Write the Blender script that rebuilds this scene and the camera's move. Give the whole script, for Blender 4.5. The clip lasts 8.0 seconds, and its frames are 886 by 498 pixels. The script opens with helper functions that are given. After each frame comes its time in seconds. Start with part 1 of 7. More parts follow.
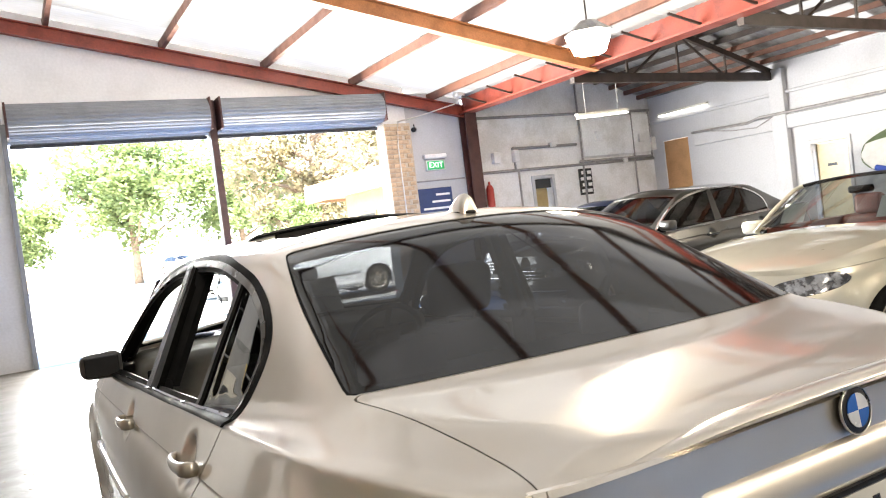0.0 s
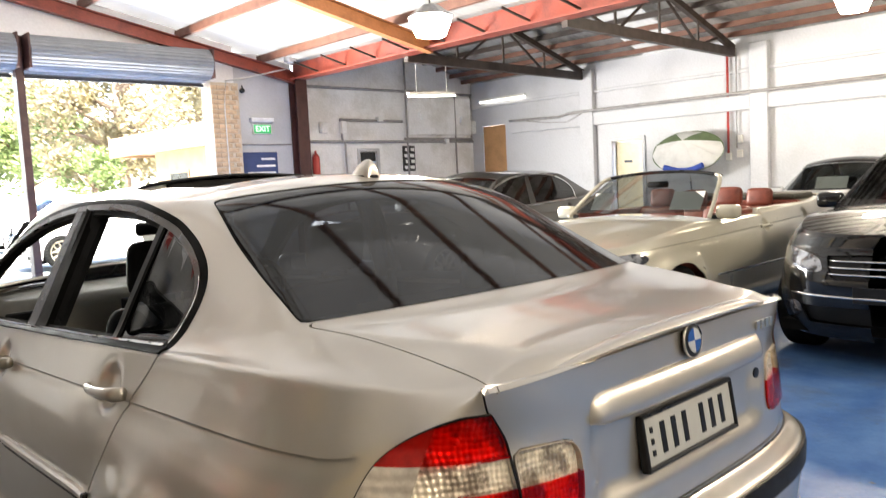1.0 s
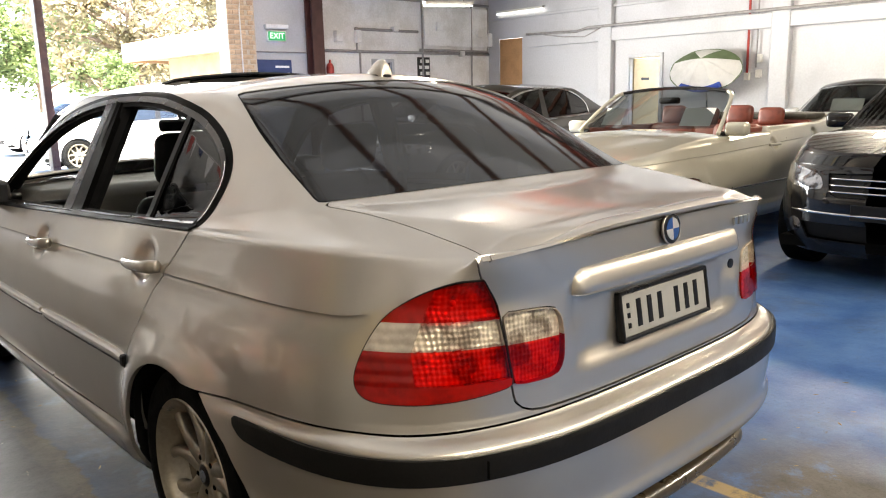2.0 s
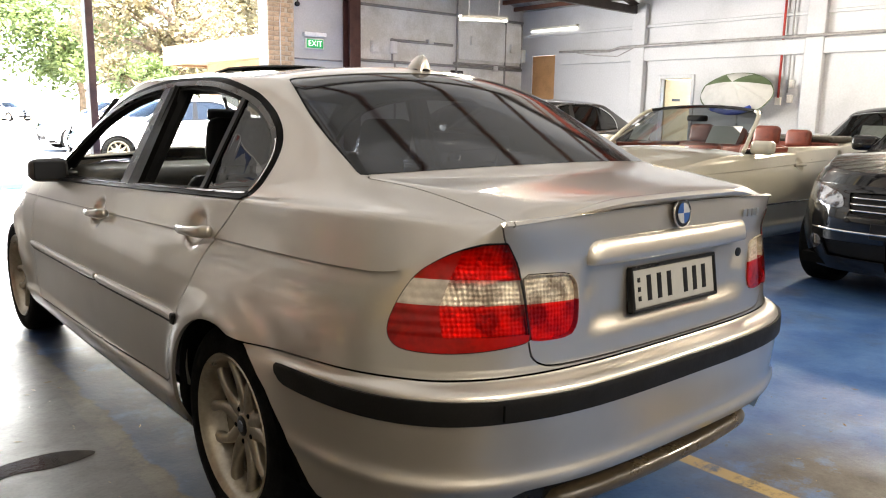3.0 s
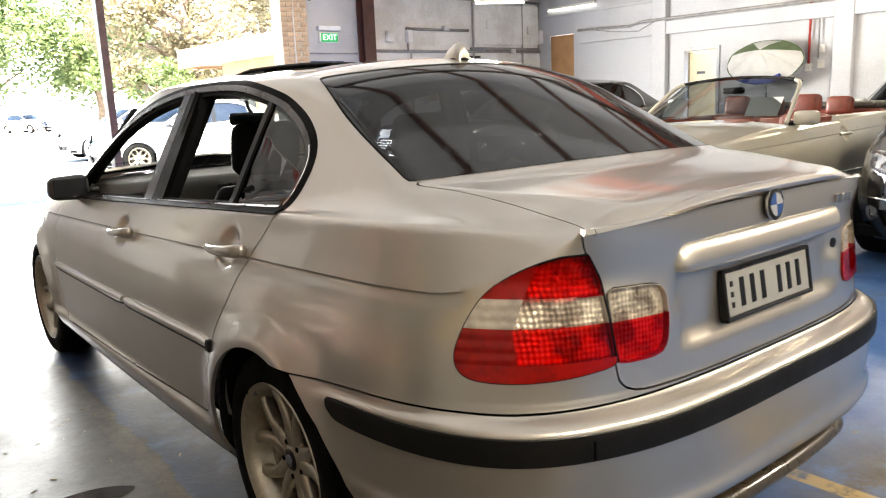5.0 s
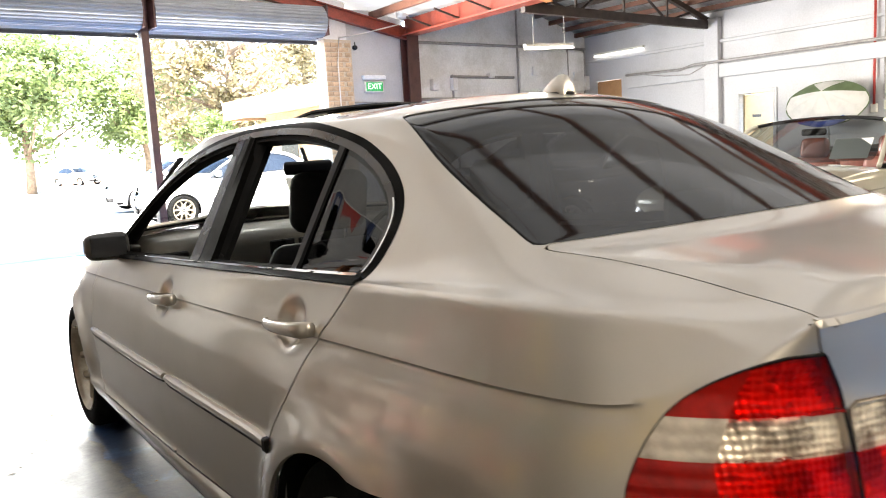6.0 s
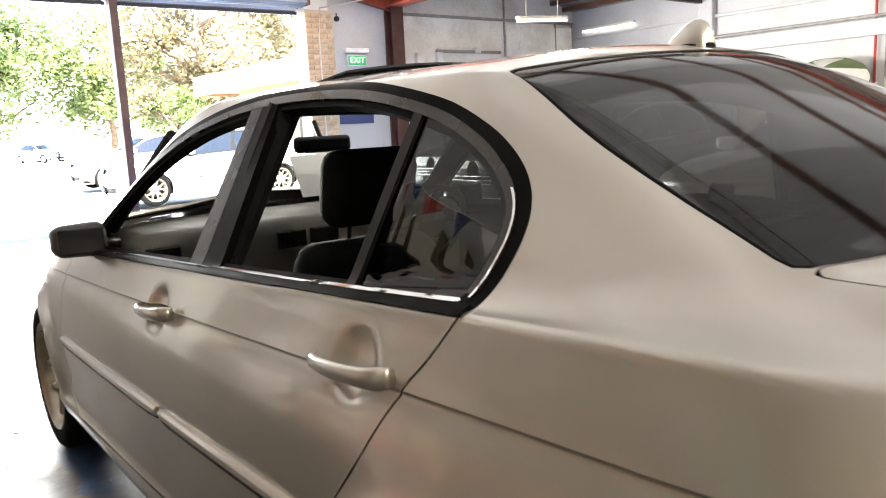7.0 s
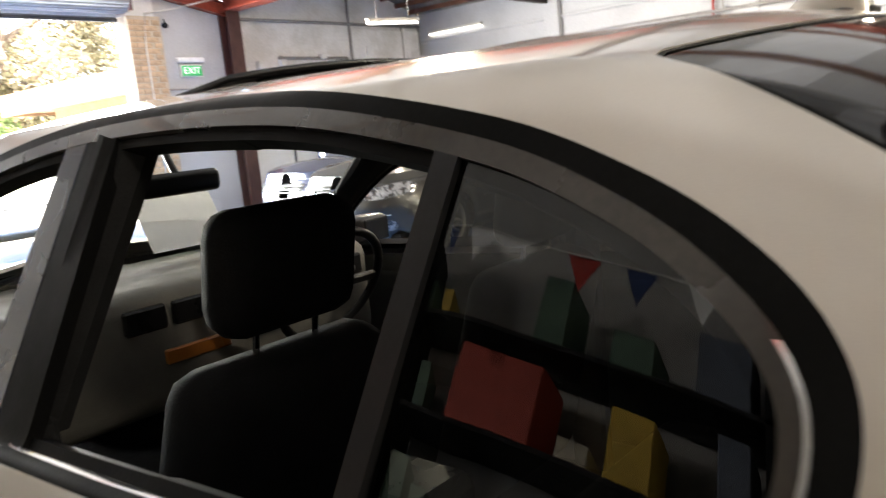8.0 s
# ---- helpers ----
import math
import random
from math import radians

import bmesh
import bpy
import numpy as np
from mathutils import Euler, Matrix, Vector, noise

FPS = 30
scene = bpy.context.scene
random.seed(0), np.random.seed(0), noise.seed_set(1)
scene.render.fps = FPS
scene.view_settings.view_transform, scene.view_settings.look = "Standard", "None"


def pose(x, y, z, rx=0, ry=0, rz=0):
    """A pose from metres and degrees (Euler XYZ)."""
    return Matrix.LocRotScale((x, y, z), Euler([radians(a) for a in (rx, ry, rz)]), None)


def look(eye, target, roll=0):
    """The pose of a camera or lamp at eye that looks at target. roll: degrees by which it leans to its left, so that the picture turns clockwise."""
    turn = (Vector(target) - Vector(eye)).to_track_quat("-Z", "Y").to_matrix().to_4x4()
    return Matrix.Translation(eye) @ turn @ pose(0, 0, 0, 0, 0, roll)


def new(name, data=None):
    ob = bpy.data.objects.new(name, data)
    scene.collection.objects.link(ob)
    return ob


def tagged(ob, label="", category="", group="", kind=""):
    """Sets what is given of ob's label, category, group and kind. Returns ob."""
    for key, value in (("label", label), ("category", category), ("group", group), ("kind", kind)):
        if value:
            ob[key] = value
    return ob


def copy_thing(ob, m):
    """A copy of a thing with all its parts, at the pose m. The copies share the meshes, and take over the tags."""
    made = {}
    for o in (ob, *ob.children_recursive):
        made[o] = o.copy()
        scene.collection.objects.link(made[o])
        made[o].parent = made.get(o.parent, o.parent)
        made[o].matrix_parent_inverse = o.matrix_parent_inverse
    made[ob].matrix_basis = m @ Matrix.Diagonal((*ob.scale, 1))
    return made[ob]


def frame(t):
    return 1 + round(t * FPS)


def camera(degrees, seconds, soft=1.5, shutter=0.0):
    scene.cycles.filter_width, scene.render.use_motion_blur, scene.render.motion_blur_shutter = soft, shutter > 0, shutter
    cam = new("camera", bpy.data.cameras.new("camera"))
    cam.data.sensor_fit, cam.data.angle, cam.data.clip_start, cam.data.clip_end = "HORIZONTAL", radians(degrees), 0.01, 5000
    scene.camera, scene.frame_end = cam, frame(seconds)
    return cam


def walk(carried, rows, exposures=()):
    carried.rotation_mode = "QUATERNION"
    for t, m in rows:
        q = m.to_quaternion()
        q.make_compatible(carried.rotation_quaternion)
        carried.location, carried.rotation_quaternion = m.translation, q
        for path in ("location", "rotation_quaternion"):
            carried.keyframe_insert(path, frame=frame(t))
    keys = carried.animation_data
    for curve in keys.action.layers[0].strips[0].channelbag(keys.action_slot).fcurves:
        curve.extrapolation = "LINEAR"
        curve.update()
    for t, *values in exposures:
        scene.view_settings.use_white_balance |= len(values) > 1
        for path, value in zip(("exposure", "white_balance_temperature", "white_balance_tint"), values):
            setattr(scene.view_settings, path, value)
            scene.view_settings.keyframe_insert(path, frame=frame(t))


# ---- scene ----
cam = camera(59.8, 8.0, soft=1.05, shutter=0.3)
PATH = [
    (0, (-1.134, -0.719, 1.395), (-0.155, 1.024, 1.328), -7.1),
    (0.5, (-1.328, -0.747, 1.39), (-0.235, 0.926, 1.308), -3.2),
    (1, (-1.528, -0.803, 1.395), (-0.161, 0.646, 1.216), -2.8),
    (1.5, (-1.587, -0.86, 1.379), (-0.253, 0.576, 0.978), -2.2),
    (3, (-1.784, -1.092, 1.271), (-0.508, 0.408, 0.92), 1.0),
    (3.5, (-1.808, -1.076, 1.246), (-0.534, 0.406, 0.822), -1.1),
    (4, (-1.807, -1.05, 1.274), (-0.527, 0.436, 0.882), -1.9),
    (5.5, (-1.629, -0.672, 1.293), (-0.444, 0.899, 0.933), -2.5),
    (6, (-1.569, -0.411, 1.283), (-0.405, 1.195, 1.026), -3.2),
    (6.5, (-1.543, -0.115, 1.311), (-0.361, 1.466, 0.994), -4.1),
    (7, (-1.455, 0.183, 1.279), (-0.239, 1.74, 0.964), -2.9),
    (7.5, (-1.283, 0.544, 1.311), (0.053, 2.016, 1.094), -2.1),
    (8, (-1.111, 0.898, 1.331), (0.384, 2.186, 1.004), -5.5),
]
EXPOSURES = [(0, 4.32, 6900, 10), (1.5, 4.12, 6900, 10), (3.5, 4.1, 6900, 10), (5.5, 4.2, 6900, 10), (7, 4.29, 6900, 10), (8, 4.16, 6900, 10)]
walk(cam, [(t, look(eye, target, roll)) for t, eye, target, roll in PATH], EXPOSURES)

# ---- daylight ----
SUN_UP, SUN_ROUND = radians(58), radians(205)
world = bpy.data.worlds.new("world")
scene.world = world
world.use_nodes = True
wn = world.node_tree.nodes
sky = wn.new("ShaderNodeTexSky")
sky.sky_type, sky.sun_disc, sky.sun_elevation, sky.sun_rotation = "NISHITA", False, SUN_UP, SUN_ROUND
wn["Background"].inputs[1].default_value = 0.15
world.node_tree.links.new(sky.outputs[0], wn["Background"].inputs[0])
sun_data = bpy.data.lights.new("sun", "SUN")
sun_data.energy, sun_data.angle, sun_data.color = 5.0, radians(0.5), (1.0, 0.95, 0.88)
sun = new("sun", sun_data)
sun.matrix_world = look((math.sin(SUN_ROUND) * 40, math.cos(SUN_ROUND) * 40, math.tan(SUN_UP) * 40), (0, 0, 0))


def area_light(name, eye, target, w, h, watts, colour=(1, 1, 1)):
    data = bpy.data.lights.new(name, "AREA")
    data.shape, data.size, data.size_y, data.energy, data.color = "RECTANGLE", w, h, watts, colour
    ob = new(name, data)
    ob.matrix_world = look(eye, target)
    return ob


# daylight that enters through the two open roller doors
area_light("door_daylight", (0.55, 11.95, 1.6), (0.55, 5, 1.2), 3.0, 3.0, 62, (1.0, 0.99, 0.96))
area_light("door_daylight", (3.6, 11.95, 1.6), (3.6, 5, 1.2), 2.8, 3.0, 105, (1.0, 0.99, 0.96))

# ---- tools ----
def empty(name, m=None, **tags):
    ob = new(name)
    if m is not None:
        ob.matrix_world = m
    ob.empty_display_size = 0.1
    return tagged(ob, **tags)


def mesh_ob(name, verts, faces, material, parent=None, label="", smooth=False, m=None):
    me = bpy.data.meshes.new(name)
    me.from_pydata([tuple(map(float, v)) for v in verts], [], [tuple(f) for f in faces])
    me.materials.append(material)
    if smooth:
        me.polygons.foreach_set("use_smooth", [True] * len(me.polygons))
    me.update()
    ob = new(name, me)
    ob.parent = parent
    if m is not None:
        ob.matrix_basis = m
    return tagged(ob, label=label)


def part(name, bm, material, parent=None, label="", smooth=False, m=None, angle=None):
    """Links a bmesh as one mesh object under a thing or a part."""
    me = bpy.data.meshes.new(name)
    bmesh.ops.recalc_face_normals(bm, faces=bm.faces)
    if angle is not None:
        for f in bm.faces:
            f.smooth = True
        for e in bm.edges:
            e.smooth = len(e.link_faces) == 2 and e.calc_face_angle(0) < radians(angle)
    elif smooth:
        for f in bm.faces:
            f.smooth = True
    bm.to_mesh(me)
    bm.free()
    me.materials.append(material)
    ob = new(name, me)
    ob.parent = parent
    if m is not None:
        ob.matrix_basis = m
    return tagged(ob, label=label)


def box(bm, lo, hi, bevel=0.0, m=None, seg=1):
    """Adds a box between two corners, bevelled."""
    lo, hi = Vector(lo), Vector(hi)
    r = bmesh.ops.create_cube(bm, size=1, matrix=Matrix.LocRotScale((lo + hi) / 2, None, hi - lo))
    vs = r["verts"]
    if bevel:
        es = list({e for v in vs for e in v.link_edges})
        r = bmesh.ops.bevel(bm, geom=es, offset=bevel, segments=seg, affect="EDGES", profile=0.5)
        vs = list({v for f in r["faces"] for v in f.verts} | {v for v in vs if v.is_valid})
    if m is not None:
        bmesh.ops.transform(bm, matrix=m, verts=vs)
    return vs


def box_bm(lo, hi, bevel=0.0, m=None, seg=1):
    bm = bmesh.new()
    box(bm, lo, hi, bevel, m, seg)
    return bm


def tube(bm, path, r, sides=8, caps=True):
    """Adds a pipe of radius r (or one radius a point) along a path."""
    pts = [Vector(p) for p in path]
    rings = []
    up = Vector((0.02, 0.03, 1))
    for i, p in enumerate(pts):
        d = (pts[min(i + 1, len(pts) - 1)] - pts[max(i - 1, 0)]).normalized()
        a = d.cross(up if abs(d.z) < 0.95 else Vector((1, 0, 0))).normalized()
        b = d.cross(a)
        rr = r[i] if isinstance(r, (list, tuple)) else r
        rings.append([bm.verts.new(p + rr * (math.cos(k * math.tau / sides) * a + math.sin(k * math.tau / sides) * b)) for k in range(sides)])
    for q, w in zip(rings, rings[1:]):
        for k in range(sides):
            bm.faces.new((q[k], q[(k + 1) % sides], w[(k + 1) % sides], w[k]))
    if caps:
        bm.faces.new(rings[0][::-1])
        bm.faces.new(rings[-1])
    return bm


def lathe(bm, profile, seg=40, m=None, closed=False):
    """Turns a profile of (radius, height) about the z axis."""
    rings = []
    for r, h in profile:
        rings.append([bm.verts.new((r * math.cos(k * math.tau / seg), r * math.sin(k * math.tau / seg), h)) for k in range(seg)] if r > 1e-6 else [bm.verts.new((0, 0, h))])
    pairs = list(zip(rings, rings[1:])) + ([(rings[-1], rings[0])] if closed else [])
    for a, b in pairs:
        for k in range(seg):
            f = [a[k % len(a)], a[(k + 1) % len(a)], b[(k + 1) % len(b)], b[k % len(b)]]
            f = list(dict.fromkeys(f))
            if len(f) > 2:
                bm.faces.new(f)
    if m is not None:
        bmesh.ops.transform(bm, matrix=m, verts=[v for ring in rings for v in ring])
    return bm


def prism(bm, outline, depth, m=None, bevel=0.0):
    """Pushes a flat outline of (x, y) up by depth along z."""
    lo = [bm.verts.new((x, y, 0)) for x, y in outline]
    hi = [bm.verts.new((x, y, depth)) for x, y in outline]
    n = len(lo)
    fs = [bm.faces.new(lo[::-1]), bm.faces.new(hi)] + [bm.faces.new((lo[i], lo[(i + 1) % n], hi[(i + 1) % n], hi[i])) for i in range(n)]
    vs = lo + hi
    if bevel:
        r = bmesh.ops.bevel(bm, geom=list(fs[1].edges), offset=bevel, segments=2, affect="EDGES", profile=0.5)
        vs = list({v for f in r["faces"] for v in f.verts} | {v for v in vs if v.is_valid})
    if m is not None:
        bmesh.ops.transform(bm, matrix=m, verts=vs)
    return bm


def curve_pts(ctrl, per=10, closed=False):
    """A Catmull-Rom line through control points."""
    c = [np.array(p, float) for p in ctrl]
    n = len(c)
    out = []
    for i in range(n if closed else n - 1):
        p = [c[(i + k - 1) % n] if closed else c[min(max(i + k - 1, 0), n - 1)] for k in range(4)]
        for j in range(per):
            t = j / per
            out.append(0.5 * (2 * p[1] + (p[2] - p[0]) * t + (2 * p[0] - 5 * p[1] + 4 * p[2] - p[3]) * t * t + (3 * p[1] - p[0] - 3 * p[2] + p[3]) * t ** 3))
    if not closed:
        out.append(c[-1])
    return np.array(out)


def inside(poly):
    """A signed distance to a closed outline in a plane: positive inside."""
    a = np.asarray(poly, float)
    b = np.roll(a, -1, axis=0)

    def f(p):
        p = np.asarray(p, float)
        best = np.full(len(p), 1e9)
        odd = np.zeros(len(p), bool)
        for (ax, ay), (bx, by) in zip(a, b):
            dx, dy = bx - ax, by - ay
            t = np.clip(((p[:, 0] - ax) * dx + (p[:, 1] - ay) * dy) / max(dx * dx + dy * dy, 1e-12), 0, 1)
            best = np.minimum(best, np.hypot(p[:, 0] - ax - t * dx, p[:, 1] - ay - t * dy))
            if dy:
                odd ^= ((ay > p[:, 1]) != (by > p[:, 1])) & (p[:, 0] < ax + (p[:, 1] - ay) * dx / dy)
        return np.where(odd, best, -best)

    return f


def trim(verts, faces, values):
    """Cuts a mesh along the line where values pass through zero and keeps the positive side. verts may carry extra columns."""
    verts = np.asarray(verts, float)
    keep = values > 0
    out, index, cut, new_faces = [], {}, {}, []

    def old(i):
        if i not in index:
            index[i] = len(out)
            out.append(verts[i])
        return index[i]

    def split(i, j):
        key = (i, j) if i < j else (j, i)
        if key not in cut:
            t = values[key[0]] / (values[key[0]] - values[key[1]])
            cut[key] = len(out)
            out.append(verts[key[0]] * (1 - t) + verts[key[1]] * t)
        return cut[key]

    for f in faces:
        k = [keep[i] for i in f]
        if all(k):
            new_faces.append(tuple(old(i) for i in f))
        elif any(k):
            poly = []
            for n, i in enumerate(f):
                j = f[(n + 1) % len(f)]
                if keep[i]:
                    poly.append(old(i))
                if keep[i] != keep[j]:
                    poly.append(split(i, j))
            if len(poly) > 2:
                new_faces.append(tuple(poly))
    return (np.array(out) if out else np.zeros((0, verts.shape[1]))), new_faces


def face_normals(verts, faces):
    n = np.zeros((len(verts), 3))
    for f in faces:
        p = verts[list(f), :3]
        d = np.cross(p[1] - p[0], p[2] - p[0]) if len(f) == 3 else np.cross(p[2] - p[0], p[3] - p[1])
        for i in f:
            n[i] += d
    return n / np.maximum(np.linalg.norm(n, axis=1), 1e-12)[:, None]


def shell(name, pieces, material, parent, label="", lift=0.0, depth=0.012, mirrored=False):
    """Joins trimmed pieces of a skin into one part, lifted off it along the normals, with rims of that depth."""
    allv, allf, smooth = [], [], []
    for verts, faces in pieces:
        if not len(faces):
            continue
        nrm = face_normals(verts, faces)
        base = len(allv)
        p = verts[:, :3] + lift * nrm
        allv.extend(p)
        allf.extend(tuple(i + base for i in f) for f in faces)
        smooth.extend([True] * len(faces))
        if depth:
            count = {}
            for f in faces:
                for i, j in zip(f, f[1:] + f[:1]):
                    count[(i, j)] = count.get((i, j), 0) + 1
            for i, j in [e for e in count if (e[1], e[0]) not in count]:
                b = len(allv)
                allv.extend((p[i], p[j], p[j] - depth * nrm[j], p[i] - depth * nrm[i]))
                allf.append((b + 1, b, b + 3, b + 2))
                smooth.append(False)
    if mirrored:
        allv = [(-x, y, z) for x, y, z in allv]
        allf = [f[::-1] for f in allf]
    me = bpy.data.meshes.new(name)
    me.from_pydata([tuple(map(float, v)) for v in allv], [], allf)
    me.polygons.foreach_set("use_smooth", smooth)
    me.materials.append(material)
    me.update()
    ob = new(name, me)
    ob.parent = parent
    return tagged(ob, label=label)

# ---- materials ----
def material(name, colour, rough=0.5, metal=0.0, vary=0.12, scale=6.0, grain=40.0, bump=0.05, second=None, mix_lo=0.45, mix_hi=0.62, coat=0.0, rough_vary=0.1, spec=0.5, random_tone=0.0):
    """A surface with stains at a large scale, grain at a small one and fine relief."""
    m = bpy.data.materials.new(name)
    m.use_nodes = True
    nt = m.node_tree
    n, l = nt.nodes, nt.links
    b = n["Principled BSDF"]
    geo = n.new("ShaderNodeTexCoord")
    big = n.new("ShaderNodeTexNoise")
    big.inputs["Scale"].default_value, big.inputs["Detail"].default_value, big.inputs["Roughness"].default_value = scale, 6, 0.6
    fine = n.new("ShaderNodeTexNoise")
    fine.inputs["Scale"].default_value, fine.inputs["Detail"].default_value = grain, 4
    for t in (big, fine):
        l.new(geo.outputs["Object"], t.inputs["Vector"])
    ramp = n.new("ShaderNodeMapRange")
    ramp.inputs["From Min"].default_value, ramp.inputs["From Max"].default_value = mix_lo, mix_hi
    l.new(big.outputs["Fac"], ramp.inputs["Value"])
    col = n.new("ShaderNodeMix")
    col.data_type = "RGBA"
    c2 = second if second else tuple(c * (1 - vary) for c in colour)
    col.inputs[6].default_value, col.inputs[7].default_value = (*colour, 1), (*c2, 1)
    l.new(ramp.outputs["Result"], col.inputs[0])
    hsv = n.new("ShaderNodeHueSaturation")
    l.new(col.outputs[2], hsv.inputs["Color"])
    val = n.new("ShaderNodeMapRange")
    val.inputs["To Min"].default_value, val.inputs["To Max"].default_value = 1 - vary * 0.6, 1 + vary * 0.6
    val.inputs["From Min"].default_value, val.inputs["From Max"].default_value = 0.3, 0.7
    l.new(fine.outputs["Fac"], val.inputs["Value"])
    last = val.outputs["Result"]
    if random_tone:
        info = n.new("ShaderNodeObjectInfo")
        r = n.new("ShaderNodeMapRange")
        r.inputs["To Min"].default_value, r.inputs["To Max"].default_value = 1 - random_tone, 1 + random_tone
        l.new(info.outputs["Random"], r.inputs["Value"])
        mul = n.new("ShaderNodeMath")
        mul.operation = "MULTIPLY"
        l.new(last, mul.inputs[0])
        l.new(r.outputs["Result"], mul.inputs[1])
        last = mul.outputs[0]
    l.new(last, hsv.inputs["Value"])
    l.new(hsv.outputs["Color"], b.inputs["Base Color"])
    rr = n.new("ShaderNodeMapRange")
    rr.inputs["To Min"].default_value, rr.inputs["To Max"].default_value = max(rough - rough_vary, 0.02), min(rough + rough_vary, 1)
    rr.inputs["From Min"].default_value, rr.inputs["From Max"].default_value = 0.3, 0.7
    l.new(big.outputs["Fac"], rr.inputs["Value"])
    l.new(rr.outputs["Result"], b.inputs["Roughness"])
    b.inputs["Metallic"].default_value = metal
    b.inputs["Coat Weight"].default_value = coat
    b.inputs["Coat Roughness"].default_value = 0.04
    b.inputs["Specular IOR Level"].default_value = spec
    if bump:
        bp = n.new("ShaderNodeBump")
        bp.inputs["Strength"].default_value, bp.inputs["Distance"].default_value = bump, 0.01
        l.new(fine.outputs["Fac"], bp.inputs["Height"])
        l.new(bp.outputs["Normal"], b.inputs["Normal"])
    return m


def car_paint(name, colour, flake=0.25, rough=0.30, metal=0.55, dust=0.04):
    """Metallic paint under a clear coat, with flakes, faint waviness and dust."""
    m = material(name, colour, rough, metal, vary=0.05, scale=2.5, grain=900, bump=0.0, coat=1.0, rough_vary=0.03)
    nt = m.node_tree
    n, l = nt.nodes, nt.links
    b = n["Principled BSDF"]
    geo = n.new("ShaderNodeTexCoord")
    vor = n.new("ShaderNodeTexVoronoi")
    vor.inputs["Scale"].default_value = 2200
    l.new(geo.outputs["Object"], vor.inputs["Vector"])
    wave = n.new("ShaderNodeTexNoise")
    wave.inputs["Scale"].default_value = 7
    l.new(geo.outputs["Object"], wave.inputs["Vector"])
    bp = n.new("ShaderNodeBump")
    bp.inputs["Strength"].default_value, bp.inputs["Distance"].default_value = flake * 0.08, 0.001
    l.new(vor.outputs["Distance"], bp.inputs["Height"])
    l.new(bp.outputs["Normal"], b.inputs["Normal"])
    bc = n.new("ShaderNodeBump")
    bc.inputs["Strength"].default_value, bc.inputs["Distance"].default_value = 0.0015, 0.004
    l.new(wave.outputs["Fac"], bc.inputs["Height"])
    l.new(bc.outputs["Normal"], b.inputs["Coat Normal"])
    b.inputs["Coat Roughness"].default_value = dust * 0.4
    return m


def glass(name, tint, rough=0.0, reflect=1.5, crinkle=0.08):
    """A thin pane: tinted see-through with a gloss that grows towards grazing."""
    m = bpy.data.materials.new(name)
    m.use_nodes = True
    nt = m.node_tree
    n, l = nt.nodes, nt.links
    n.remove(n["Principled BSDF"])
    tr, gl, mx, fr = n.new("ShaderNodeBsdfTransparent"), n.new("ShaderNodeBsdfGlossy"), n.new("ShaderNodeMixShader"), n.new("ShaderNodeLayerWeight")
    tr.inputs[0].default_value = (*tint, 1)
    gl.inputs["Roughness"].default_value = rough
    fr.inputs["Blend"].default_value = 0.5
    power, gloss = n.new("ShaderNodeMath"), n.new("ShaderNodeMapRange")
    power.operation = "POWER"
    power.inputs[1].default_value = 5.0
    base = ((reflect - 1) / (reflect + 1)) ** 2
    gloss.inputs["To Min"].default_value, gloss.inputs["To Max"].default_value = base, 1.0
    l.new(fr.outputs["Facing"], power.inputs[0])
    l.new(power.outputs[0], gloss.inputs["Value"])
    noise_t = n.new("ShaderNodeTexNoise")
    noise_t.inputs["Scale"].default_value, noise_t.inputs["Distortion"].default_value = 9, crinkle * 6
    geo = n.new("ShaderNodeTexCoord")
    l.new(geo.outputs["Object"], noise_t.inputs["Vector"])
    bp = n.new("ShaderNodeBump")
    bp.inputs["Strength"].default_value, bp.inputs["Distance"].default_value = crinkle, 0.004
    l.new(noise_t.outputs["Fac"], bp.inputs["Height"])
    l.new(bp.outputs["Normal"], gl.inputs["Normal"])
    l.new(gloss.outputs["Result"], mx.inputs[0])
    l.new(tr.outputs[0], mx.inputs[1])
    l.new(gl.outputs[0], mx.inputs[2])
    l.new(mx.outputs[0], n["Material Output"].inputs[0])
    return m


def emitter(name, colour, strength, base=(0.8, 0.8, 0.8)):
    m = bpy.data.materials.new(name)
    m.use_nodes = True
    b = m.node_tree.nodes["Principled BSDF"]
    b.inputs["Base Color"].default_value = (*base, 1)
    b.inputs["Emission Color"].default_value = (*colour, 1)
    b.inputs["Emission Strength"].default_value = strength
    return m


def lens_plastic(name, colour, rough=0.12, ridge=180.0, axis="X", relief=0.35):
    """Moulded lamp plastic with fine ribs under a clear surface."""
    m = material(name, colour, rough, 0.0, vary=0.25, scale=14, grain=60, bump=0.0, coat=0.15, spec=0.3)
    nt = m.node_tree
    n, l = nt.nodes, nt.links
    geo, wv, bp = n.new("ShaderNodeTexCoord"), n.new("ShaderNodeTexWave"), n.new("ShaderNodeBump")
    wv.bands_direction = axis
    wv.inputs["Scale"].default_value = ridge / 10
    l.new(geo.outputs["Object"], wv.inputs["Vector"])
    bp.inputs["Strength"].default_value, bp.inputs["Distance"].default_value = relief, 0.006
    l.new(wv.outputs["Fac"], bp.inputs["Height"])
    l.new(bp.outputs["Normal"], n["Principled BSDF"].inputs["Normal"])
    n["Principled BSDF"].inputs["Transmission Weight"].default_value = 0.0
    return m


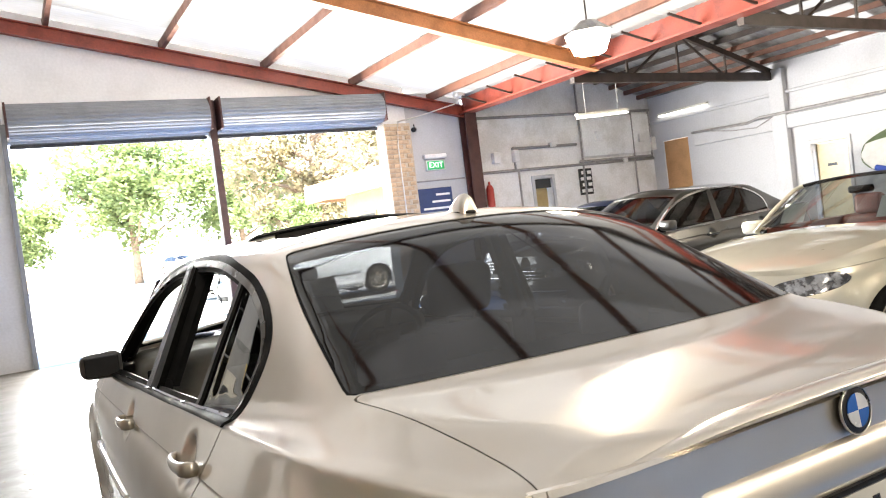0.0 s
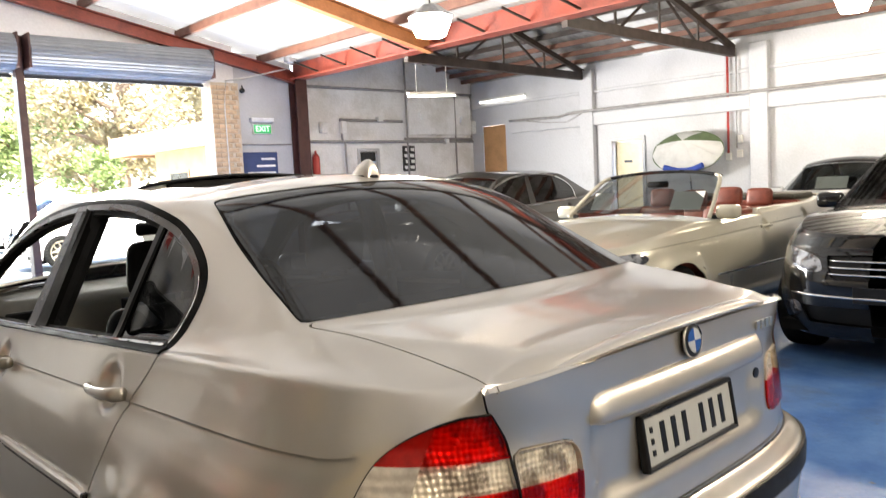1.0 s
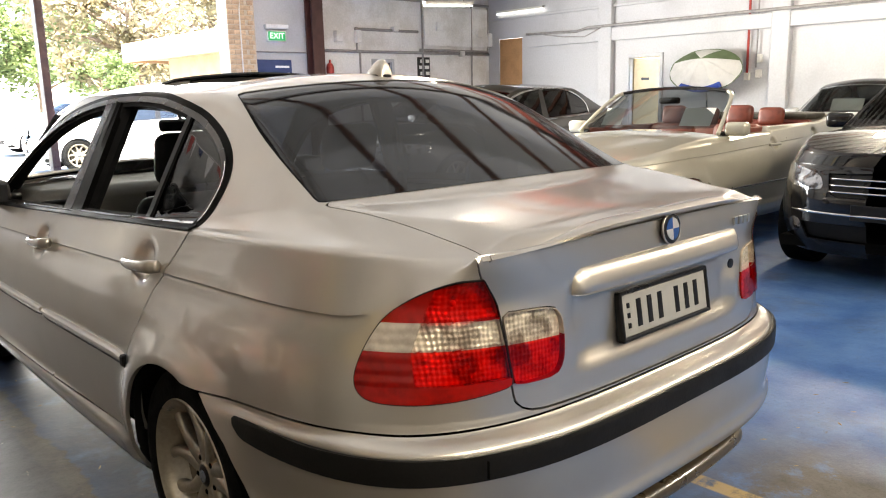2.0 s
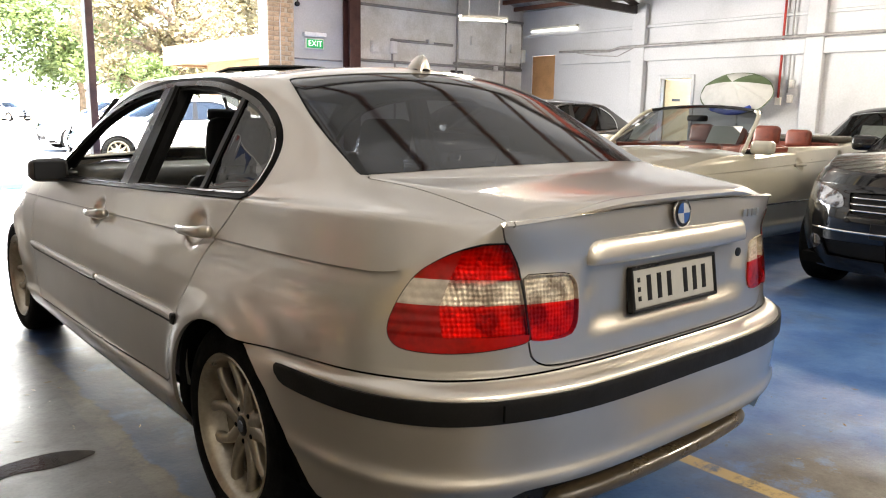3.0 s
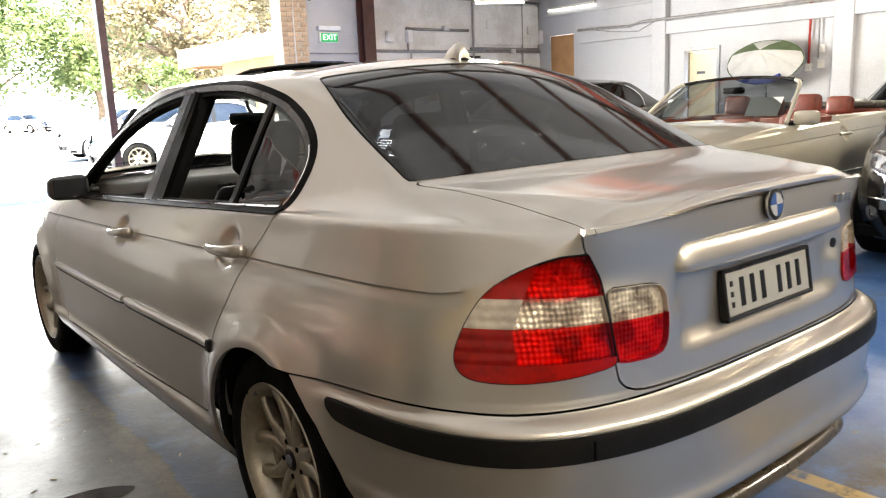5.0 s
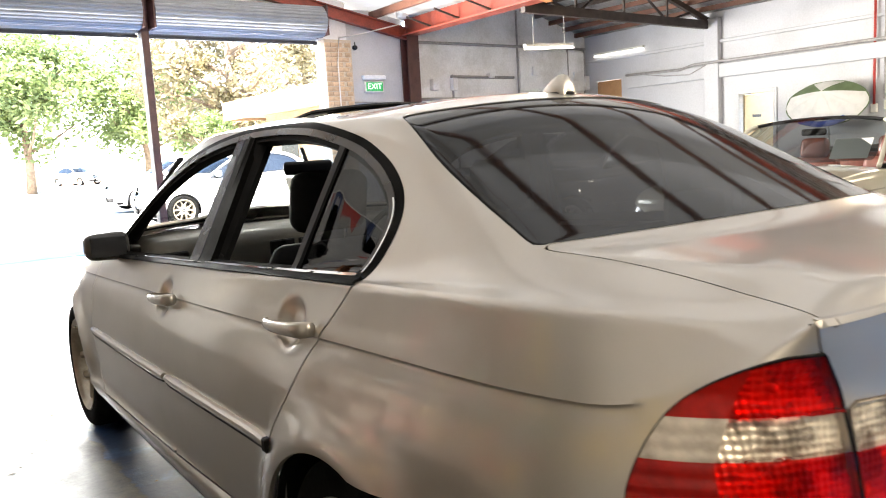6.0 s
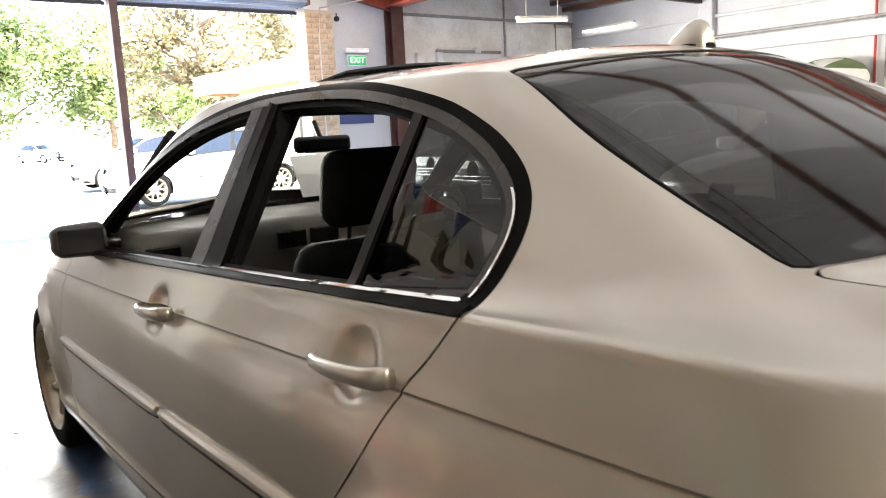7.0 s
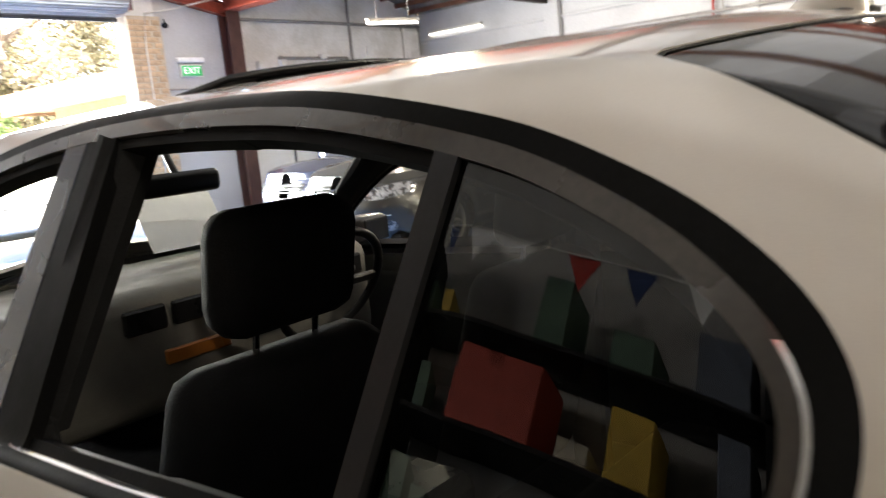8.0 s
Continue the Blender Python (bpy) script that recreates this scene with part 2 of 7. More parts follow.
def translucent_sheet(name, colour):
    """Fibreglass roof sheet that lets daylight through."""
    m = bpy.data.materials.new(name)
    m.use_nodes = True
    nt = m.node_tree
    n, l = nt.nodes, nt.links
    n.remove(n["Principled BSDF"])
    d, t, mx = n.new("ShaderNodeBsdfDiffuse"), n.new("ShaderNodeBsdfTranslucent"), n.new("ShaderNodeMixShader")
    no, cr = n.new("ShaderNodeTexNoise"), n.new("ShaderNodeMix")
    cr.data_type = "RGBA"
    geo = n.new("ShaderNodeTexCoord")
    no.inputs["Scale"].default_value, no.inputs["Detail"].default_value = 2.4, 7
    l.new(geo.outputs["Object"], no.inputs["Vector"])
    cr.inputs[6].default_value, cr.inputs[7].default_value = (*colour, 1), (*(c * 0.42 for c in colour), 1)
    l.new(no.outputs["Fac"], cr.inputs[0])
    l.new(cr.outputs[2], t.inputs[0])
    d.inputs[0].default_value = (0.6, 0.6, 0.58, 1)
    mx.inputs[0].default_value = 0.6
    l.new(d.outputs[0], mx.inputs[1])
    l.new(t.outputs[0], mx.inputs[2])
    l.new(mx.outputs[0], n["Material Output"].inputs[0])
    return m


def leaf_material(name, colour, second):
    """Leaves that glow a little where the sun shines through them."""
    m = material(name, colour, 0.6, vary=0.3, scale=1.2, grain=8, bump=0.0, second=second)
    n, l = m.node_tree.nodes, m.node_tree.links
    t, mx = n.new("ShaderNodeBsdfTranslucent"), n.new("ShaderNodeMixShader")
    b = n["Principled BSDF"]
    l.new(b.inputs["Base Color"].links[0].from_socket, t.inputs[0])
    mx.inputs[0].default_value = 0.45
    l.new(b.outputs[0], mx.inputs[1])
    l.new(t.outputs[0], mx.inputs[2])
    l.new(mx.outputs[0], n["Material Output"].inputs[0])
    return m


PAINT = car_paint("champagne_silver_paint", (0.60, 0.555, 0.49), metal=0.88, rough=0.33, dust=0.17)
BLACK_TRIM = material("black_trim", (0.010, 0.010, 0.011), 0.32, vary=0.3, grain=200, bump=0.02, spec=0.25)
SEAL = material("black_window_seal", (0.005, 0.005, 0.005), 0.5, vary=0.3, grain=150, bump=0.03, spec=0.06)
BLACK_RUBBER = material("black_rubber", (0.007, 0.0065, 0.006), 0.5, vary=0.3, grain=150, bump=0.06, spec=0.2)
DUSTY_TRIM = material("dusty_window_frame", (0.034, 0.029, 0.024), 0.30, vary=0.25, grain=120, bump=0.02, spec=0.4, coat=0.4)
PILLAR_GLOSS = material("pillar_gloss", (0.028, 0.030, 0.040), 0.25, vary=0.15, grain=60, bump=0.0, coat=0.2, spec=0.3)
CHROME = material("chrome", (0.82, 0.82, 0.82), 0.08, 1.0, vary=0.03, bump=0.0, rough_vary=0.03)
SATIN_METAL = material("satin_metal", (0.62, 0.60, 0.56), 0.3, 1.0, vary=0.08, bump=0.0)
ALLOY = material("alloy_wheel_silver", (0.42, 0.37, 0.29), 0.34, 0.75, vary=0.15, scale=9, grain=80, bump=0.01, coat=0.5)
TYRE = material("tyre_rubber", (0.007, 0.007, 0.007), 0.85, vary=0.4, scale=8, grain=90, bump=0.15, spec=0.06)
DARK = material("dark_underside", (0.005, 0.005, 0.005), 0.9, vary=0.3, spec=0.05)
FABRIC = material("black_seat_fabric", (0.008, 0.008, 0.009), 0.85, vary=0.3, grain=300, bump=0.2, spec=0.15)
DASH = material("grey_dash_plastic", (0.14, 0.135, 0.12), 0.6, vary=0.15, grain=300, bump=0.08)
LINER = material("dark_headliner", (0.02, 0.02, 0.021), 0.95, vary=0.2, grain=300, bump=0.1, spec=0.1)
TINT_GLASS = glass("dark_tinted_glass", (0.065, 0.07, 0.07), 0.01, 1.85)
QUARTER_GLASS = glass("tinted_quarter_glass", (0.075, 0.08, 0.075), 0.01, 1.58, crinkle=0.015)
FILM_GLASS = glass("filmed_rear_glass", (0.042, 0.046, 0.050), 0.06, 1.75, crinkle=0.06)
CLEAR_GLASS = glass("clear_glass", (0.93, 0.97, 0.96), 0.0, 1.3)
RED_LENS = lens_plastic("red_lamp_lens", (0.30, 0.004, 0.0025), ridge=1.0)
RIB_RED_LENS = lens_plastic("ribbed_red_lamp_lens", (0.27, 0.004, 0.0025), ridge=130, axis="Z", relief=0.35)
CLEAR_LENS = lens_plastic("clear_lamp_lens", (0.46, 0.40, 0.33), ridge=150, axis="Z", relief=0.2)
RED_COVER = glass("red_lamp_cover", (0.86, 0.020, 0.010), 0.02, 1.40)
CLEAR_COVER = glass("clear_lamp_cover", (0.95, 0.92, 0.86), 0.02, 1.40)


def reflector_metal():
    """Fluted mirror bowl behind a lamp lens, ribbed both ways into small prisms."""
    # Dark noise patches in the colour imitate shaded and mirrored spots
    m = material("fluted_lamp_reflector", (0.86, 0.81, 0.72), 0.25, 0.25, vary=0.25, scale=20, grain=90, bump=0.0, second=(0.22, 0.19, 0.16), mix_lo=0.46, mix_hi=0.60)
    n, l = m.node_tree.nodes, m.node_tree.links
    geo, bp, top = n.new("ShaderNodeTexCoord"), n.new("ShaderNodeBump"), n.new("ShaderNodeMath")
    top.operation = "ADD"
    for k, (axis, scale) in enumerate((("X", 34), ("Z", 27))):
        wv = n.new("ShaderNodeTexWave")
        wv.bands_direction = axis
        wv.inputs["Scale"].default_value, wv.inputs["Distortion"].default_value = scale, 2.2
        l.new(geo.outputs["Object"], wv.inputs["Vector"])
        l.new(wv.outputs["Fac"], top.inputs[k])
    bp.inputs["Strength"].default_value, bp.inputs["Distance"].default_value = 0.35, 0.004
    l.new(top.outputs[0], bp.inputs["Height"])
    l.new(bp.outputs["Normal"], n["Principled BSDF"].inputs["Normal"])
    return m


REFLECTOR = reflector_metal()
AMBER_BULB = material("amber_bulb", (0.75, 0.25, 0.03), 0.15, vary=0.1, coat=0.6)
WHITE_PLASTIC = material("white_plastic", (0.75, 0.74, 0.70), 0.4, vary=0.08)
PLATE_FACE = material("plate_face", (0.33, 0.325, 0.30), 0.35, vary=0.06, bump=0.02)
BLUE_ENAMEL = material("blue_enamel", (0.02, 0.07, 0.24), 0.2, vary=0.1, bump=0.0, coat=0.8)
# Whites toned against the light: hot side-wall paint darkened, dim front boards brightened
WHITE_PAINT = material("white_wall_paint", (0.51, 0.52, 0.55), 0.6, vary=0.10, scale=1.2, grain=30, bump=0.08, second=(0.43, 0.44, 0.465), mix_lo=0.5, mix_hi=0.75)
GREY_WHITE = material("off_white_board", (0.84, 0.84, 0.855), 0.6, vary=0.12, scale=1.5, grain=25, bump=0.06, second=(0.68, 0.67, 0.66))
BOARD = material("brightened_white_board", (0.78, 0.79, 0.82), 0.6, vary=0.08, scale=1.2, grain=25, bump=0.04)
RED_STEEL = material("red_oxide_steel", (0.27, 0.048, 0.028), 0.45, vary=0.25, scale=3, grain=50, bump=0.06, second=(0.19, 0.035, 0.022))
ORANGE_WOOD = material("orange_stained_timber", (0.40, 0.16, 0.06), 0.55, vary=0.25, scale=4, grain=60, bump=0.1)
PURLIN = material("red_brown_purlin", (0.15, 0.060, 0.036), 0.55, vary=0.25, scale=4, grain=60, bump=0.1)
TRUSS_STEEL = material("dark_brown_steel", (0.045, 0.030, 0.024), 0.5, vary=0.3, scale=5, grain=60, bump=0.08)
RED_BROWN_POST = material("brown_painted_post", (0.075, 0.028, 0.024), 0.45, vary=0.25, scale=5, grain=50, bump=0.06)
ROOF_SHEET = material("galvanised_roof_sheet", (0.44, 0.44, 0.43), 0.45, 0.4, vary=0.2, scale=2, grain=30, bump=0.05, second=(0.22, 0.215, 0.20))
SKYLIGHT = translucent_sheet("fibreglass_roof_sheet", (0.060, 0.059, 0.057))
OLD_SKYLIGHT = translucent_sheet("weathered_fibreglass_sheet", (0.030, 0.029, 0.027))
SHUTTER = material("grey_shutter_steel", (0.22, 0.235, 0.26), 0.45, 0.2, vary=0.12, scale=3, grain=50, bump=0.04)
CONDUIT = material("grey_conduit", (0.34, 0.33, 0.33), 0.5, vary=0.2, scale=8, grain=60)
BRICK = material("tan_brick", (0.60, 0.43, 0.28), 0.8, vary=0.25, scale=8, grain=60, bump=0.3, random_tone=0.18)
MORTAR = material("pale_mortar", (0.56, 0.47, 0.36), 0.9, vary=0.2, grain=80, bump=0.2)
DOOR_WOOD = material("plywood_door", (0.44, 0.24, 0.105), 0.5, vary=0.15, scale=3, grain=40, bump=0.04)
CREAM = material("cream_door", (0.46, 0.36, 0.20), 0.5, vary=0.08, grain=30)
OLIVE_ROOM = material("ochre_room_paint", (0.45, 0.34, 0.16), 0.7, vary=0.1)
TUBE_LIGHT = emitter("fluorescent_tube", (1.0, 0.98, 0.92), 0.3)
LAMP_GLOW = emitter("high_bay_diffuser", (1.0, 0.90, 0.74), 14.0)
EXIT_GREEN = emitter("green_exit_panel", (0.02, 0.55, 0.16), 0.03, (0.02, 0.25, 0.08))
EXIT_PALE = emitter("pale_exit_panel", (0.65, 0.95, 0.70), 0.12)
SIGN_BLUE = material("dark_blue_sign", (0.03, 0.055, 0.16), 0.5, vary=0.1)
SIGN_BLACK = material("black_sign", (0.015, 0.015, 0.015), 0.5, vary=0.1)
RED_PAINT = material("red_paint", (0.45, 0.05, 0.04), 0.45, vary=0.15)
LEATHER = material("red_tan_leather", (0.17, 0.036, 0.020), 0.45, vary=0.25, scale=12, grain=200, bump=0.08)
GOLD_PAINT = car_paint("pale_gold_paint", (0.53, 0.50, 0.405), metal=0.4)
BLACK_PAINT = car_paint("black_car_paint", (0.004, 0.004, 0.005), metal=0.0, rough=0.4, dust=0.01)
BLACK_PAINT.node_tree.nodes["Principled BSDF"].inputs["Specular IOR Level"].default_value = 0.1
NAVY_PAINT = car_paint("navy_car_paint", (0.015, 0.022, 0.06), metal=0.3)
DARK_GREY_PAINT = car_paint("dark_olive_paint", (0.013, 0.013, 0.011), metal=0.1)
SILVER_PAINT = car_paint("silver_car_paint", (0.45, 0.46, 0.48), metal=0.6)
WHITE_CAR = car_paint("white_car_paint", (0.78, 0.78, 0.78), metal=0.0, rough=0.3)
PAPER = material("white_paper", (0.85, 0.85, 0.84), 0.8, vary=0.03)
LAMP_GLASS = material("clear_headlamp_cover", (0.34, 0.35, 0.37), 0.10, 0.6, vary=0.3, scale=16, grain=40, bump=0.10, coat=1.0, second=(0.05, 0.05, 0.055), mix_lo=0.46, mix_hi=0.56)
LEAF = leaf_material("tree_leaf", (0.11, 0.150, 0.050), (0.16, 0.20, 0.075))
DRY_LEAF = leaf_material("dry_tree_leaf", (0.17, 0.145, 0.075), (0.22, 0.175, 0.105))
BARK = material("tree_bark", (0.16, 0.11, 0.07), 0.9, vary=0.3, scale=6, grain=30, bump=0.4)
SANDSTONE = material("sand_coloured_cladding", (0.36, 0.23, 0.125), 0.7, vary=0.12, scale=2, grain=30)
FASCIA = material("tan_fascia", (0.33, 0.215, 0.12), 0.6, vary=0.1, scale=2, grain=30)
ASPHALT = material("pale_asphalt", (0.30, 0.29, 0.28), 0.85, vary=0.2, scale=1.0, grain=60, bump=0.2)

# ---- the hall ----
def floor_material():
    """Blue floor paint, worn through to concrete, bare west of the parking bay, with one yellow bay line."""
    m = bpy.data.materials.new("worn_blue_floor")
    m.use_nodes = True
    nt = m.node_tree
    n, l = nt.nodes, nt.links
    b = n["Principled BSDF"]
    geo = n.new("ShaderNodeTexCoord")
    sep = n.new("ShaderNodeSeparateXYZ")
    l.new(geo.outputs["Object"], sep.inputs[0])

    def noise_tex(scale, detail=6, rough=0.6):
        t = n.new("ShaderNodeTexNoise")
        t.inputs["Scale"].default_value, t.inputs["Detail"].default_value, t.inputs["Roughness"].default_value = scale, detail, rough
        l.new(geo.outputs["Object"], t.inputs["Vector"])
        return t.outputs["Fac"]

    def rng(v, a, c, lo=0.0, hi=1.0):
        r = n.new("ShaderNodeMapRange")
        for k, q in (("From Min", a), ("From Max", c), ("To Min", lo), ("To Max", hi)):
            r.inputs[k].default_value = q
        l.new(v, r.inputs["Value"])
        return r.outputs["Result"]

    def op(kind, a, c):
        q = n.new("ShaderNodeMath")
        q.operation = kind
        for i, v in enumerate((a, c)):
            if isinstance(v, (int, float)):
                q.inputs[i].default_value = v
            else:
                l.new(v, q.inputs[i])
        return q.outputs[0]

    def blend(f, a, c):
        q = n.new("ShaderNodeMix")
        q.data_type = "RGBA"
        l.new(f, q.inputs[0])
        for i, v in ((6, a), (7, c)):
            if isinstance(v, tuple):
                q.inputs[i].default_value = (*v, 1)
            else:
                l.new(v, q.inputs[i])
        return q.outputs[2]

    wob = rng(noise_tex(5.0), 0.3, 0.7, -0.035, 0.035)
    x = op("ADD", sep.outputs[0], wob)
    y = op("ADD", sep.outputs[1], wob)
    painted = rng(x, -0.885, -0.865)
    worn = rng(noise_tex(1.1, 8, 0.72), 0.52, 0.68)
    scuffs = rng(noise_tex(9.0, 6, 0.75), 0.655, 0.67)
    east = rng(x, 0.4, 0.7)
    near = rng(op("ABSOLUTE", op("SUBTRACT", y, -0.25), 0), 0.75, 0.35)
    patch = op("MULTIPLY", op("MULTIPLY", east, near), rng(x, 1.5, 1.05))
    bare = op("MAXIMUM", op("MAXIMUM", op("MULTIPLY", worn, 0.6), op("MULTIPLY", scuffs, 0.8)), op("MULTIPLY", patch, rng(noise_tex(3.0, 8, 0.7), 0.36, 0.48)))
    car_shade = op("MULTIPLY", rng(x, 0.1, -0.45), rng(noise_tex(2.6, 8, 0.7), 0.30, 0.48))
    mask = op("MULTIPLY", painted, op("SUBTRACT", 1.0, bare))
    concrete = blend(rng(noise_tex(2.2), 0.35, 0.65), (0.046, 0.040, 0.033), (0.072, 0.063, 0.052))
    concrete = blend(rng(noise_tex(14.0, 8, 0.7), 0.50, 0.70, 0, 0.7), concrete, (0.026, 0.023, 0.019))
    concrete = blend(rng(noise_tex(70.0, 5, 0.75), 0.50, 0.66, 0, 0.55), concrete, (0.020, 0.018, 0.015))
    concrete = blend(rng(noise_tex(38.0, 5, 0.8), 0.64, 0.70, 0, 0.6), concrete, (0.13, 0.12, 0.10))
    blue = blend(rng(noise_tex(3.5), 0.35, 0.65), (0.030, 0.080, 0.215), (0.062, 0.130, 0.275))
    blue = blend(rng(noise_tex(45.0, 6, 0.78), 0.54, 0.68, 0, 0.5), blue, (0.012, 0.035, 0.10))
    blue = blend(rng(noise_tex(17.0, 7, 0.8), 0.665, 0.69, 0, 0.7), blue, (0.30, 0.31, 0.32))
    blue = blend(op("MULTIPLY", car_shade, 0.72), blue, (0.014, 0.020, 0.036))  # the car's shade, with some scuffing, put into the blue paint
    col = blend(mask, concrete, blue)
    line = op("MULTIPLY", rng(op("ABSOLUTE", op("SUBTRACT", sep.outputs[0], 0.69), 0), 0.042, 0.032), rng(noise_tex(6.0, 8, 0.75), 0.62, 0.50))
    col = blend(op("MULTIPLY", line, 0.7), col, (0.42, 0.28, 0.08))
    edge = op("MULTIPLY", rng(op("ABSOLUTE", op("SUBTRACT", sep.outputs[0], -0.92), 0), 0.05, 0.03), rng(noise_tex(4.0, 8, 0.75), 0.58, 0.50))
    col = blend(op("MULTIPLY", edge, 0.05), col, (0.50, 0.36, 0.12))
    l.new(col, b.inputs["Base Color"])
    l.new(rng(noise_tex(4.0), 0.3, 0.7, 0.34, 0.55), b.inputs["Roughness"])
    b.inputs["Specular IOR Level"].default_value = 0.28
    bp = n.new("ShaderNodeBump")
    bp.inputs["Strength"].default_value, bp.inputs["Distance"].default_value = 0.15, 0.01
    l.new(op("ADD", noise_tex(30.0), op("MULTIPLY", mask, 0.25)), bp.inputs["Height"])
    l.new(bp.outputs["Normal"], b.inputs["Normal"])
    return m


def structure(ob, label, category):
    return tagged(ob, label=label, category=category, kind="structure")


WEST, EAST, SOUTH, NORTH = -3.7, 11.9, -7.5, 12.2
floor = structure(part("floor", box_bm((WEST - 0.2, SOUTH - 0.2, -0.2), (EAST + 0.2, NORTH + 0.02, 0.0)), floor_material()), "worn blue-painted concrete floor with bare grey patches", "floor")
ground = structure(mesh_ob("ground", [(-900, -900, -0.06), (900, -900, -0.06), (900, 1500, -0.06), (-900, 1500, -0.06)], [(0, 1, 2, 3)], ASPHALT), "pale sunlit asphalt yard", "ground")
# saw-cut joint, scuffs and a wet streak in the bare concrete
bm = bmesh.new()
box(bm, (WEST, 1.172, 0.0005), (-0.80, 1.186, 0.002))
structure(part("floor_joint", bm, DARK), "dark joint in the concrete floor", "joint")
bm = bmesh.new()
streak = curve_pts([(-1.02, 1.80), (-1.06, 1.76), (-1.18, 1.745), (-1.30, 1.77), (-1.42, 1.72), (-1.60, 1.70), (-1.85, 1.66), (-2.1, 1.70), (-1.95, 1.75), (-1.7, 1.80), (-1.52, 1.86), (-1.40, 1.84), (-1.27, 1.88), (-1.12, 1.87)], 5, closed=True)
prism(bm, [(a, b) for a, b in streak], 0.0012, m=pose(0, 0, 0.0004))
structure(part("puddle", bm, material("wet_oily_streak", (0.014, 0.013, 0.012), 0.06, vary=0.3, scale=12, grain=60, bump=0.03)), "thin dark wet streak on the concrete", "puddle")
rng = random.Random(11)
crumbs, crumb_faces = [], []
for k in range(420):
    cx, cy = (rng.uniform(-3.0, -0.75), rng.uniform(0.2, 6.0)) if k < 330 else (rng.uniform(-0.8, 3.5), rng.uniform(-1.2, 0.4))
    ca, cr, cw = rng.uniform(0, math.tau), rng.uniform(0.004, 0.022), rng.uniform(0.15, 0.45)
    ux, uy = math.cos(ca) * cr, math.sin(ca) * cr
    b = len(crumbs)
    crumbs += [(cx - ux, cy - uy, 0.001), (cx + uy * cw, cy - ux * cw, 0.001), (cx + ux, cy + uy, 0.001), (cx - uy * cw, cy + ux * cw, 0.001), (cx, cy, 0.002 + cr * 0.12)]
    crumb_faces += [(b, b + 1, b + 4), (b + 1, b + 2, b + 4), (b + 2, b + 3, b + 4), (b + 3, b, b + 4)]
tagged(mesh_ob("floor_litter", crumbs, crumb_faces, material("dry_leaf_litter", (0.17, 0.12, 0.07), 0.8, vary=0.4, scale=3, grain=40, second=(0.32, 0.29, 0.24))), label="dry leaf crumbs scattered on the floor", category="litter", kind="stuff")


def left_roof(x):
    return 3.60 + 0.2 * (6.9 - x) if x > -1.2 else 5.22 - 0.2 * (-1.2 - x)


def right_roof(x):
    return 3.52 + 0.30 * (EAST - x) if x > 9.4 else 3.52 + 0.30 * (x - 6.9)


def wall_piece(name, x0, x1, z0, ztop, label, mat=None):
    bm = bmesh.new()
    n = 12
    xs = [x0 + (x1 - x0) * i / n for i in range(n + 1)]
    lo = [[bm.verts.new((x, y, z0)) for x in xs] for y in (NORTH, NORTH + 0.2)]
    hi = [[bm.verts.new((x, y, ztop(x))) for x in xs] for y in (NORTH, NORTH + 0.2)]
    for i in range(n):
        bm.faces.new((lo[0][i], lo[0][i + 1], hi[0][i + 1], hi[0][i]))
        bm.faces.new((lo[1][i + 1], lo[1][i], hi[1][i], hi[1][i + 1]))
        bm.faces.new((hi[0][i], hi[0][i + 1], hi[1][i + 1], hi[1][i]))
        bm.faces.new((lo[0][i + 1], lo[0][i], lo[1][i], lo[1][i + 1]))
    bm.faces.new((lo[0][0], hi[0][0], hi[1][0], lo[1][0]))
    bm.faces.new((lo[0][n], lo[1][n], hi[1][n], hi[0][n]))
    return structure(part(name, bm, mat or WHITE_PAINT), label, "wall")


wall_piece("wall_north_1", WEST - 0.2, -0.97, 0, lambda x: left_roof(x) + 0.3, "white painted front wall beside the door")
wall_piece("wall_north_2", -0.97, 5.66, 3.32, lambda x: left_roof(x) + 0.3, "white boarding above the roller doors", BOARD)
wall_piece("wall_north_3", 5.66, 6.9, 0, lambda x: 3.9, "white painted front wall panel")
# front wall of the east bay, with a small hatch
for k, (x0, x1, z0, zt) in enumerate(((6.9, 8.47, 0, None), (8.47, 8.92, 0, 1.25), (8.47, 8.92, 2.06, None), (8.92, EAST, 0, None))):
    wall_piece("wall_north_%d" % (k + 4), x0, x1, z0, (lambda x: right_roof(x) + 0.1) if zt is None else (lambda x, q=zt: q), "white painted corrugated front wall", GREY_WHITE if zt is None else GREY_WHITE)
structure(part("wall_hatch", box_bm((8.3, 12.45, 1.1), (9.1, 12.5, 2.2)), OLIVE_ROOM), "ochre room behind the hatch", "wall")
structure(part("wall_west", box_bm((WEST - 0.2, SOUTH, 0), (WEST, NORTH, 2.7)), material("grey_side_wall", (0.21, 0.205, 0.195), 0.6, vary=0.2, scale=1.5)), "grey painted side wall", "wall")
# Unseen upper wall, kept pale to bounce light onto the car's flank
structure(part("wall_west_2", box_bm((WEST - 0.2, SOUTH, 2.7), (WEST, NORTH, 5.0)), material("pale_bounce_wall", (0.38, 0.375, 0.365), 0.6, vary=0.2, scale=1.5)), "unseen pale grey upper side wall that brightens the car", "wall")
# Unseen closing wall; its blue-grey dims and cools reflections on the car's tail
structure(part("wall_south", box_bm((WEST - 0.2, SOUTH - 0.2, 0), (EAST + 0.2, SOUTH, 5.6)), material("blue_grey_wall", (0.20, 0.21, 0.23), 0.6, vary=0.2, scale=1.5)), "unseen blue-grey rear wall that tints the tail's reflections", "wall")
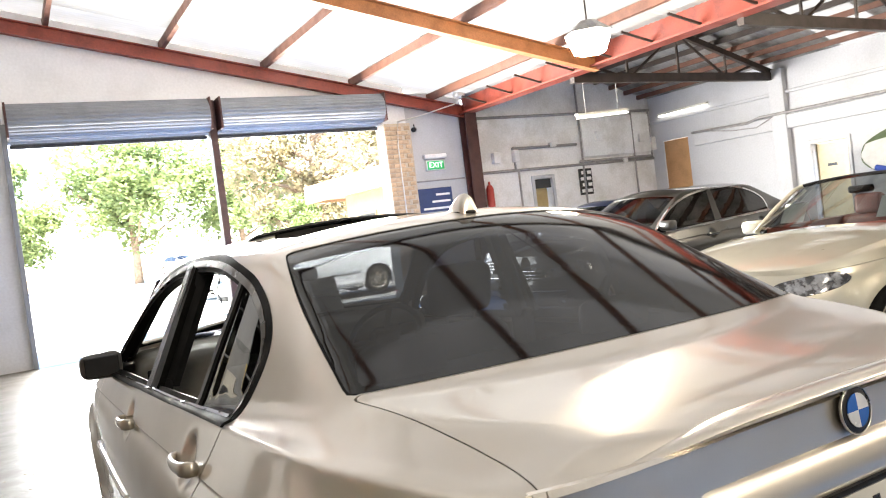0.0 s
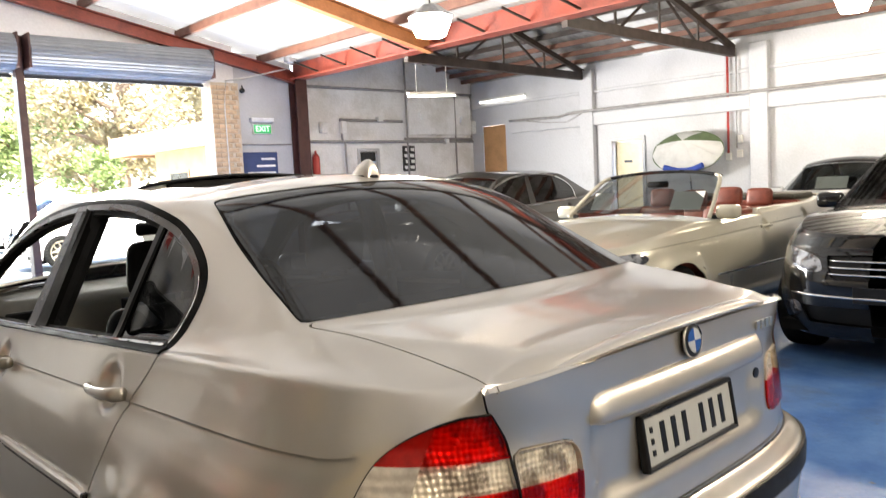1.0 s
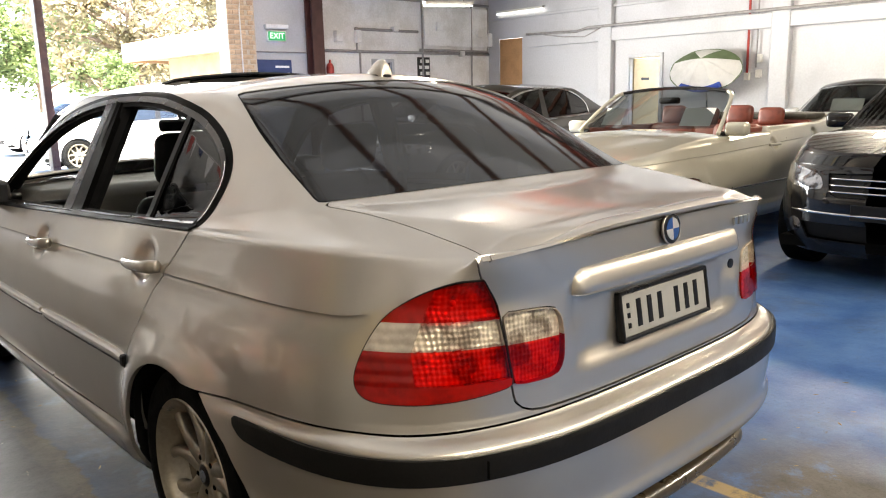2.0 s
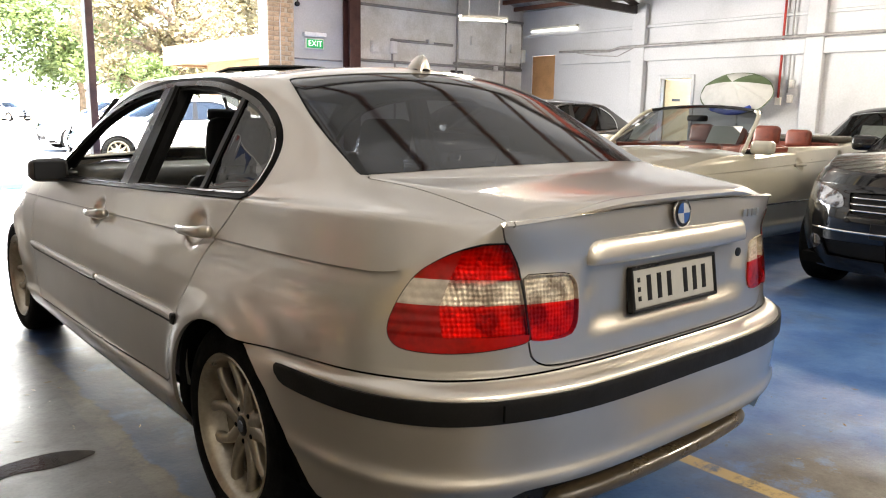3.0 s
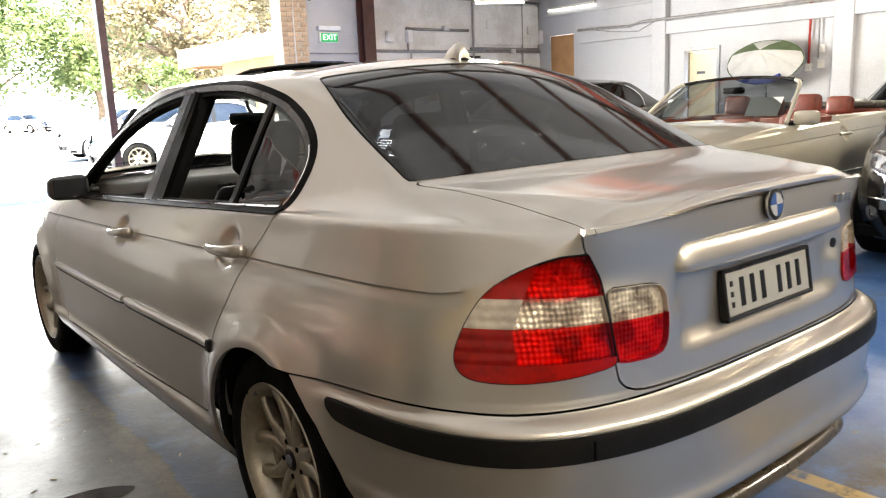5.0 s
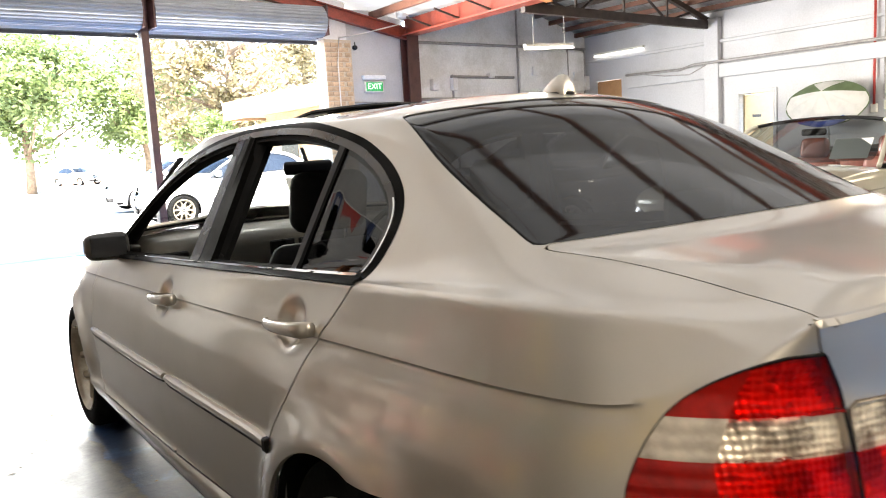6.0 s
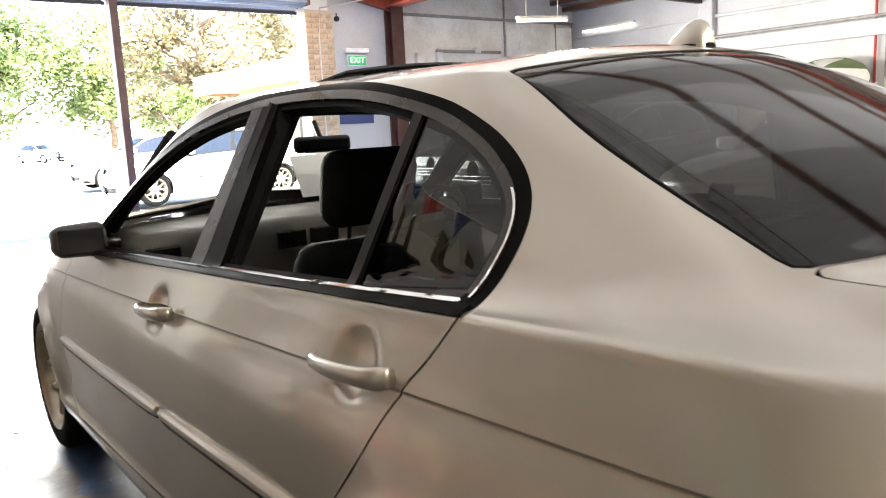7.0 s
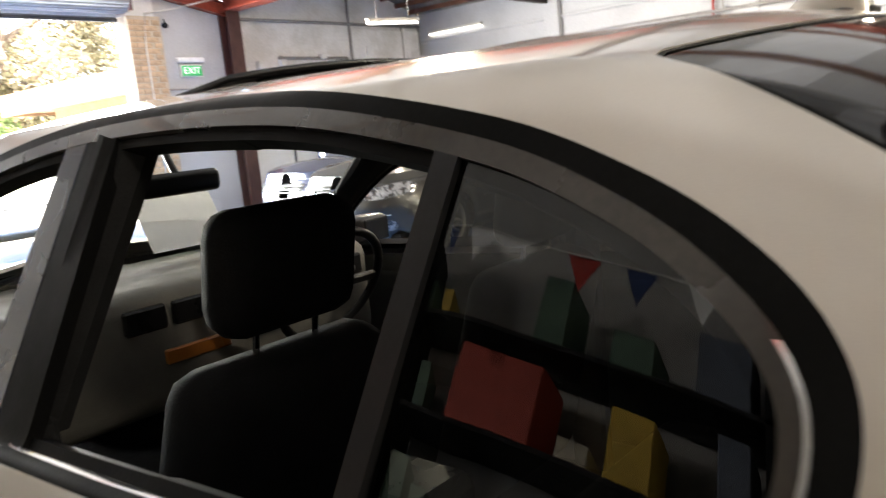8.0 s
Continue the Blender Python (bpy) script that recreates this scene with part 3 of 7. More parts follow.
# east wall with its doorway and the timber door
for k, (y0, y1, z0, z1) in enumerate(((SOUTH, 7.56, 0, 3.62), (7.56, 8.26, 2.0, 3.62), (8.26, 11.14, 0, 3.62), (11.14, 11.86, 2.6, 3.62), (11.86, NORTH, 0, 3.62))):
    structure(part("wall_east_%d" % (k + 1), box_bm((EAST, y0, z0), (EAST + 0.2, y1, z1)), WHITE_PAINT), "white painted brick side wall", "wall")
structure(part("wall_room", box_bm((13.0, 6.8, 0), (13.1, 9.0, 2.6)), OLIVE_ROOM), "ochre wall of the room beyond", "wall")
d = structure(part("door_1", box_bm((0, -0.02, 0.01), (0.72, 0.02, 1.98), 0.004), CREAM, m=pose(12.02, 8.24, 0, 0, 0, -28)), "cream door standing ajar", "door")
part("door_sign", box_bm((0.16, -0.026, 1.56), (0.34, -0.02, 1.61)), SIGN_BLACK, d)
part("door_knob", lathe(bmesh.new(), [(0, 0), (0.012, 0), (0.012, 0.03), (0.026, 0.04), (0.026, 0.06), (0, 0.068)], 16), CHROME, d, m=pose(0.66, -0.02, 1.02, 90, 0, 0))
for nm, lo, hi in (("door_jamb", (11.87, 8.26, 0), (11.93, 8.33, 2.07)), ("door_jamb", (11.87, 7.49, 0), (11.93, 7.56, 2.07)), ("door_head", (11.87, 7.56, 2.0), (11.93, 8.26, 2.07))):
    structure(part(nm, box_bm(lo, hi, 0.006), WHITE_PAINT), "white door frame", "trim")
d2 = structure(part("door_2", box_bm((11.915, 11.15, 0.0), (11.955, 11.85, 2.59), 0.004), DOOR_WOOD), "plain plywood door", "door")
part("door_handle", box_bm((11.88, 11.22, 1.0), (11.915, 11.26, 1.12), 0.006), CHROME, d2)
for y in (8.80, 5.18, 1.6, -2.0):
    structure(part("pilaster", box_bm((11.78, y - 0.16, 0), (EAST, y + 0.16, 3.5), 0.01), WHITE_PAINT), "white painted brick pilaster", "wall")
structure(part("wall_ledge", box_bm((11.80, SOUTH, 2.36), (EAST, 10.9, 2.62), 0.012), WHITE_PAINT), "white ring beam along the wall", "trim")
structure(part("wall_ledge", box_bm((11.84, SOUTH, 3.02), (EAST, 12.2, 3.08), 0.008), WHITE_PAINT), "white ledge along the wall", "trim")


def pipe(name, path, r, mat, label, category="pipe"):
    ob = part(name, tube(bmesh.new(), path, r, 8), mat, smooth=True)
    return tagged(ob, label=label, category=category)


pipe("conduit", [(11.77, -4, 2.66), (11.77, 9.2, 2.66), (11.77, 9.5, 2.60), (11.77, 10.9, 2.64)], 0.028, CONDUIT, "grey conduit run along the white wall", "conduit")
pipe("cable", [(11.78, 8.9, 2.63), (11.78, 9.3, 2.48), (11.78, 9.9, 2.52), (11.78, 10.6, 2.63)], 0.010, CONDUIT, "slack grey cable on the wall", "cable")
pipe("fire_pipe", [(11.84, 5.76, 1.62), (11.84, 5.76, 3.45)], 0.022, RED_PAINT, "red painted pipe down the wall")
pipe("conduit", [(11.84, 5.60, 1.70), (11.84, 5.60, 3.45)], 0.015, CONDUIT, "thin grey conduit down the wall", "conduit")
for y, z in ((5.77, 1.56), (5.56, 1.60), (5.56, 1.86)):
    tagged(part("switch_box", box_bm((11.84, y - 0.05, z - 0.07), (11.90, y + 0.05, z + 0.07), 0.008), WHITE_PLASTIC), label="small white switch box on the wall", category="switch box")
# conduits, boxes and boards on the front wall of the east bay
for z, x0, x1 in ((3.36, 7.2, 11.85), (2.27, 7.1, 11.85), (2.71, 7.97, 9.65), (2.33, 9.7, 11.8)):
    pipe("conduit", [(x0, 12.15, z), (x1, 12.15, z)], 0.030, CONDUIT, "grey conduit run across the front wall", "conduit")
for x, z0, z1 in ((8.0, 2.27, 2.75), (9.77, 1.2, 4.1), (11.27, 1.3, 3.36), (11.80, 2.3, 3.36), (8.07, 0.6, 2.27)):
    pipe("conduit", [(x, 12.14, z0), (x, 12.14, z1)], 0.022, CONDUIT, "grey conduit down the front wall", "conduit")
for x, z, w, h in ((7.55, 2.55, 0.16, 0.22), (8.03, 2.56, 0.12, 0.25), (10.25, 2.85, 0.18, 0.2), (11.5, 2.75, 0.16, 0.2), (9.0, 2.74, 0.14, 0.1), (11.85, 2.6, 0.14, 0.3), (10.95, 2.27, 0.12, 0.12)):
    tagged(part("junction_box", box_bm((x - w / 2, 12.08, z - h / 2), (x + w / 2, 12.2, z + h / 2), 0.01), GREY_WHITE), label="grey junction box on the front wall", category="junction box")
structure(part("wall_panel", box_bm((9.82, 12.13, 2.42), (11.80, 12.2, 3.28), 0.01), GREY_WHITE), "off-white boxed panel on the wall", "wall")
for x0, x1, z0, z1 in ((8.40, 8.47, 1.2, 2.13), (8.92, 8.99, 1.2, 2.13), (8.47, 8.92, 2.06, 2.13)):
    structure(part("hatch_frame", box_bm((x0, 12.17, z0), (x1, 12.22, z1), 0.006), WHITE_PAINT), "white hatch frame", "trim")
tagged(part("hatch_blind", box_bm((8.48, 12.23, 1.86), (8.91, 12.25, 2.05)), SIGN_BLACK), label="dark rolled blind in the hatch", category="blind")
sign = tagged(part("notice_board", box_bm((9.65, 12.17, 1.62), (10.0, 12.2, 2.18), 0.004), SIGN_BLACK), label="black notice board with white squares", category="notice board")
for i in range(4):
    for j in range(2):
        part("notice", box_bm((9.68 + 0.16 * j + 0.03 * (i % 2), 12.160, 1.67 + 0.13 * i), (9.80 + 0.16 * j + 0.01 * (i % 2), 12.169, 1.74 + 0.13 * i)), PAPER, sign)

# exit sign and blue sign on the white panel
ex = tagged(part("exit_sign", box_bm((5.96, 12.14, 2.41), (6.36, 12.2, 2.61), 0.008), WHITE_PLASTIC), label="lit green and white exit sign", category="exit sign")
part("exit_face", box_bm((5.98, 12.132, 2.43), (6.34, 12.139, 2.59)), EXIT_GREEN, ex)
txt = bpy.data.curves.new("exit_word", "FONT")
txt.body, txt.size, txt.align_x, txt.align_y, txt.extrude = "EXIT", 0.15, "CENTER", "CENTER", 0.001
txt.materials.append(EXIT_PALE)
word = new("exit_word", txt)
word.parent = ex
word.matrix_basis = pose(6.16, 12.129, 2.51, 90, 0, 0)
tagged(part("wall_fitting", box_bm((5.92, 12.10, 2.64), (6.40, 12.2, 2.72), 0.01), GREY_WHITE), label="grey emergency light above the exit sign", category="light")
bs = tagged(part("blue_sign", box_bm((5.70, 12.165, 1.40), (6.46, 12.2, 2.08), 0.006), SIGN_BLUE), label="dark blue sign with pale lettering bars", category="sign")
for k, (a, b) in enumerate(((6.1, 6.4), (6.0, 6.4), (5.8, 6.4))):
    part("sign_bar", box_bm((a, 12.158, 1.93 - 0.13 * k), (b, 12.164, 1.97 - 0.13 * k)), PAPER, bs)
pipe("conduit", [(5.66, 12.15, 2.22), (6.78, 12.15, 2.22)], 0.014, CONDUIT, "thin conduit across the wall panel", "conduit")
tagged(part("fire_extinguisher", lathe(bmesh.new(), [(0, 0), (0.07, 0), (0.075, 0.02), (0.075, 0.40), (0.05, 0.46), (0.02, 0.48), (0.02, 0.54), (0, 0.54)], 20), RED_PAINT, m=pose(7.28, 12.08, 1.55)), label="red fire extinguisher on the wall", category="extinguisher")

# columns and posts
bm = bmesh.new()
box(bm, (6.80, 11.90, 0), (7.05, 11.925, 3.5))
box(bm, (6.80, 12.125, 0), (7.05, 12.15, 3.5))
box(bm, (6.915, 11.925, 0), (6.935, 12.125, 3.5))
tagged(part("steel_column", bm, RED_BROWN_POST), label="brown painted steel column at the front wall", category="column")
post = tagged(part("door_post", box_bm((1.985, 12.05, 0), (2.10, 12.25, 3.86), 0.008), RED_BROWN_POST), label="brown steel post between the roller doors", category="post")
part("post_plate", box_bm((1.95, 12.02, 0), (2.135, 12.27, 0.015)), RED_BROWN_POST, post)
structure(part("wall_pier_core", box_bm((5.10, 12.015, 0), (5.64, 12.38, 3.32)), MORTAR), "mortar of the brick pier", "pier")
structure(part("door_guide", box_bm((-1.0, 12.10, 0), (-0.93, 12.3, 3.6), 0.004), SHUTTER), "steel guide of the roller door", "trim")


def roller(x0, x1, label):
    r = empty("roller_door", label=label, category="roller door")
    prof = [((0.27 if k % 3 else 0.258) * math.cos(a), (0.27 if k % 3 else 0.258) * math.sin(a)) for k, a in enumerate([math.tau * k / 84 for k in range(84)])]
    bm = bmesh.new()
    rings = [[bm.verts.new((x, 11.99 + c, 3.60 + s)) for c, s in prof] for x in (x0 + 0.03, x1 - 0.03)]
    for k in range(84):
        bm.faces.new((rings[0][k], rings[0][(k + 1) % 84], rings[1][(k + 1) % 84], rings[1][k]))
    bm.faces.new(rings[0])
    bm.faces.new(rings[1][::-1])
    part("curtain_roll", bm, SHUTTER, r, "rolled grey steel curtain")
    for k in range(3):
        part("slat", box_bm((x0 + 0.04, 12.215, 3.30 + 0.075 * k), (x1 - 0.04, 12.24, 3.37 + 0.075 * k), 0.008), SHUTTER, r)
    part("bottom_rail", box_bm((x0 + 0.02, 12.20, 3.25), (x1 - 0.02, 12.26, 3.30), 0.004), material("dark_rail", (0.05, 0.05, 0.055), 0.5), r, "dark bottom rail")
    for x in (x0, x1 - 0.03):
        part("end_bracket", box_bm((x, 11.75, 3.35), (x + 0.03, 12.2, 3.86), 0.004), RED_BROWN_POST, r)


roller(-0.93, 1.98, "rolled-up grey steel roller door")
roller(2.11, 5.08, "rolled-up grey steel roller door")
pipe("cable", [(5.35, 12.0, 0.8), (5.34, 12.0, 2.9), (5.38, 11.98, 3.35), (5.9, 12.05, 3.45), (6.6, 11.9, 3.62)], 0.012, WHITE_PLASTIC, "white cable on the brick pier", "cable")
cc = tagged(part("security_camera", tube(bmesh.new(), [(0, 0, 0), (0.0, -0.2, -0.03)], 0.045, 14), BLACK_TRIM, smooth=True, m=pose(5.75, 12.05, 3.20, 0, 0, -35)), label="black security camera on the brick pier", category="camera")
part("camera_bracket", tube(bmesh.new(), [(0, 0, 0), (-0.02, 0.1, 0.10)], 0.012, 8), BLACK_TRIM, cc)
tagged(part("bell_box", box_bm((6.55, 11.72, 3.72), (6.75, 11.88, 3.90), 0.03), WHITE_PLASTIC), label="white fitting on the red beam", category="fitting")

# ---- roof steel of the west bay ----
def beam_between(bm, a, b, w, h):
    """A bar of section w by h from a to b, its top at their height."""
    a, b = Vector(a), Vector(b)
    d = b - a
    side = d.cross(Vector((0, 0, 1)))
    side = side.normalized() * w / 2 if side.length > 1e-6 else Vector((w / 2, 0, 0))
    up = side.cross(d).normalized() * h
    if up.z < 0:
        up = -up
    vs = [bm.verts.new(p + s * side - t * up) for p in (a, b) for s in (-1, 1) for t in (0, 1)]
    for f in ((0, 1, 3, 2), (4, 6, 7, 5), (0, 4, 5, 1), (2, 3, 7, 6), (0, 2, 6, 4), (1, 5, 7, 3)):
        bm.faces.new([vs[i] for i in f])


def rafter(y, mat, label):
    """An I-beam up one slope of the roof and down the other, its two lengths butted at the ridge."""
    r = empty("roof_rafter", label=label, category="rafter")
    half = ((-0.065, 0), (0.065, 0), (0.065, -0.018), (0.008, -0.022), (0.008, -0.196), (0.065, -0.200), (0.065, -0.218), (-0.065, -0.218), (-0.065, -0.200), (-0.008, -0.196), (-0.008, -0.022), (-0.065, -0.018))
    for xa, xb in ((6.9, -1.2), (-1.2, WEST)):
        bm = bmesh.new()
        ends = [[bm.verts.new((x, y + dy, left_roof(x) + dz)) for dy, dz in half] for x in (xa, xb)]
        for k in range(12):
            bm.faces.new((ends[0][k], ends[0][(k + 1) % 12], ends[1][(k + 1) % 12], ends[1][k]))
        bm.faces.new(ends[0])
        bm.faces.new(ends[1][::-1])
        part("rafter_length", bm, mat, r)
    return r


rafter(12.08, RED_STEEL, "red painted steel rafter above the roller doors")
rafter(8.2, ORANGE_WOOD, "orange-red painted roof rafter")
# Rafters out of view, toned dark so their reflections in the car stay dark
for y in (4.2, 0.2, -3.8, -7.3):
    rafter(y, TRUSS_STEEL, "dark brown roof rafter out of view")
for k, x in enumerate((6.2, 4.63, 3.04, 1.41, -0.22, -1.9, -3.5)):
    tagged(part("roof_purlin", box_bm((x - 0.035, SOUTH, left_roof(x) + 0.0), (x + 0.035, NORTH, left_roof(x) + 0.13)), PURLIN), label="red-brown timber roof purlin", category="purlin", group="roof purlins")
bm = bmesh.new()
box(bm, (6.76, SOUTH, 3.80), (7.04, 12.1, 3.83))
box(bm, (6.76, SOUTH, 3.44), (7.04, 12.1, 3.47))
box(bm, (6.885, SOUTH, 3.47), (6.915, 12.1, 3.80))
tagged(part("valley_beam", bm, RED_STEEL), label="deep red steel beam along the roof valley", category="beam")
for k in range(22):
    y = -6.6 + 0.85 * k
    bm = bmesh.new()
    beam_between(bm, (6.90, y, 3.52), (6.45, y + 0.12, 3.68), 0.03, 0.03)
    tagged(part("beam_strut", bm, TRUSS_STEEL), label="dark strut bracing the red beam", category="strut", group="beam struts")


def roof_sheet(name, xa, xb, ya, yb, zf, mat, label):
    """Corrugated sheeting between two lines, its ribs running down the slope."""
    n = max(int((yb - ya) / 0.025), 2)
    xs = (xa, xb)
    verts, faces = [], []
    for i in range(n + 1):
        y = ya + (yb - ya) * i / n
        h = 0.004 * math.cos(math.tau * (y / 0.10))
        verts += [(x, y, zf(x) + h) for x in xs]
    faces = [(2 * i, 2 * i + 1, 2 * i + 3, 2 * i + 2) for i in range(n)]
    ob = mesh_ob(name, verts, faces, mat, smooth=True)
    return structure(ob, label, "roof")


west_z = lambda x: left_roof(x) + 0.155
y = SOUTH
k = 0
while y < NORTH + 0.3:
    lit = k % 2 == 1
    step = 1.05 if lit else 0.95
    roof_sheet("ceiling_sheet", 6.95, -1.2, y, min(y + step, NORTH + 0.4), west_z, SKYLIGHT if lit else OLD_SKYLIGHT, "translucent roof sheet" if lit else "weathered translucent roof sheet")
    # Unseen west slope, made translucent to brighten the car's left side
    roof_sheet("ceiling_sheet", -1.2, WEST - 0.3, y, min(y + step, NORTH + 0.4), west_z, SKYLIGHT if lit else OLD_SKYLIGHT, "translucent roof sheet" if lit else "weathered translucent roof sheet")
    y += step
    k += 1

# ---- roof steel of the east bay ----
def truss(y):
    t = empty("roof_truss", label="dark brown steel roof truss", category="truss", group="roof trusses")
    bm = bmesh.new()
    beam_between(bm, (7.0, y, 3.50), (11.86, y, 3.46), 0.10, 0.15)
    part("bottom_chord", bm, TRUSS_STEEL, t)
    for xa, xb in ((7.0, 9.4), (9.4, 11.86)):
        bm = bmesh.new()
        beam_between(bm, (xa, y, right_roof(xa) - 0.02), (xb, y, right_roof(xb) - 0.02), 0.08, 0.10)
        part("top_chord", bm, TRUSS_STEEL, t)
    for xa, za, xb, zb in ((8.2, 3.4, 8.2, 3.85), (9.4, 3.4, 9.4, 4.2), (10.6, 3.4, 10.6, 3.85), (8.2, 3.40, 9.4, 4.18), (10.6, 3.40, 9.4, 4.18), (7.5, 3.6, 8.2, 3.40), (11.3, 3.6, 10.6, 3.40)):
        bm = bmesh.new()
        tube(bm, [(xa, y, za), (xb, y, zb)], 0.025, 6)
        part("web_bar", bm, TRUSS_STEEL, t)


for y in (8.9, 5.65, 2.4, -0.85, -4.1):
    truss(y)
for x in (7.3, 7.72, 8.14, 8.56, 8.98, 9.55, 9.97, 10.39, 10.81, 11.23, 11.6):
    tagged(part("roof_purlin", box_bm((x - 0.03, SOUTH, right_roof(x) + 0.0), (x + 0.03, NORTH, right_roof(x) + 0.09)), PURLIN if x > 10.8 else TRUSS_STEEL), label="slim roof purlin under the sheeting", category="purlin", group="roof purlins")
east_z = lambda x: right_roof(x) + 0.11
y, k = SOUTH, 0
while y < NORTH + 0.3:
    lit = k % 12 == 2
    for xa, xb in ((6.95, 9.4), (9.4, EAST + 0.3)):
        roof_sheet("ceiling_sheet", xa, xb, y, min(y + 1.0, NORTH + 0.4), east_z, SKYLIGHT if lit else ROOF_SHEET, "translucent roof sheet" if lit else "galvanised corrugated roof sheet")
    y += 1.0
    k += 1

# ---- lamps ----
def high_bay(x, y, z, label):
    h = empty("high_bay_lamp", label=label, category="lamp")
    part("diffuser", lathe(bmesh.new(), [(0, -0.17), (0.17, -0.17), (0.23, -0.02), (0.25, 0.05), (0, 0.05)], 6), LAMP_GLOW, h, "glowing faceted diffuser", m=pose(x, y, z, 0, 0, 12))
    part("housing", lathe(bmesh.new(), [(0, 0.18), (0.10, 0.18), (0.26, 0.06), (0.26, 0.05), (0, 0.05)], 6), CONDUIT, h, m=pose(x, y, z, 0, 0, 12))
    part("hanger", tube(bmesh.new(), [(x, y, z + 0.17), (x, y, (left_roof(x) if x < 6.9 else right_roof(x)) + 0.12)], 0.010, 6), TRUSS_STEEL, h)


high_bay(4.63, 5.75, 3.20, "glowing high-bay lamp hung from the roof")
high_bay(9.1, 2.75, 3.42, "glowing high-bay lamp hung from the roof")
# Unseen lamps behind the camera, added to brighten the car's tail
for x, y in ((1.41, -3.5), (4.63, -2.0), (-1.5, -4.2)):
    high_bay(x, y, 3.35, "glowing high-bay lamp hung from the roof")


def tube_lamp(a, b, label, hangers=()):
    a, b = Vector(a), Vector(b)
    t = empty("tube_lamp", label=label, category="lamp", group="tube lamps")
    bm = bmesh.new()
    beam_between(bm, a, b, 0.07, 0.04)
    part("batten", bm, WHITE_PLASTIC, t)
    part("lamp_tube", tube(bmesh.new(), [a - Vector((0, 0, 0.07)), b - Vector((0, 0, 0.07))], 0.016, 8), TUBE_LIGHT, t)
    for p in hangers:
        part("hanger", tube(bmesh.new(), [p, (p[0], p[1], 3.45)], 0.006, 6), CONDUIT, t)
    return t


tube_lamp((7.0, 8.9, 2.86), (8.1, 8.9, 2.92), "white fluorescent tube lamp hung below a truss", ((7.2, 8.9, 2.86), (7.9, 8.9, 2.90)))
tube_lamp((11.83, 10.46, 3.22), (11.83, 11.85, 3.22), "white fluorescent tube lamp on the wall")
tube_lamp((1.41, 9.3, left_roof(1.41)), (1.41, 10.6, left_roof(1.41)), "white fluorescent tube lamp under a purlin")
tube_lamp((3.04, 8.4, left_roof(3.04)), (3.04, 9.6, left_roof(3.04)), "white fluorescent tube lamp under a purlin")

# ---- the silver sedan ----
def smin(a, b, k):
    h = np.clip(0.5 + 0.5 * (b - a) / k, 0, 1)
    return b + (a - b) * h - k * h * (1 - h)


def smax(a, b, k):
    return -smin(-a, -b, k)


def ramp(v, a, b):
    t = np.clip((v - a) / (b - a), 0, 1)
    return t * t * (3 - 2 * t)


def table(v, rows):
    """Smooth interpolation through (v, value) rows."""
    r = np.array(rows, float)
    fine = curve_pts(r, 8)
    return np.interp(v, fine[:, 0], fine[:, 1])


REAR_Y = [(0.18, 0.10), (0.26, 0.045), (0.36, 0.010), (0.405, -0.012), (0.435, -0.024), (0.47, -0.014), (0.55, -0.022), (0.61, -0.026), (0.648, -0.023), (0.662, -0.008), (0.674, 0.024), (0.69, 0.031), (0.72, 0.034), (0.88, 0.038), (0.98, 0.044), (1.07, 0.052)]
FRONT_Y = [(0.18, 4.36), (0.30, 4.43), (0.50, 4.47), (0.62, 4.46), (0.70, 4.42), (0.80, 4.36), (0.90, 4.2)]
HALF_W = [(0.18, 0.80), (0.26, 0.842), (0.33, 0.858), (0.39, 0.858), (0.60, 0.866), (0.72, 0.858), (0.80, 0.842), (0.88, 0.813), (1.0, 0.77), (1.07, 0.75)]
WHEEL_Z, AXLE_R, AXLE_F = 0.317, 0.988, 3.713


def crease_z(y):
    return 0.906 - 0.029 * (y - 0.26)


NOSE = 3.3


def outline(u, z, nose=2.35):
    """A point of the body's outline at height z; u runs 0..1 round the rear corner, 1..2 down the side, 2..3 round the front corner."""
    w, y0, y1 = table(z, HALF_W), table(z, REAR_Y), table(z, FRONT_Y)
    ra, fa = np.clip(u, 0, 1) * math.pi / 2, np.clip(u - 2, 0, 1) * math.pi / 2
    n = 3.6 + 1.2 * ramp(z, 0.92, 1.05)
    yr, yf = 0.78, 3.45
    x = w * np.sin(ra) ** (2 / n) * np.cos(fa) ** (2 / nose)
    yl = yr - (yr - y0) * np.cos(ra) ** (2 / n)
    side = yr + (yf - yr) * np.clip(u - 1, 0, 1)
    yh = yf + (y1 - yf) * np.sin(fa) ** (2 / nose)
    y = np.where(u <= 1, yl, np.where(u <= 2, side, yh))
    x = x * (1 + 0.012 * np.sin(math.pi * np.clip((y - 0.9) / 2.6, 0, 1)))
    x = x + 0.013 * ramp(0.668 - 0.040 * np.clip((y - 0.30) / 0.6, 0, 1) - z, 0, 0.022) * ramp(0.84 - y, 0, 0.25) * ramp(x, 0.55, 0.75)
    x = x + 0.010 * np.exp(-((z - 0.435) / 0.022) ** 2) * ramp(0.70 - y, 0, 0.3) * ramp(x, 0.55, 0.75)
    x = x + 0.017 * ramp(0.338 - z, 0, 0.016) * ramp(z, 0.19, 0.25) * ramp(y, 1.30, 1.40) * ramp(3.42 - y, 0, 0.10)  # side skirt
    for ay in (AXLE_R, AXLE_F):  # flared arches
        r = np.hypot(y - ay, z - WHEEL_Z)
        x = x + 0.030 * np.exp(-((r - 0.345) / 0.075) ** 2) * ramp(r, 0.20, 0.34) * ramp(0.80 - z, 0, 0.12) * ramp(z, 0.22, 0.44) * ramp(np.abs(x), 0.5, 0.7)
    return x, y


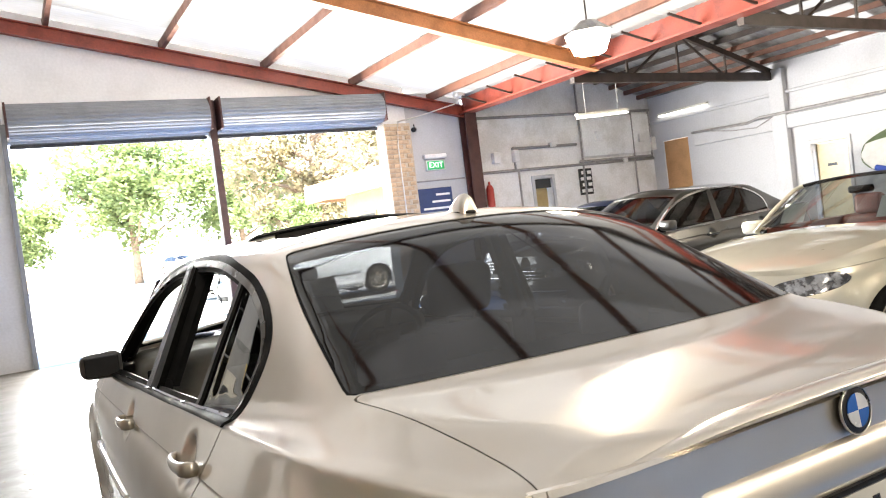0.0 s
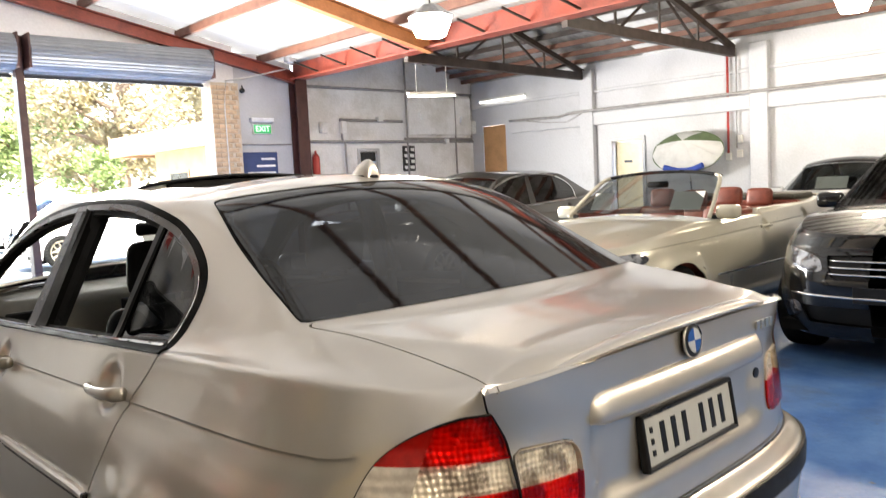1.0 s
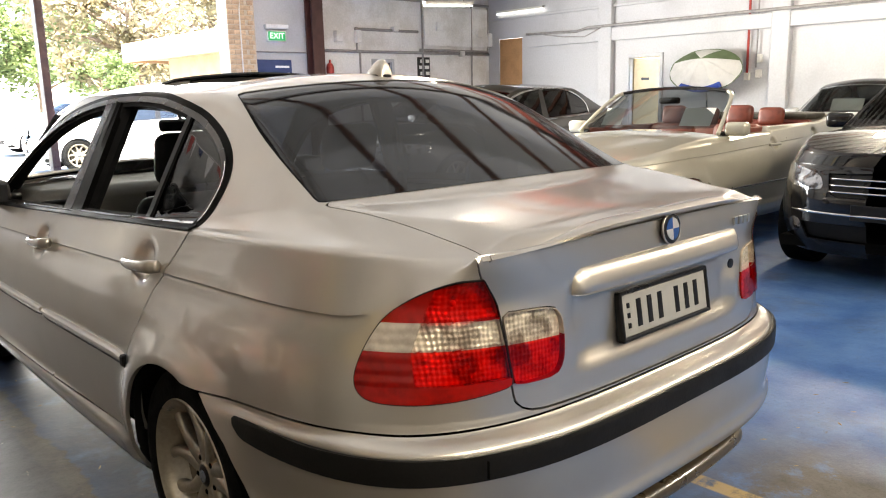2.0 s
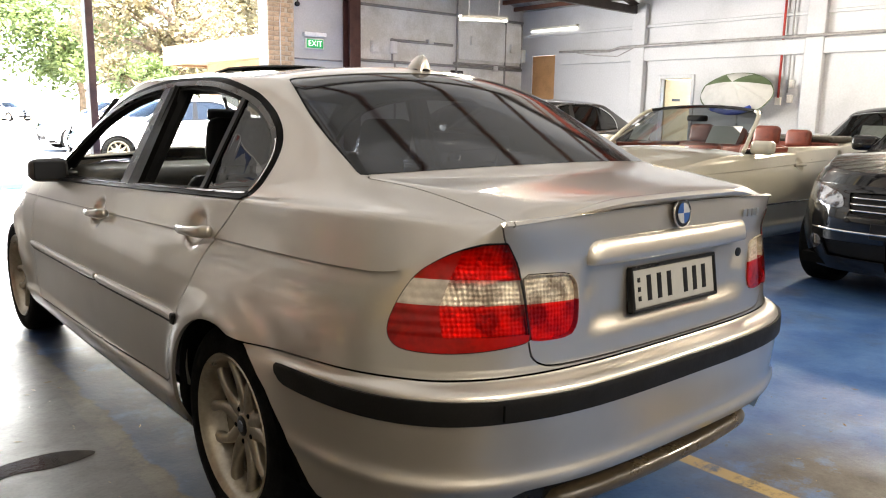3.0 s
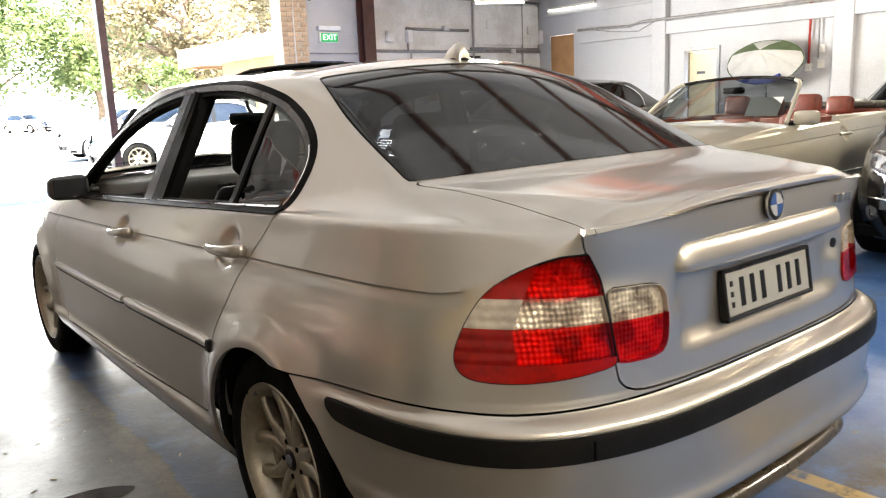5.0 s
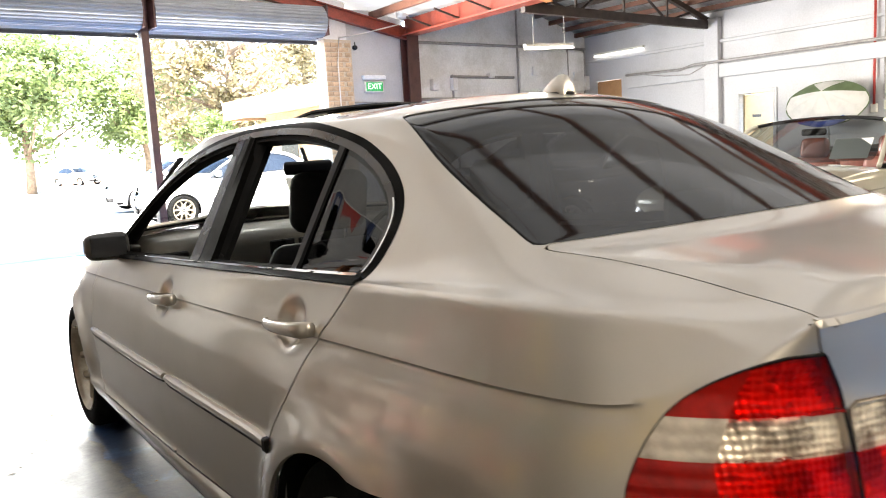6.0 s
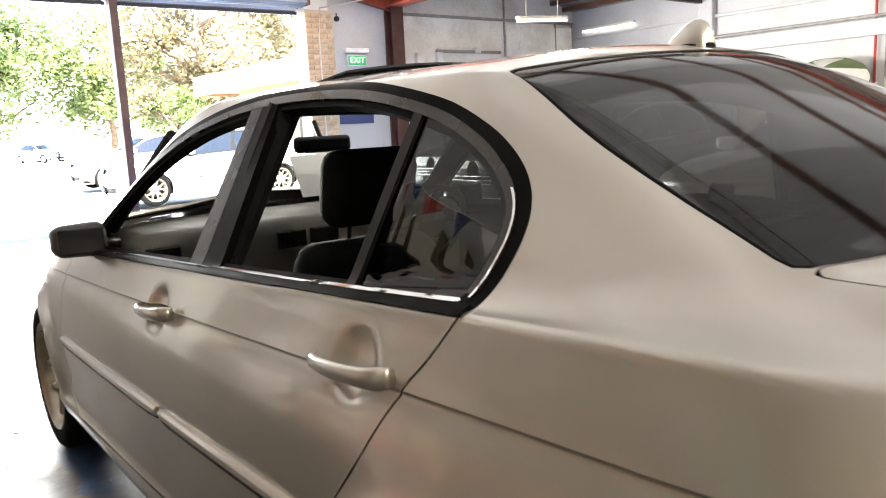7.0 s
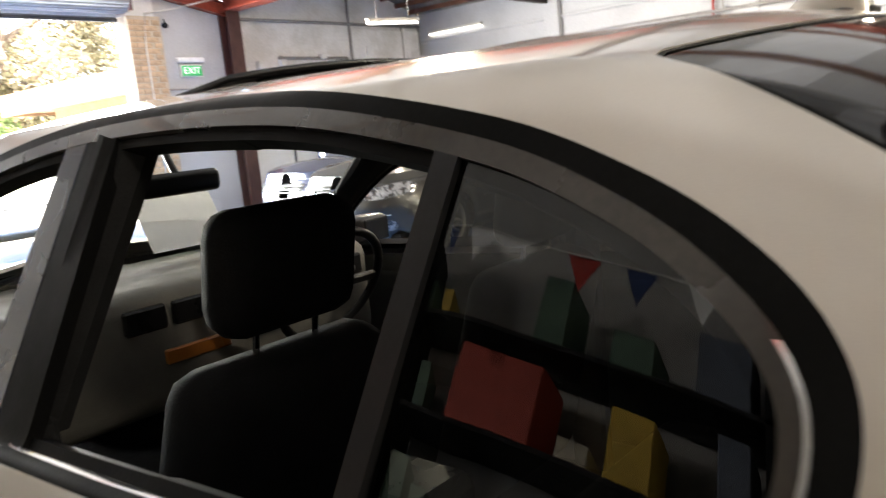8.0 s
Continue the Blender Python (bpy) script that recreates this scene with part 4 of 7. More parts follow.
def deck(x, y):
    """Height of the boot lid behind and of the bonnet in front."""
    boot = 1.072 + 0.085 * (y - 0.05) - 0.018 * (x / 0.6) ** 2 - 0.010 * np.exp(-(y - 0.05) / 0.05)
    hood = 0.995 - 0.165 * (np.maximum(y - 3.2, 0) / 1.1) ** 1.7 - 0.03 * (x / 0.6) ** 2
    return np.where(y < 2.2, boot, hood)


def cabin(x, y):
    """Height of roof, rear window and windscreen."""
    roof = 1.442 - 0.016 * ((y - 2.0) / 0.85) ** 2 - 0.067 * (x / 0.6) ** 2
    back = 1.112 + 0.465 * (y - 0.415 - 0.185 * (x / 0.6) ** 2)
    front = 1.0 + 0.50 * (3.40 - 0.26 * (x / 0.62) ** 2 - y)
    return smin(smin(roof, back, 0.07), front, 0.08)


U = np.concatenate([np.linspace(0, 0.5, 26, endpoint=False), np.linspace(0.5, 1, 56, endpoint=False), np.linspace(1, 2, 190, endpoint=False), np.linspace(2, 2.98, 40)])
REF_X, REF_Y = outline(U, np.full_like(U, 0.9))
ARC = np.concatenate([[0], np.cumsum(np.hypot(np.diff(REF_X), np.diff(REF_Y)))])


def edge_z(u):
    """Height of the crease round the car: at the tail it climbs to the boot's lip."""
    x, y = np.interp(u, U, REF_X), np.interp(u, U, REF_Y)
    tail = 1.048 - 0.016 * (x / 0.6) ** 2 - 0.119 * ramp(x, 0.575, 0.782)
    side = crease_z(y)
    nose = crease_z(3.3) - 0.05 * ramp(y, 3.3, 4.3)
    return np.where(u < 1, np.where(y < 0.37, tail, side), np.where(y > 3.3, nose, side))


def ridge_z(y):
    """Height of the ridge that runs from the side windows to the boot's corner."""
    return np.where(y > 1.03, 1.007 - 0.047 * (y - 1.028), table(y, [(0.0, 1.012), (0.17, 1.016), (0.37, 1.028), (0.66, 1.022), (0.98, 1.008), (1.05, 1.006)]))


def body_skins(closed=True, nose=2.35):
    """The lower skin round the car and the upper skin over it (left half), each with columns x, y, z, arc."""
    top = edge_z(U)
    levels = np.concatenate([np.linspace(0.19, 0.40, 15, endpoint=False), np.linspace(0.40, 0.46, 9, endpoint=False), np.linspace(0.46, 0.625, 11, endpoint=False), np.linspace(0.625, 0.70, 24, endpoint=False), [0.70, 0.71]])
    zs = np.concatenate([np.linspace(0, 0.82, 20, endpoint=False), np.linspace(0.82, 1, 12)])
    low = []
    for u, t, a in zip(U, top, ARC):
        z = np.concatenate([levels, 0.72 + zs * (t - 0.72)])
        x, y = outline(np.full_like(z, u), z, nose)
        below = t - z
        x = x * (1 - 0.045 * ramp(y, 3.35, 4.0))
        y = y + 0.021 * ramp(0.352 + 0.10 * (z - 0.84) - x, 0, 0.012) * ramp(z, 0.738, 0.785) * ramp(0.940 - z, 0, 0.012) * (y < 0.3)
        x = x - 0.0055 * (below / 0.010) * np.exp(1 - below / 0.010) * ramp(np.full_like(z, a), 0.80, 0.86)
        low.append(np.column_stack([-x, y, z, np.full_like(z, a)]))
    low = np.array(low)
    nu, nv = low.shape[:2]
    faces = [(i * nv + j, (i + 1) * nv + j, (i + 1) * nv + j + 1, i * nv + j + 1) for i in range(nu - 1) for j in range(nv - 1)]
    faces = [f[::-1] for f in faces]
    ss = np.concatenate([np.linspace(0, 0.36, 56, endpoint=False), np.linspace(0.36, 1, 30)])
    up = []
    for i in range(nu):
        xb, yb, zb, a = low[i, -1]
        x = -xb * (1 - ss)
        d = -xb - x
        slope = 1.6 + 1.0 * ramp(yb, 0.15, 0.8) - 1.0 * ramp(yb, 2.9, 3.5)
        zr = float(ridge_z(yb))
        dr = max((zr - zb) / slope, 0.0)
        upper = float(table(yb, [(0.0, 0.45), (0.3, 0.85), (0.6, 1.3), (0.9, 1.75), (1.3, 2.15), (1.8, 2.3), (4.5, 2.3)]))
        shelf = float(table(yb, [(0.0, 0.10), (0.4, 0.085), (0.8, 0.055), (1.2, 0.030), (1.7, 0.018), (4.5, 0.016)]))
        e = d - dr
        inner = zr + 0.30 * e + (upper - 0.3) * smax(e - shelf, np.zeros_like(e), 0.5 * shelf + 0.006)
        sidez = smin(zb + slope * d, inner, 0.010) - 0.3 * np.maximum(d - 0.06, 0) ** 2
        y = np.full_like(x, yb)
        high = smax(deck(x, y), cabin(x, y), 0.012) if closed else np.minimum(deck(x, y), 0.998 + 0.035 * (1 - ramp(y, 0.5, 1.2)))
        high = high + (0.05 * ramp(y, 3.3, 3.9) if nose > 3 and closed else 0)
        z = smin(sidez, high, 0.036)
        z = z + (zb - z[0]) * np.exp(-d / 0.03)
        up.append(np.column_stack([-x, y, z, np.full_like(z, a)]))
    up = np.array(up)
    for skin in (low, up):  # dished pockets behind the door handles
        for hy, hz in ((1.268, 0.890), (2.205, 0.842)):
            skin[..., 0] += 0.022 * np.exp(-(np.hypot((skin[..., 1] - hy) / 0.056, (skin[..., 2] - hz) / 0.052)) ** 5) * (skin[..., 0] < -0.6)
    nv2 = up.shape[1]
    f2 = [(i * nv2 + j, i * nv2 + j + 1, (i + 1) * nv2 + j + 1, (i + 1) * nv2 + j) for i in range(1, nu - 1) for j in range(nv2 - 1)]
    f2 += [(0, nv2 + j + 1, nv2 + j) for j in range(nv2 - 1)]
    return (low.reshape(-1, 4), faces), (up.reshape(-1, 4), f2)


LOW, UPP = body_skins()


def cut(skin, *fields):
    v, f = skin
    for fn in fields:
        if not len(f):
            break
        v, f = trim(v, f, fn(v))
    return v, f


def yz(poly):
    fn = inside(poly)
    return lambda v: fn(v[:, 1:3])


def flip(fn, gap=0.0):
    return lambda v: -fn(v) - gap


def inset(fn, d):
    return lambda v: fn(v) - d


# outlines on the side, as (y, z)
def belt_z(y):
    return 1.007 - 0.047 * (y - 1.028)


DLO = np.vstack([
    curve_pts([(1.035, belt_z(1.035)), (1.014, 1.058), (1.002, 1.115), (1.014, 1.168), (1.060, 1.220), (1.15, 1.277), (1.30, 1.332), (1.55, 1.374), (1.90, 1.380), (2.2, 1.352), (2.45, 1.298), (2.70, 1.20), (2.95, 1.055), (3.10, 0.945)], 7),
    [(3.10, belt_z(3.1))]])
DLO_OUT = np.vstack([
    curve_pts([(1.027, belt_z(1.027)), (1.004, 1.058), (0.991, 1.117), (1.003, 1.172), (1.052, 1.2265), (1.147, 1.2825), (1.299, 1.336), (1.55, 1.3765), (1.90, 1.382), (2.2, 1.3535), (2.45, 1.299), (2.70, 1.201), (2.95, 1.056), (3.10, 0.945)], 7),
    [(3.10, belt_z(3.1))]])
dlo = yz(DLO_OUT)
DLO_IN = np.vstack([[(1.040, belt_z(1.04) - 0.020)], DLO[1:-2], [(3.12, 0.93), (3.12, belt_z(3.1) - 0.020)]])
dlo_in = yz(DLO_IN)
RING_1, RING_2, RING_3 = 0.014, 0.032, 0.044
PILLAR = yz([(1.925, 0.85), (2.125, 0.85), (1.985, 1.46), (1.862, 1.46)])
DIVIDER = yz([(1.346, 0.95), (1.372, 0.95), (1.320, 1.36), (1.294, 1.36)])
REAR_LIGHT = yz([(0.80, 0.9), (1.345, 0.9), (1.295, 1.42), (0.80, 1.42)])
REAR_DOOR = np.vstack([
    curve_pts([(1.022, 1.03), (1.075, 0.945), (1.126, 0.881), (1.20, 0.76), (1.275, 0.655), (1.335, 0.56), (1.375, 0.46), (1.388, 0.40)], 6),
    curve_pts([(1.400, 0.365), (1.43, 0.352)], 2), [(2.125, 0.335), (2.137, 0.55), (2.122, 0.80), (2.100, 0.96), (2.0, 1.46), (1.0, 1.46)]])
FRONT_DOOR = [(2.100, 0.96), (2.122, 0.80), (2.137, 0.55), (2.125, 0.335), (3.10, 0.32), (3.20, 0.36), (3.235, 0.55), (3.20, 0.80), (3.16, 0.95), (3.02, 1.2), (2.0, 1.46)]
rear_door = lambda v, fn=yz(REAR_DOOR): np.minimum(fn(v), belt_z(v[:, 1]) + 0.012 - v[:, 2])
front_door = lambda v, fn=yz(FRONT_DOOR): np.minimum(fn(v), belt_z(v[:, 1]) + 0.012 - v[:, 2])
arch_r = lambda v: np.hypot(v[:, 1] - AXLE_R, np.maximum(v[:, 2] - WHEEL_Z, 0)) - 0.343
arch_f = lambda v: np.hypot(v[:, 1] - AXLE_F, np.maximum(v[:, 2] - WHEEL_Z, 0)) - 0.343

# outlines round the tail, as (arc, z)
SEAM = 0.690


def az(poly):
    fn = inside(poly)
    return lambda v: fn(v[:, [3, 2]])


LAMP_OUT = np.vstack([
    curve_pts([(0.582, 0.984), (0.552, 0.905), (0.522, 0.83), (0.500, 0.757)], 4),
    curve_pts([(0.535, 0.750), (0.61, 0.742), (0.70, 0.739), (0.78, 0.744), (0.815, 0.760), (0.828, 0.790), (0.822, 0.835), (0.808, 0.876), (0.785, 0.912), (0.740, 0.948), (0.69, 0.971), (0.64, 0.983)], 5)])
LAMP_IN = np.vstack([
    curve_pts([(0.4975, 0.758), (0.5195, 0.83), (0.5435, 0.899)], 4),
    curve_pts([(0.537, 0.909), (0.44, 0.907), (0.408, 0.898), (0.388, 0.868), (0.376, 0.80), (0.384, 0.766), (0.41, 0.755), (0.47, 0.754)], 5)])
lamp_out, lamp_in = az(LAMP_OUT), az(LAMP_IN)
LID = np.vstack([[(-0.3, 1.2), (0.594, 1.2)], curve_pts([(0.592, 1.06), (0.585, 0.985), (0.555, 0.905), (0.525, 0.83), (0.500, 0.752), (0.490, 0.718), (0.462, 0.698), (0.42, 0.692)], 5), [(-0.3, 0.689)]])
lid_tail = az(LID)


def bumper_top(v):
    return table(v[:, 3], [(0, 0.679), (0.25, 0.679), (0.46, 0.677), (0.7, 0.674), (0.85, 0.674), (1.09, 0.664), (1.36, 0.642), (1.6, 0.642), (1.9, 0.642), (6, 0.642)]) - v[:, 2]


def pane_low(x):
    return 0.440 + 0.150 * (x / 0.63) ** 2


def lid_top(v):
    x, y = np.abs(v[:, 0]), v[:, 1]
    return np.minimum(table(y, [(0.0, 0.580), (0.1, 0.569), (0.2, 0.561), (0.34, 0.580), (0.48, 0.602), (0.60, 0.627)]) - x, pane_low(x) + 0.003 - y)


def pane_back(v):
    """The rear window, bowed in plan, as a distance inside its edge."""
    x, y = np.abs(v[:, 0]), v[:, 1]
    low_edge = y - pane_low(x)
    high_edge = 1.078 + 0.095 * (x / 0.5) ** 2 - y
    side_edge = table(y, [(0.3, 0.655), (0.55, 0.641), (0.70, 0.624), (0.85, 0.604), (1.0, 0.579), (1.15, 0.540), (1.3, 0.47)]) - x
    return smin(smin(low_edge, high_edge, 0.02), side_edge, 0.03)


def pane_front(v):
    x, y = np.abs(v[:, 0]), v[:, 1]
    return smin(smin(3.36 - 0.26 * (x / 0.62) ** 2 - y, y - 2.66 + 0.16 * (x / 0.6) ** 2, 0.05), 0.60 + 0.16 * np.clip((y - 2.6) / 0.8, 0, 1) - x, 0.04)


def hood_top(v):
    x, y = np.abs(v[:, 0]), v[:, 1]
    return np.minimum(np.minimum(y - 3.30 + 0.12 * (x / 0.7) ** 2, 0.72 - 0.02 * (y - 3.3) - x), 4.27 - 0.2 * (x / 0.7) ** 2 - y)


roof_hatch = lambda v: np.minimum(0.40 - np.abs(v[:, 0]), 0.27 - np.abs(v[:, 1] - 1.70))
rear_bumper_zone = lambda v: np.minimum(bumper_top(v), 0.985 - v[:, 1])
bumper_front = lambda v: np.interp(v[:, 2], (0.30, 0.324, 0.338, 0.376, 0.44, 0.551, 0.646, 0.70), (0.43, 0.458, 0.484, 0.527, 0.571, 0.665, 0.795, 0.85)) - v[:, 1]
valance = az(np.vstack([[(-0.2, 0.1), (0.63, 0.1)], curve_pts([(0.61, 0.30), (0.59, 0.36), (0.555, 0.400), (0.50, 0.416), (0.3, 0.414), (-0.2, 0.412)], 5)]))
bumper_base = lambda v: v[:, 2] - np.interp(v[:, 3], (0.55, 0.63, 0.72, 0.80, 1.05), (0.300, 0.305, 0.316, 0.326, 0.325))
front_bumper_top = lambda v: np.minimum(0.66 - v[:, 2], v[:, 1] - 3.713)

sedan = empty("sedan_car", label="champagne silver four-door sedan with lowered side windows", category="car")

body_low = cut(LOW, arch_r, arch_f, flip(rear_door, 0.0045), flip(front_door, 0.0045), flip(lamp_out, 0.0025), flip(lid_tail, 0.0045), flip(rear_bumper_zone, 0.0045), flip(front_bumper_top, 0.002))
body_up = cut(UPP, flip(dlo, 0.0), flip(rear_door, 0.0045), flip(front_door, 0.0045), flip(pane_back, -0.006), flip(lid_top, 0.0022), flip(pane_front, -0.006), flip(hood_top, 0.003), flip(roof_hatch, 0.0))
def joined(low, up, a0=0.575, a1=0.84, reach=0.075, rounds=140):
    """Welds the two skins round the rear corner and rounds the edge between them."""
    (v1, f1), (v2, f2) = low, up
    place = {tuple(np.round(p[:3], 4)): i for i, p in enumerate(v1) if a0 < p[3] < a1}
    index, extra, seam = [], [], []
    for p in v2:
        k = place.get(tuple(np.round(p[:3], 4)), -1) if a0 < p[3] < a1 else -1
        if k >= 0:
            seam.append(k)
        else:
            k = len(v1) + len(extra)
            extra.append(p)
        index.append(k)
    v = np.vstack([v1, extra])
    f = list(f1) + [q for q in (tuple(dict.fromkeys(index[i] for i in q)) for q in f2) if len(q) > 2]
    if not seam:
        return v, f
    count = {}
    for q in f:
        for i, j in zip(q, q[1:] + q[:1]):
            count[(min(i, j), max(i, j))] = count.get((min(i, j), max(i, j)), 0) + 1
    rim = {i for e, c in count.items() if c == 1 for i in e}
    line = v[seam, :3]
    weight = np.zeros(len(v))
    for i in np.where((v[:, 3] > a0 - 0.05) & (v[:, 3] < a1 + 0.05))[0]:
        if i not in rim:
            d = np.sqrt(((line - v[i, :3]) ** 2).sum(1).min())
            weight[i] = max(0.0, 1 - d / reach) * float(ramp(np.array(a1 - v[i, 3]), 0, 0.15))
    act = np.where(weight > 0)[0]
    near = {i: set() for i in act}
    for i, j in count:
        if i in near:
            near[i].add(j)
        if j in near:
            near[j].add(i)
    near = {i: list(q) for i, q in near.items()}
    for r in range(rounds):
        mean = np.array([v[near[i], :3].mean(0) for i in act])
        v[act, :3] += 0.6 * weight[act, None] * (mean - v[act, :3])
    return v, f


body_whole = joined(body_low, body_up)
for side in (False, True):
    s = side
    shell("body_side", [body_whole], PAINT, sedan, mirrored=s)
    dl = [cut(LOW, rear_door, arch_r), cut(UPP, rear_door, flip(dlo, 0.0))]
    shell("rear_door", dl, PAINT, sedan, mirrored=s)
    shell("front_door", [cut(LOW, front_door, arch_f), cut(UPP, front_door, flip(dlo, 0.0))], PAINT, sedan, mirrored=s)
    shell("rear_bumper_half", [cut(LOW, rear_bumper_zone, arch_r, bumper_front, flip(valance), bumper_base)], PAINT, sedan, depth=0.02, mirrored=s)
    shell("valance_insert", [cut(LOW, valance, lambda v: v[:, 2] - 0.315)], BLACK_TRIM, sedan, "black valance insert", lift=-0.05, depth=0.0, mirrored=s)
    shell("front_bumper_half", [cut(LOW, front_bumper_top, arch_f)], PAINT, sedan, mirrored=s)
    # window surround, from the paint inwards
    shell("window_seal", [cut(UPP, dlo, flip(inset(dlo_in, RING_1)))], SEAL, sedan, "black window seal", lift=0.001, mirrored=s)
    above_belt = lambda v: v[:, 2] - belt_z(v[:, 1]) - 0.022
    shell("window_frame", [cut(UPP, inset(dlo_in, RING_1), flip(inset(dlo_in, RING_2)), above_belt)], DUSTY_TRIM, sedan, "dusty taupe window frame", lift=0.003, mirrored=s)
    shell("window_sill_seal", [cut(UPP, dlo, inset(dlo_in, RING_1), flip(inset(dlo_in, RING_2)), flip(above_belt))], SEAL, sedan, "black window sill seal", lift=0.002, mirrored=s)
    shell("chrome_edge", [cut(UPP, inset(dlo_in, RING_1 + 0.000), flip(inset(dlo_in, RING_1 + 0.0045)), lambda v: np.minimum(np.minimum(1.10 - v[:, 1], 1.18 - v[:, 2]), v[:, 2] - belt_z(v[:, 1]) - 0.016))], CHROME, sedan, "thin chrome window edge", lift=0.005, depth=0.004, mirrored=s)
    shell("inner_seal", [cut(UPP, inset(dlo_in, RING_2), flip(inset(dlo_in, RING_3)))], SEAL, sedan, "black rubber seal", lift=-0.006, depth=0.03, mirrored=s)
    shell("pillar_rear_half", [cut(UPP, dlo, inset(dlo_in, RING_1), yz([(1.925, 0.85), (2.030, 0.85), (1.930, 1.46), (1.862, 1.46)]))], SEAL, sedan, "matt black pillar cover", lift=0.002, depth=0.02, mirrored=s)
    shell("pillar_front_half", [cut(UPP, dlo, inset(dlo_in, RING_1), yz([(2.036, 0.85), (2.125, 0.85), (1.985, 1.46), (1.935, 1.46)]))], PILLAR_GLOSS, sedan, "glossy dark blue-grey pillar cover", lift=0.002, depth=0.02, mirrored=s)
    shell("window_divider", [cut(UPP, inset(dlo_in, RING_2), DIVIDER)], BLACK_TRIM, sedan, "black window divider bar", lift=0.004, depth=0.02, mirrored=s)
    shell("quarter_glass", [cut(UPP, inset(dlo_in, RING_2), REAR_LIGHT, flip(DIVIDER))], QUARTER_GLASS, sedan, "dark tinted fixed quarter glass", lift=-0.004, depth=0.004, mirrored=s)
    shell("belt_strip", [cut(UPP, yz([(1.03, belt_z(1.03) - 0.004), (3.1, belt_z(3.1) - 0.004), (3.1, belt_z(3.1) + 0.008), (1.03, belt_z(1.03) + 0.008)]))], SEAL, sedan, "black belt strip", lift=0.006, mirrored=s)
    shell("chrome_strip", [cut(UPP, yz([(1.05, belt_z(1.05) + 0.007), (3.05, belt_z(3.05) + 0.007), (3.05, belt_z(3.05) + 0.013), (1.05, belt_z(1.05) + 0.013)]))], CHROME, sedan, "thin chrome strip", lift=0.007, mirrored=s)
    # side moulding along the doors
    for a, b in ((1.318, 2.122), (2.150, 3.22)):
        # Black strip under the moulding stands in for its shaded underside
        for nm, mt, sec in (("side_moulding", PAINT, ((-0.004, 0.019), (0.010, 0.018), (0.017, 0.011), (0.018, 0.002), (0.012, -0.009), (-0.004, -0.012))), ("moulding_edge", BLACK_RUBBER, ((-0.004, -0.0125), (0.010, -0.0100), (0.009, -0.019), (-0.004, -0.020)))):
            bm = bmesh.new()
            rings = []
            for yy in np.linspace(a, b, 18):
                z0 = 0.597 + 0.012 * (1.3 - yy)
                x0 = float(outline(np.array([1 + (yy - 0.78) / (3.45 - 0.78)]), np.array([z0]))[0][0])
                k = 1.0 if a + 0.02 < yy < b - 0.02 else 0.8
                rings.append([bm.verts.new(((1 if s else -1) * (x0 + dx * k), yy, z0 + dz * k)) for dx, dz in sec])
            for q, w in zip(rings, rings[1:]):
                for j in range(len(sec)):
                    bm.faces.new((q[j], q[(j + 1) % len(sec)], w[(j + 1) % len(sec)], w[j]))
            bm.faces.new(rings[0])
            bm.faces.new(rings[-1][::-1])
            part(nm, bm, mt, sedan, "painted rubbing strip" if mt is PAINT else "", angle=28)
    x0 = float(outline(np.array([1.205]), np.array([0.597]))[0][0])
    part("moulding_end", box_bm((-0.004, -0.022, -0.019), (0.016, 0.004, 0.017), 0.004), BLACK_RUBBER, sedan, m=pose((1 if s else -1) * x0 - (0.012 if not s else 0), 1.316, 0.598))
    # dark shut lines behind the gaps between panels
    for line in (rear_door, front_door):
        shell("door_gap", [cut(LOW, inset(line, -0.010), flip(inset(line, 0.008)), lambda v: np.minimum(np.minimum(arch_r(v), arch_f(v)) - 0.012, v[:, 2] - 0.30)), cut(UPP, inset(line, -0.010), flip(inset(line, 0.008)), flip(dlo, 0.012))], DARK, sedan, lift=-0.0125, depth=0.0, mirrored=s)
    shell("boot_gap", [cut(LOW, inset(lid_tail, -0.009), flip(inset(lid_tail, 0.008)), flip(inset(lamp_out, -0.004)), flip(inset(lamp_in, -0.004)), lambda v: 1.025 - v[:, 2]), cut(UPP, inset(lid_top, -0.009), flip(inset(lid_top, 0.008)), flip(inset(pane_back, -0.012)), lambda v: v[:, 1] - 0.13)], DARK, sedan, lift=-0.0125, depth=0.0, mirrored=s)
    shell("bumper_gap", [cut(LOW, lambda v: 0.007 - np.abs(bumper_top(v)), lambda v: 0.80 - v[:, 1], arch_r)], DARK, sedan, lift=-0.0115, depth=0.0, mirrored=s)
    shell("corner_seam", [cut(LOW, az([(SEAM - 0.0012, 0.680), (SEAM + 0.0012, 0.680), (SEAM + 0.0012, 0.738), (SEAM - 0.0012, 0.738)]))], DARK, sedan, lift=0.0006, depth=0.0, mirrored=s)
    # lamps
    band = lambda v: np.minimum(v[:, 2] - 0.843, 0.900 - v[:, 2])
    upper = lambda v: v[:, 2] - 0.900
    lower = lambda v: 0.843 - v[:, 2]
    tail = empty("tail_lamp")
    tail.parent = sedan
    tagged(tail, label="red and clear tail lamp cluster")
    window = az([(0.40, 0.772), (0.702, 0.772), (0.722, 0.84), (0.712, 0.90), (0.690, 0.99), (0.40, 0.99)])
    for nm, zone, mt, cover in (("upper_lens", upper, RED_LENS, RED_COVER), ("clear_lens", band, CLEAR_LENS, CLEAR_COVER), ("lower_lens", lower, RIB_RED_LENS, RED_COVER)):
        low_strip = (lambda v: np.minimum(v[:, 2] - 0.772, v[:, 3] - 0.62)) if nm == "lower_lens" else (lambda v: v[:, 2])
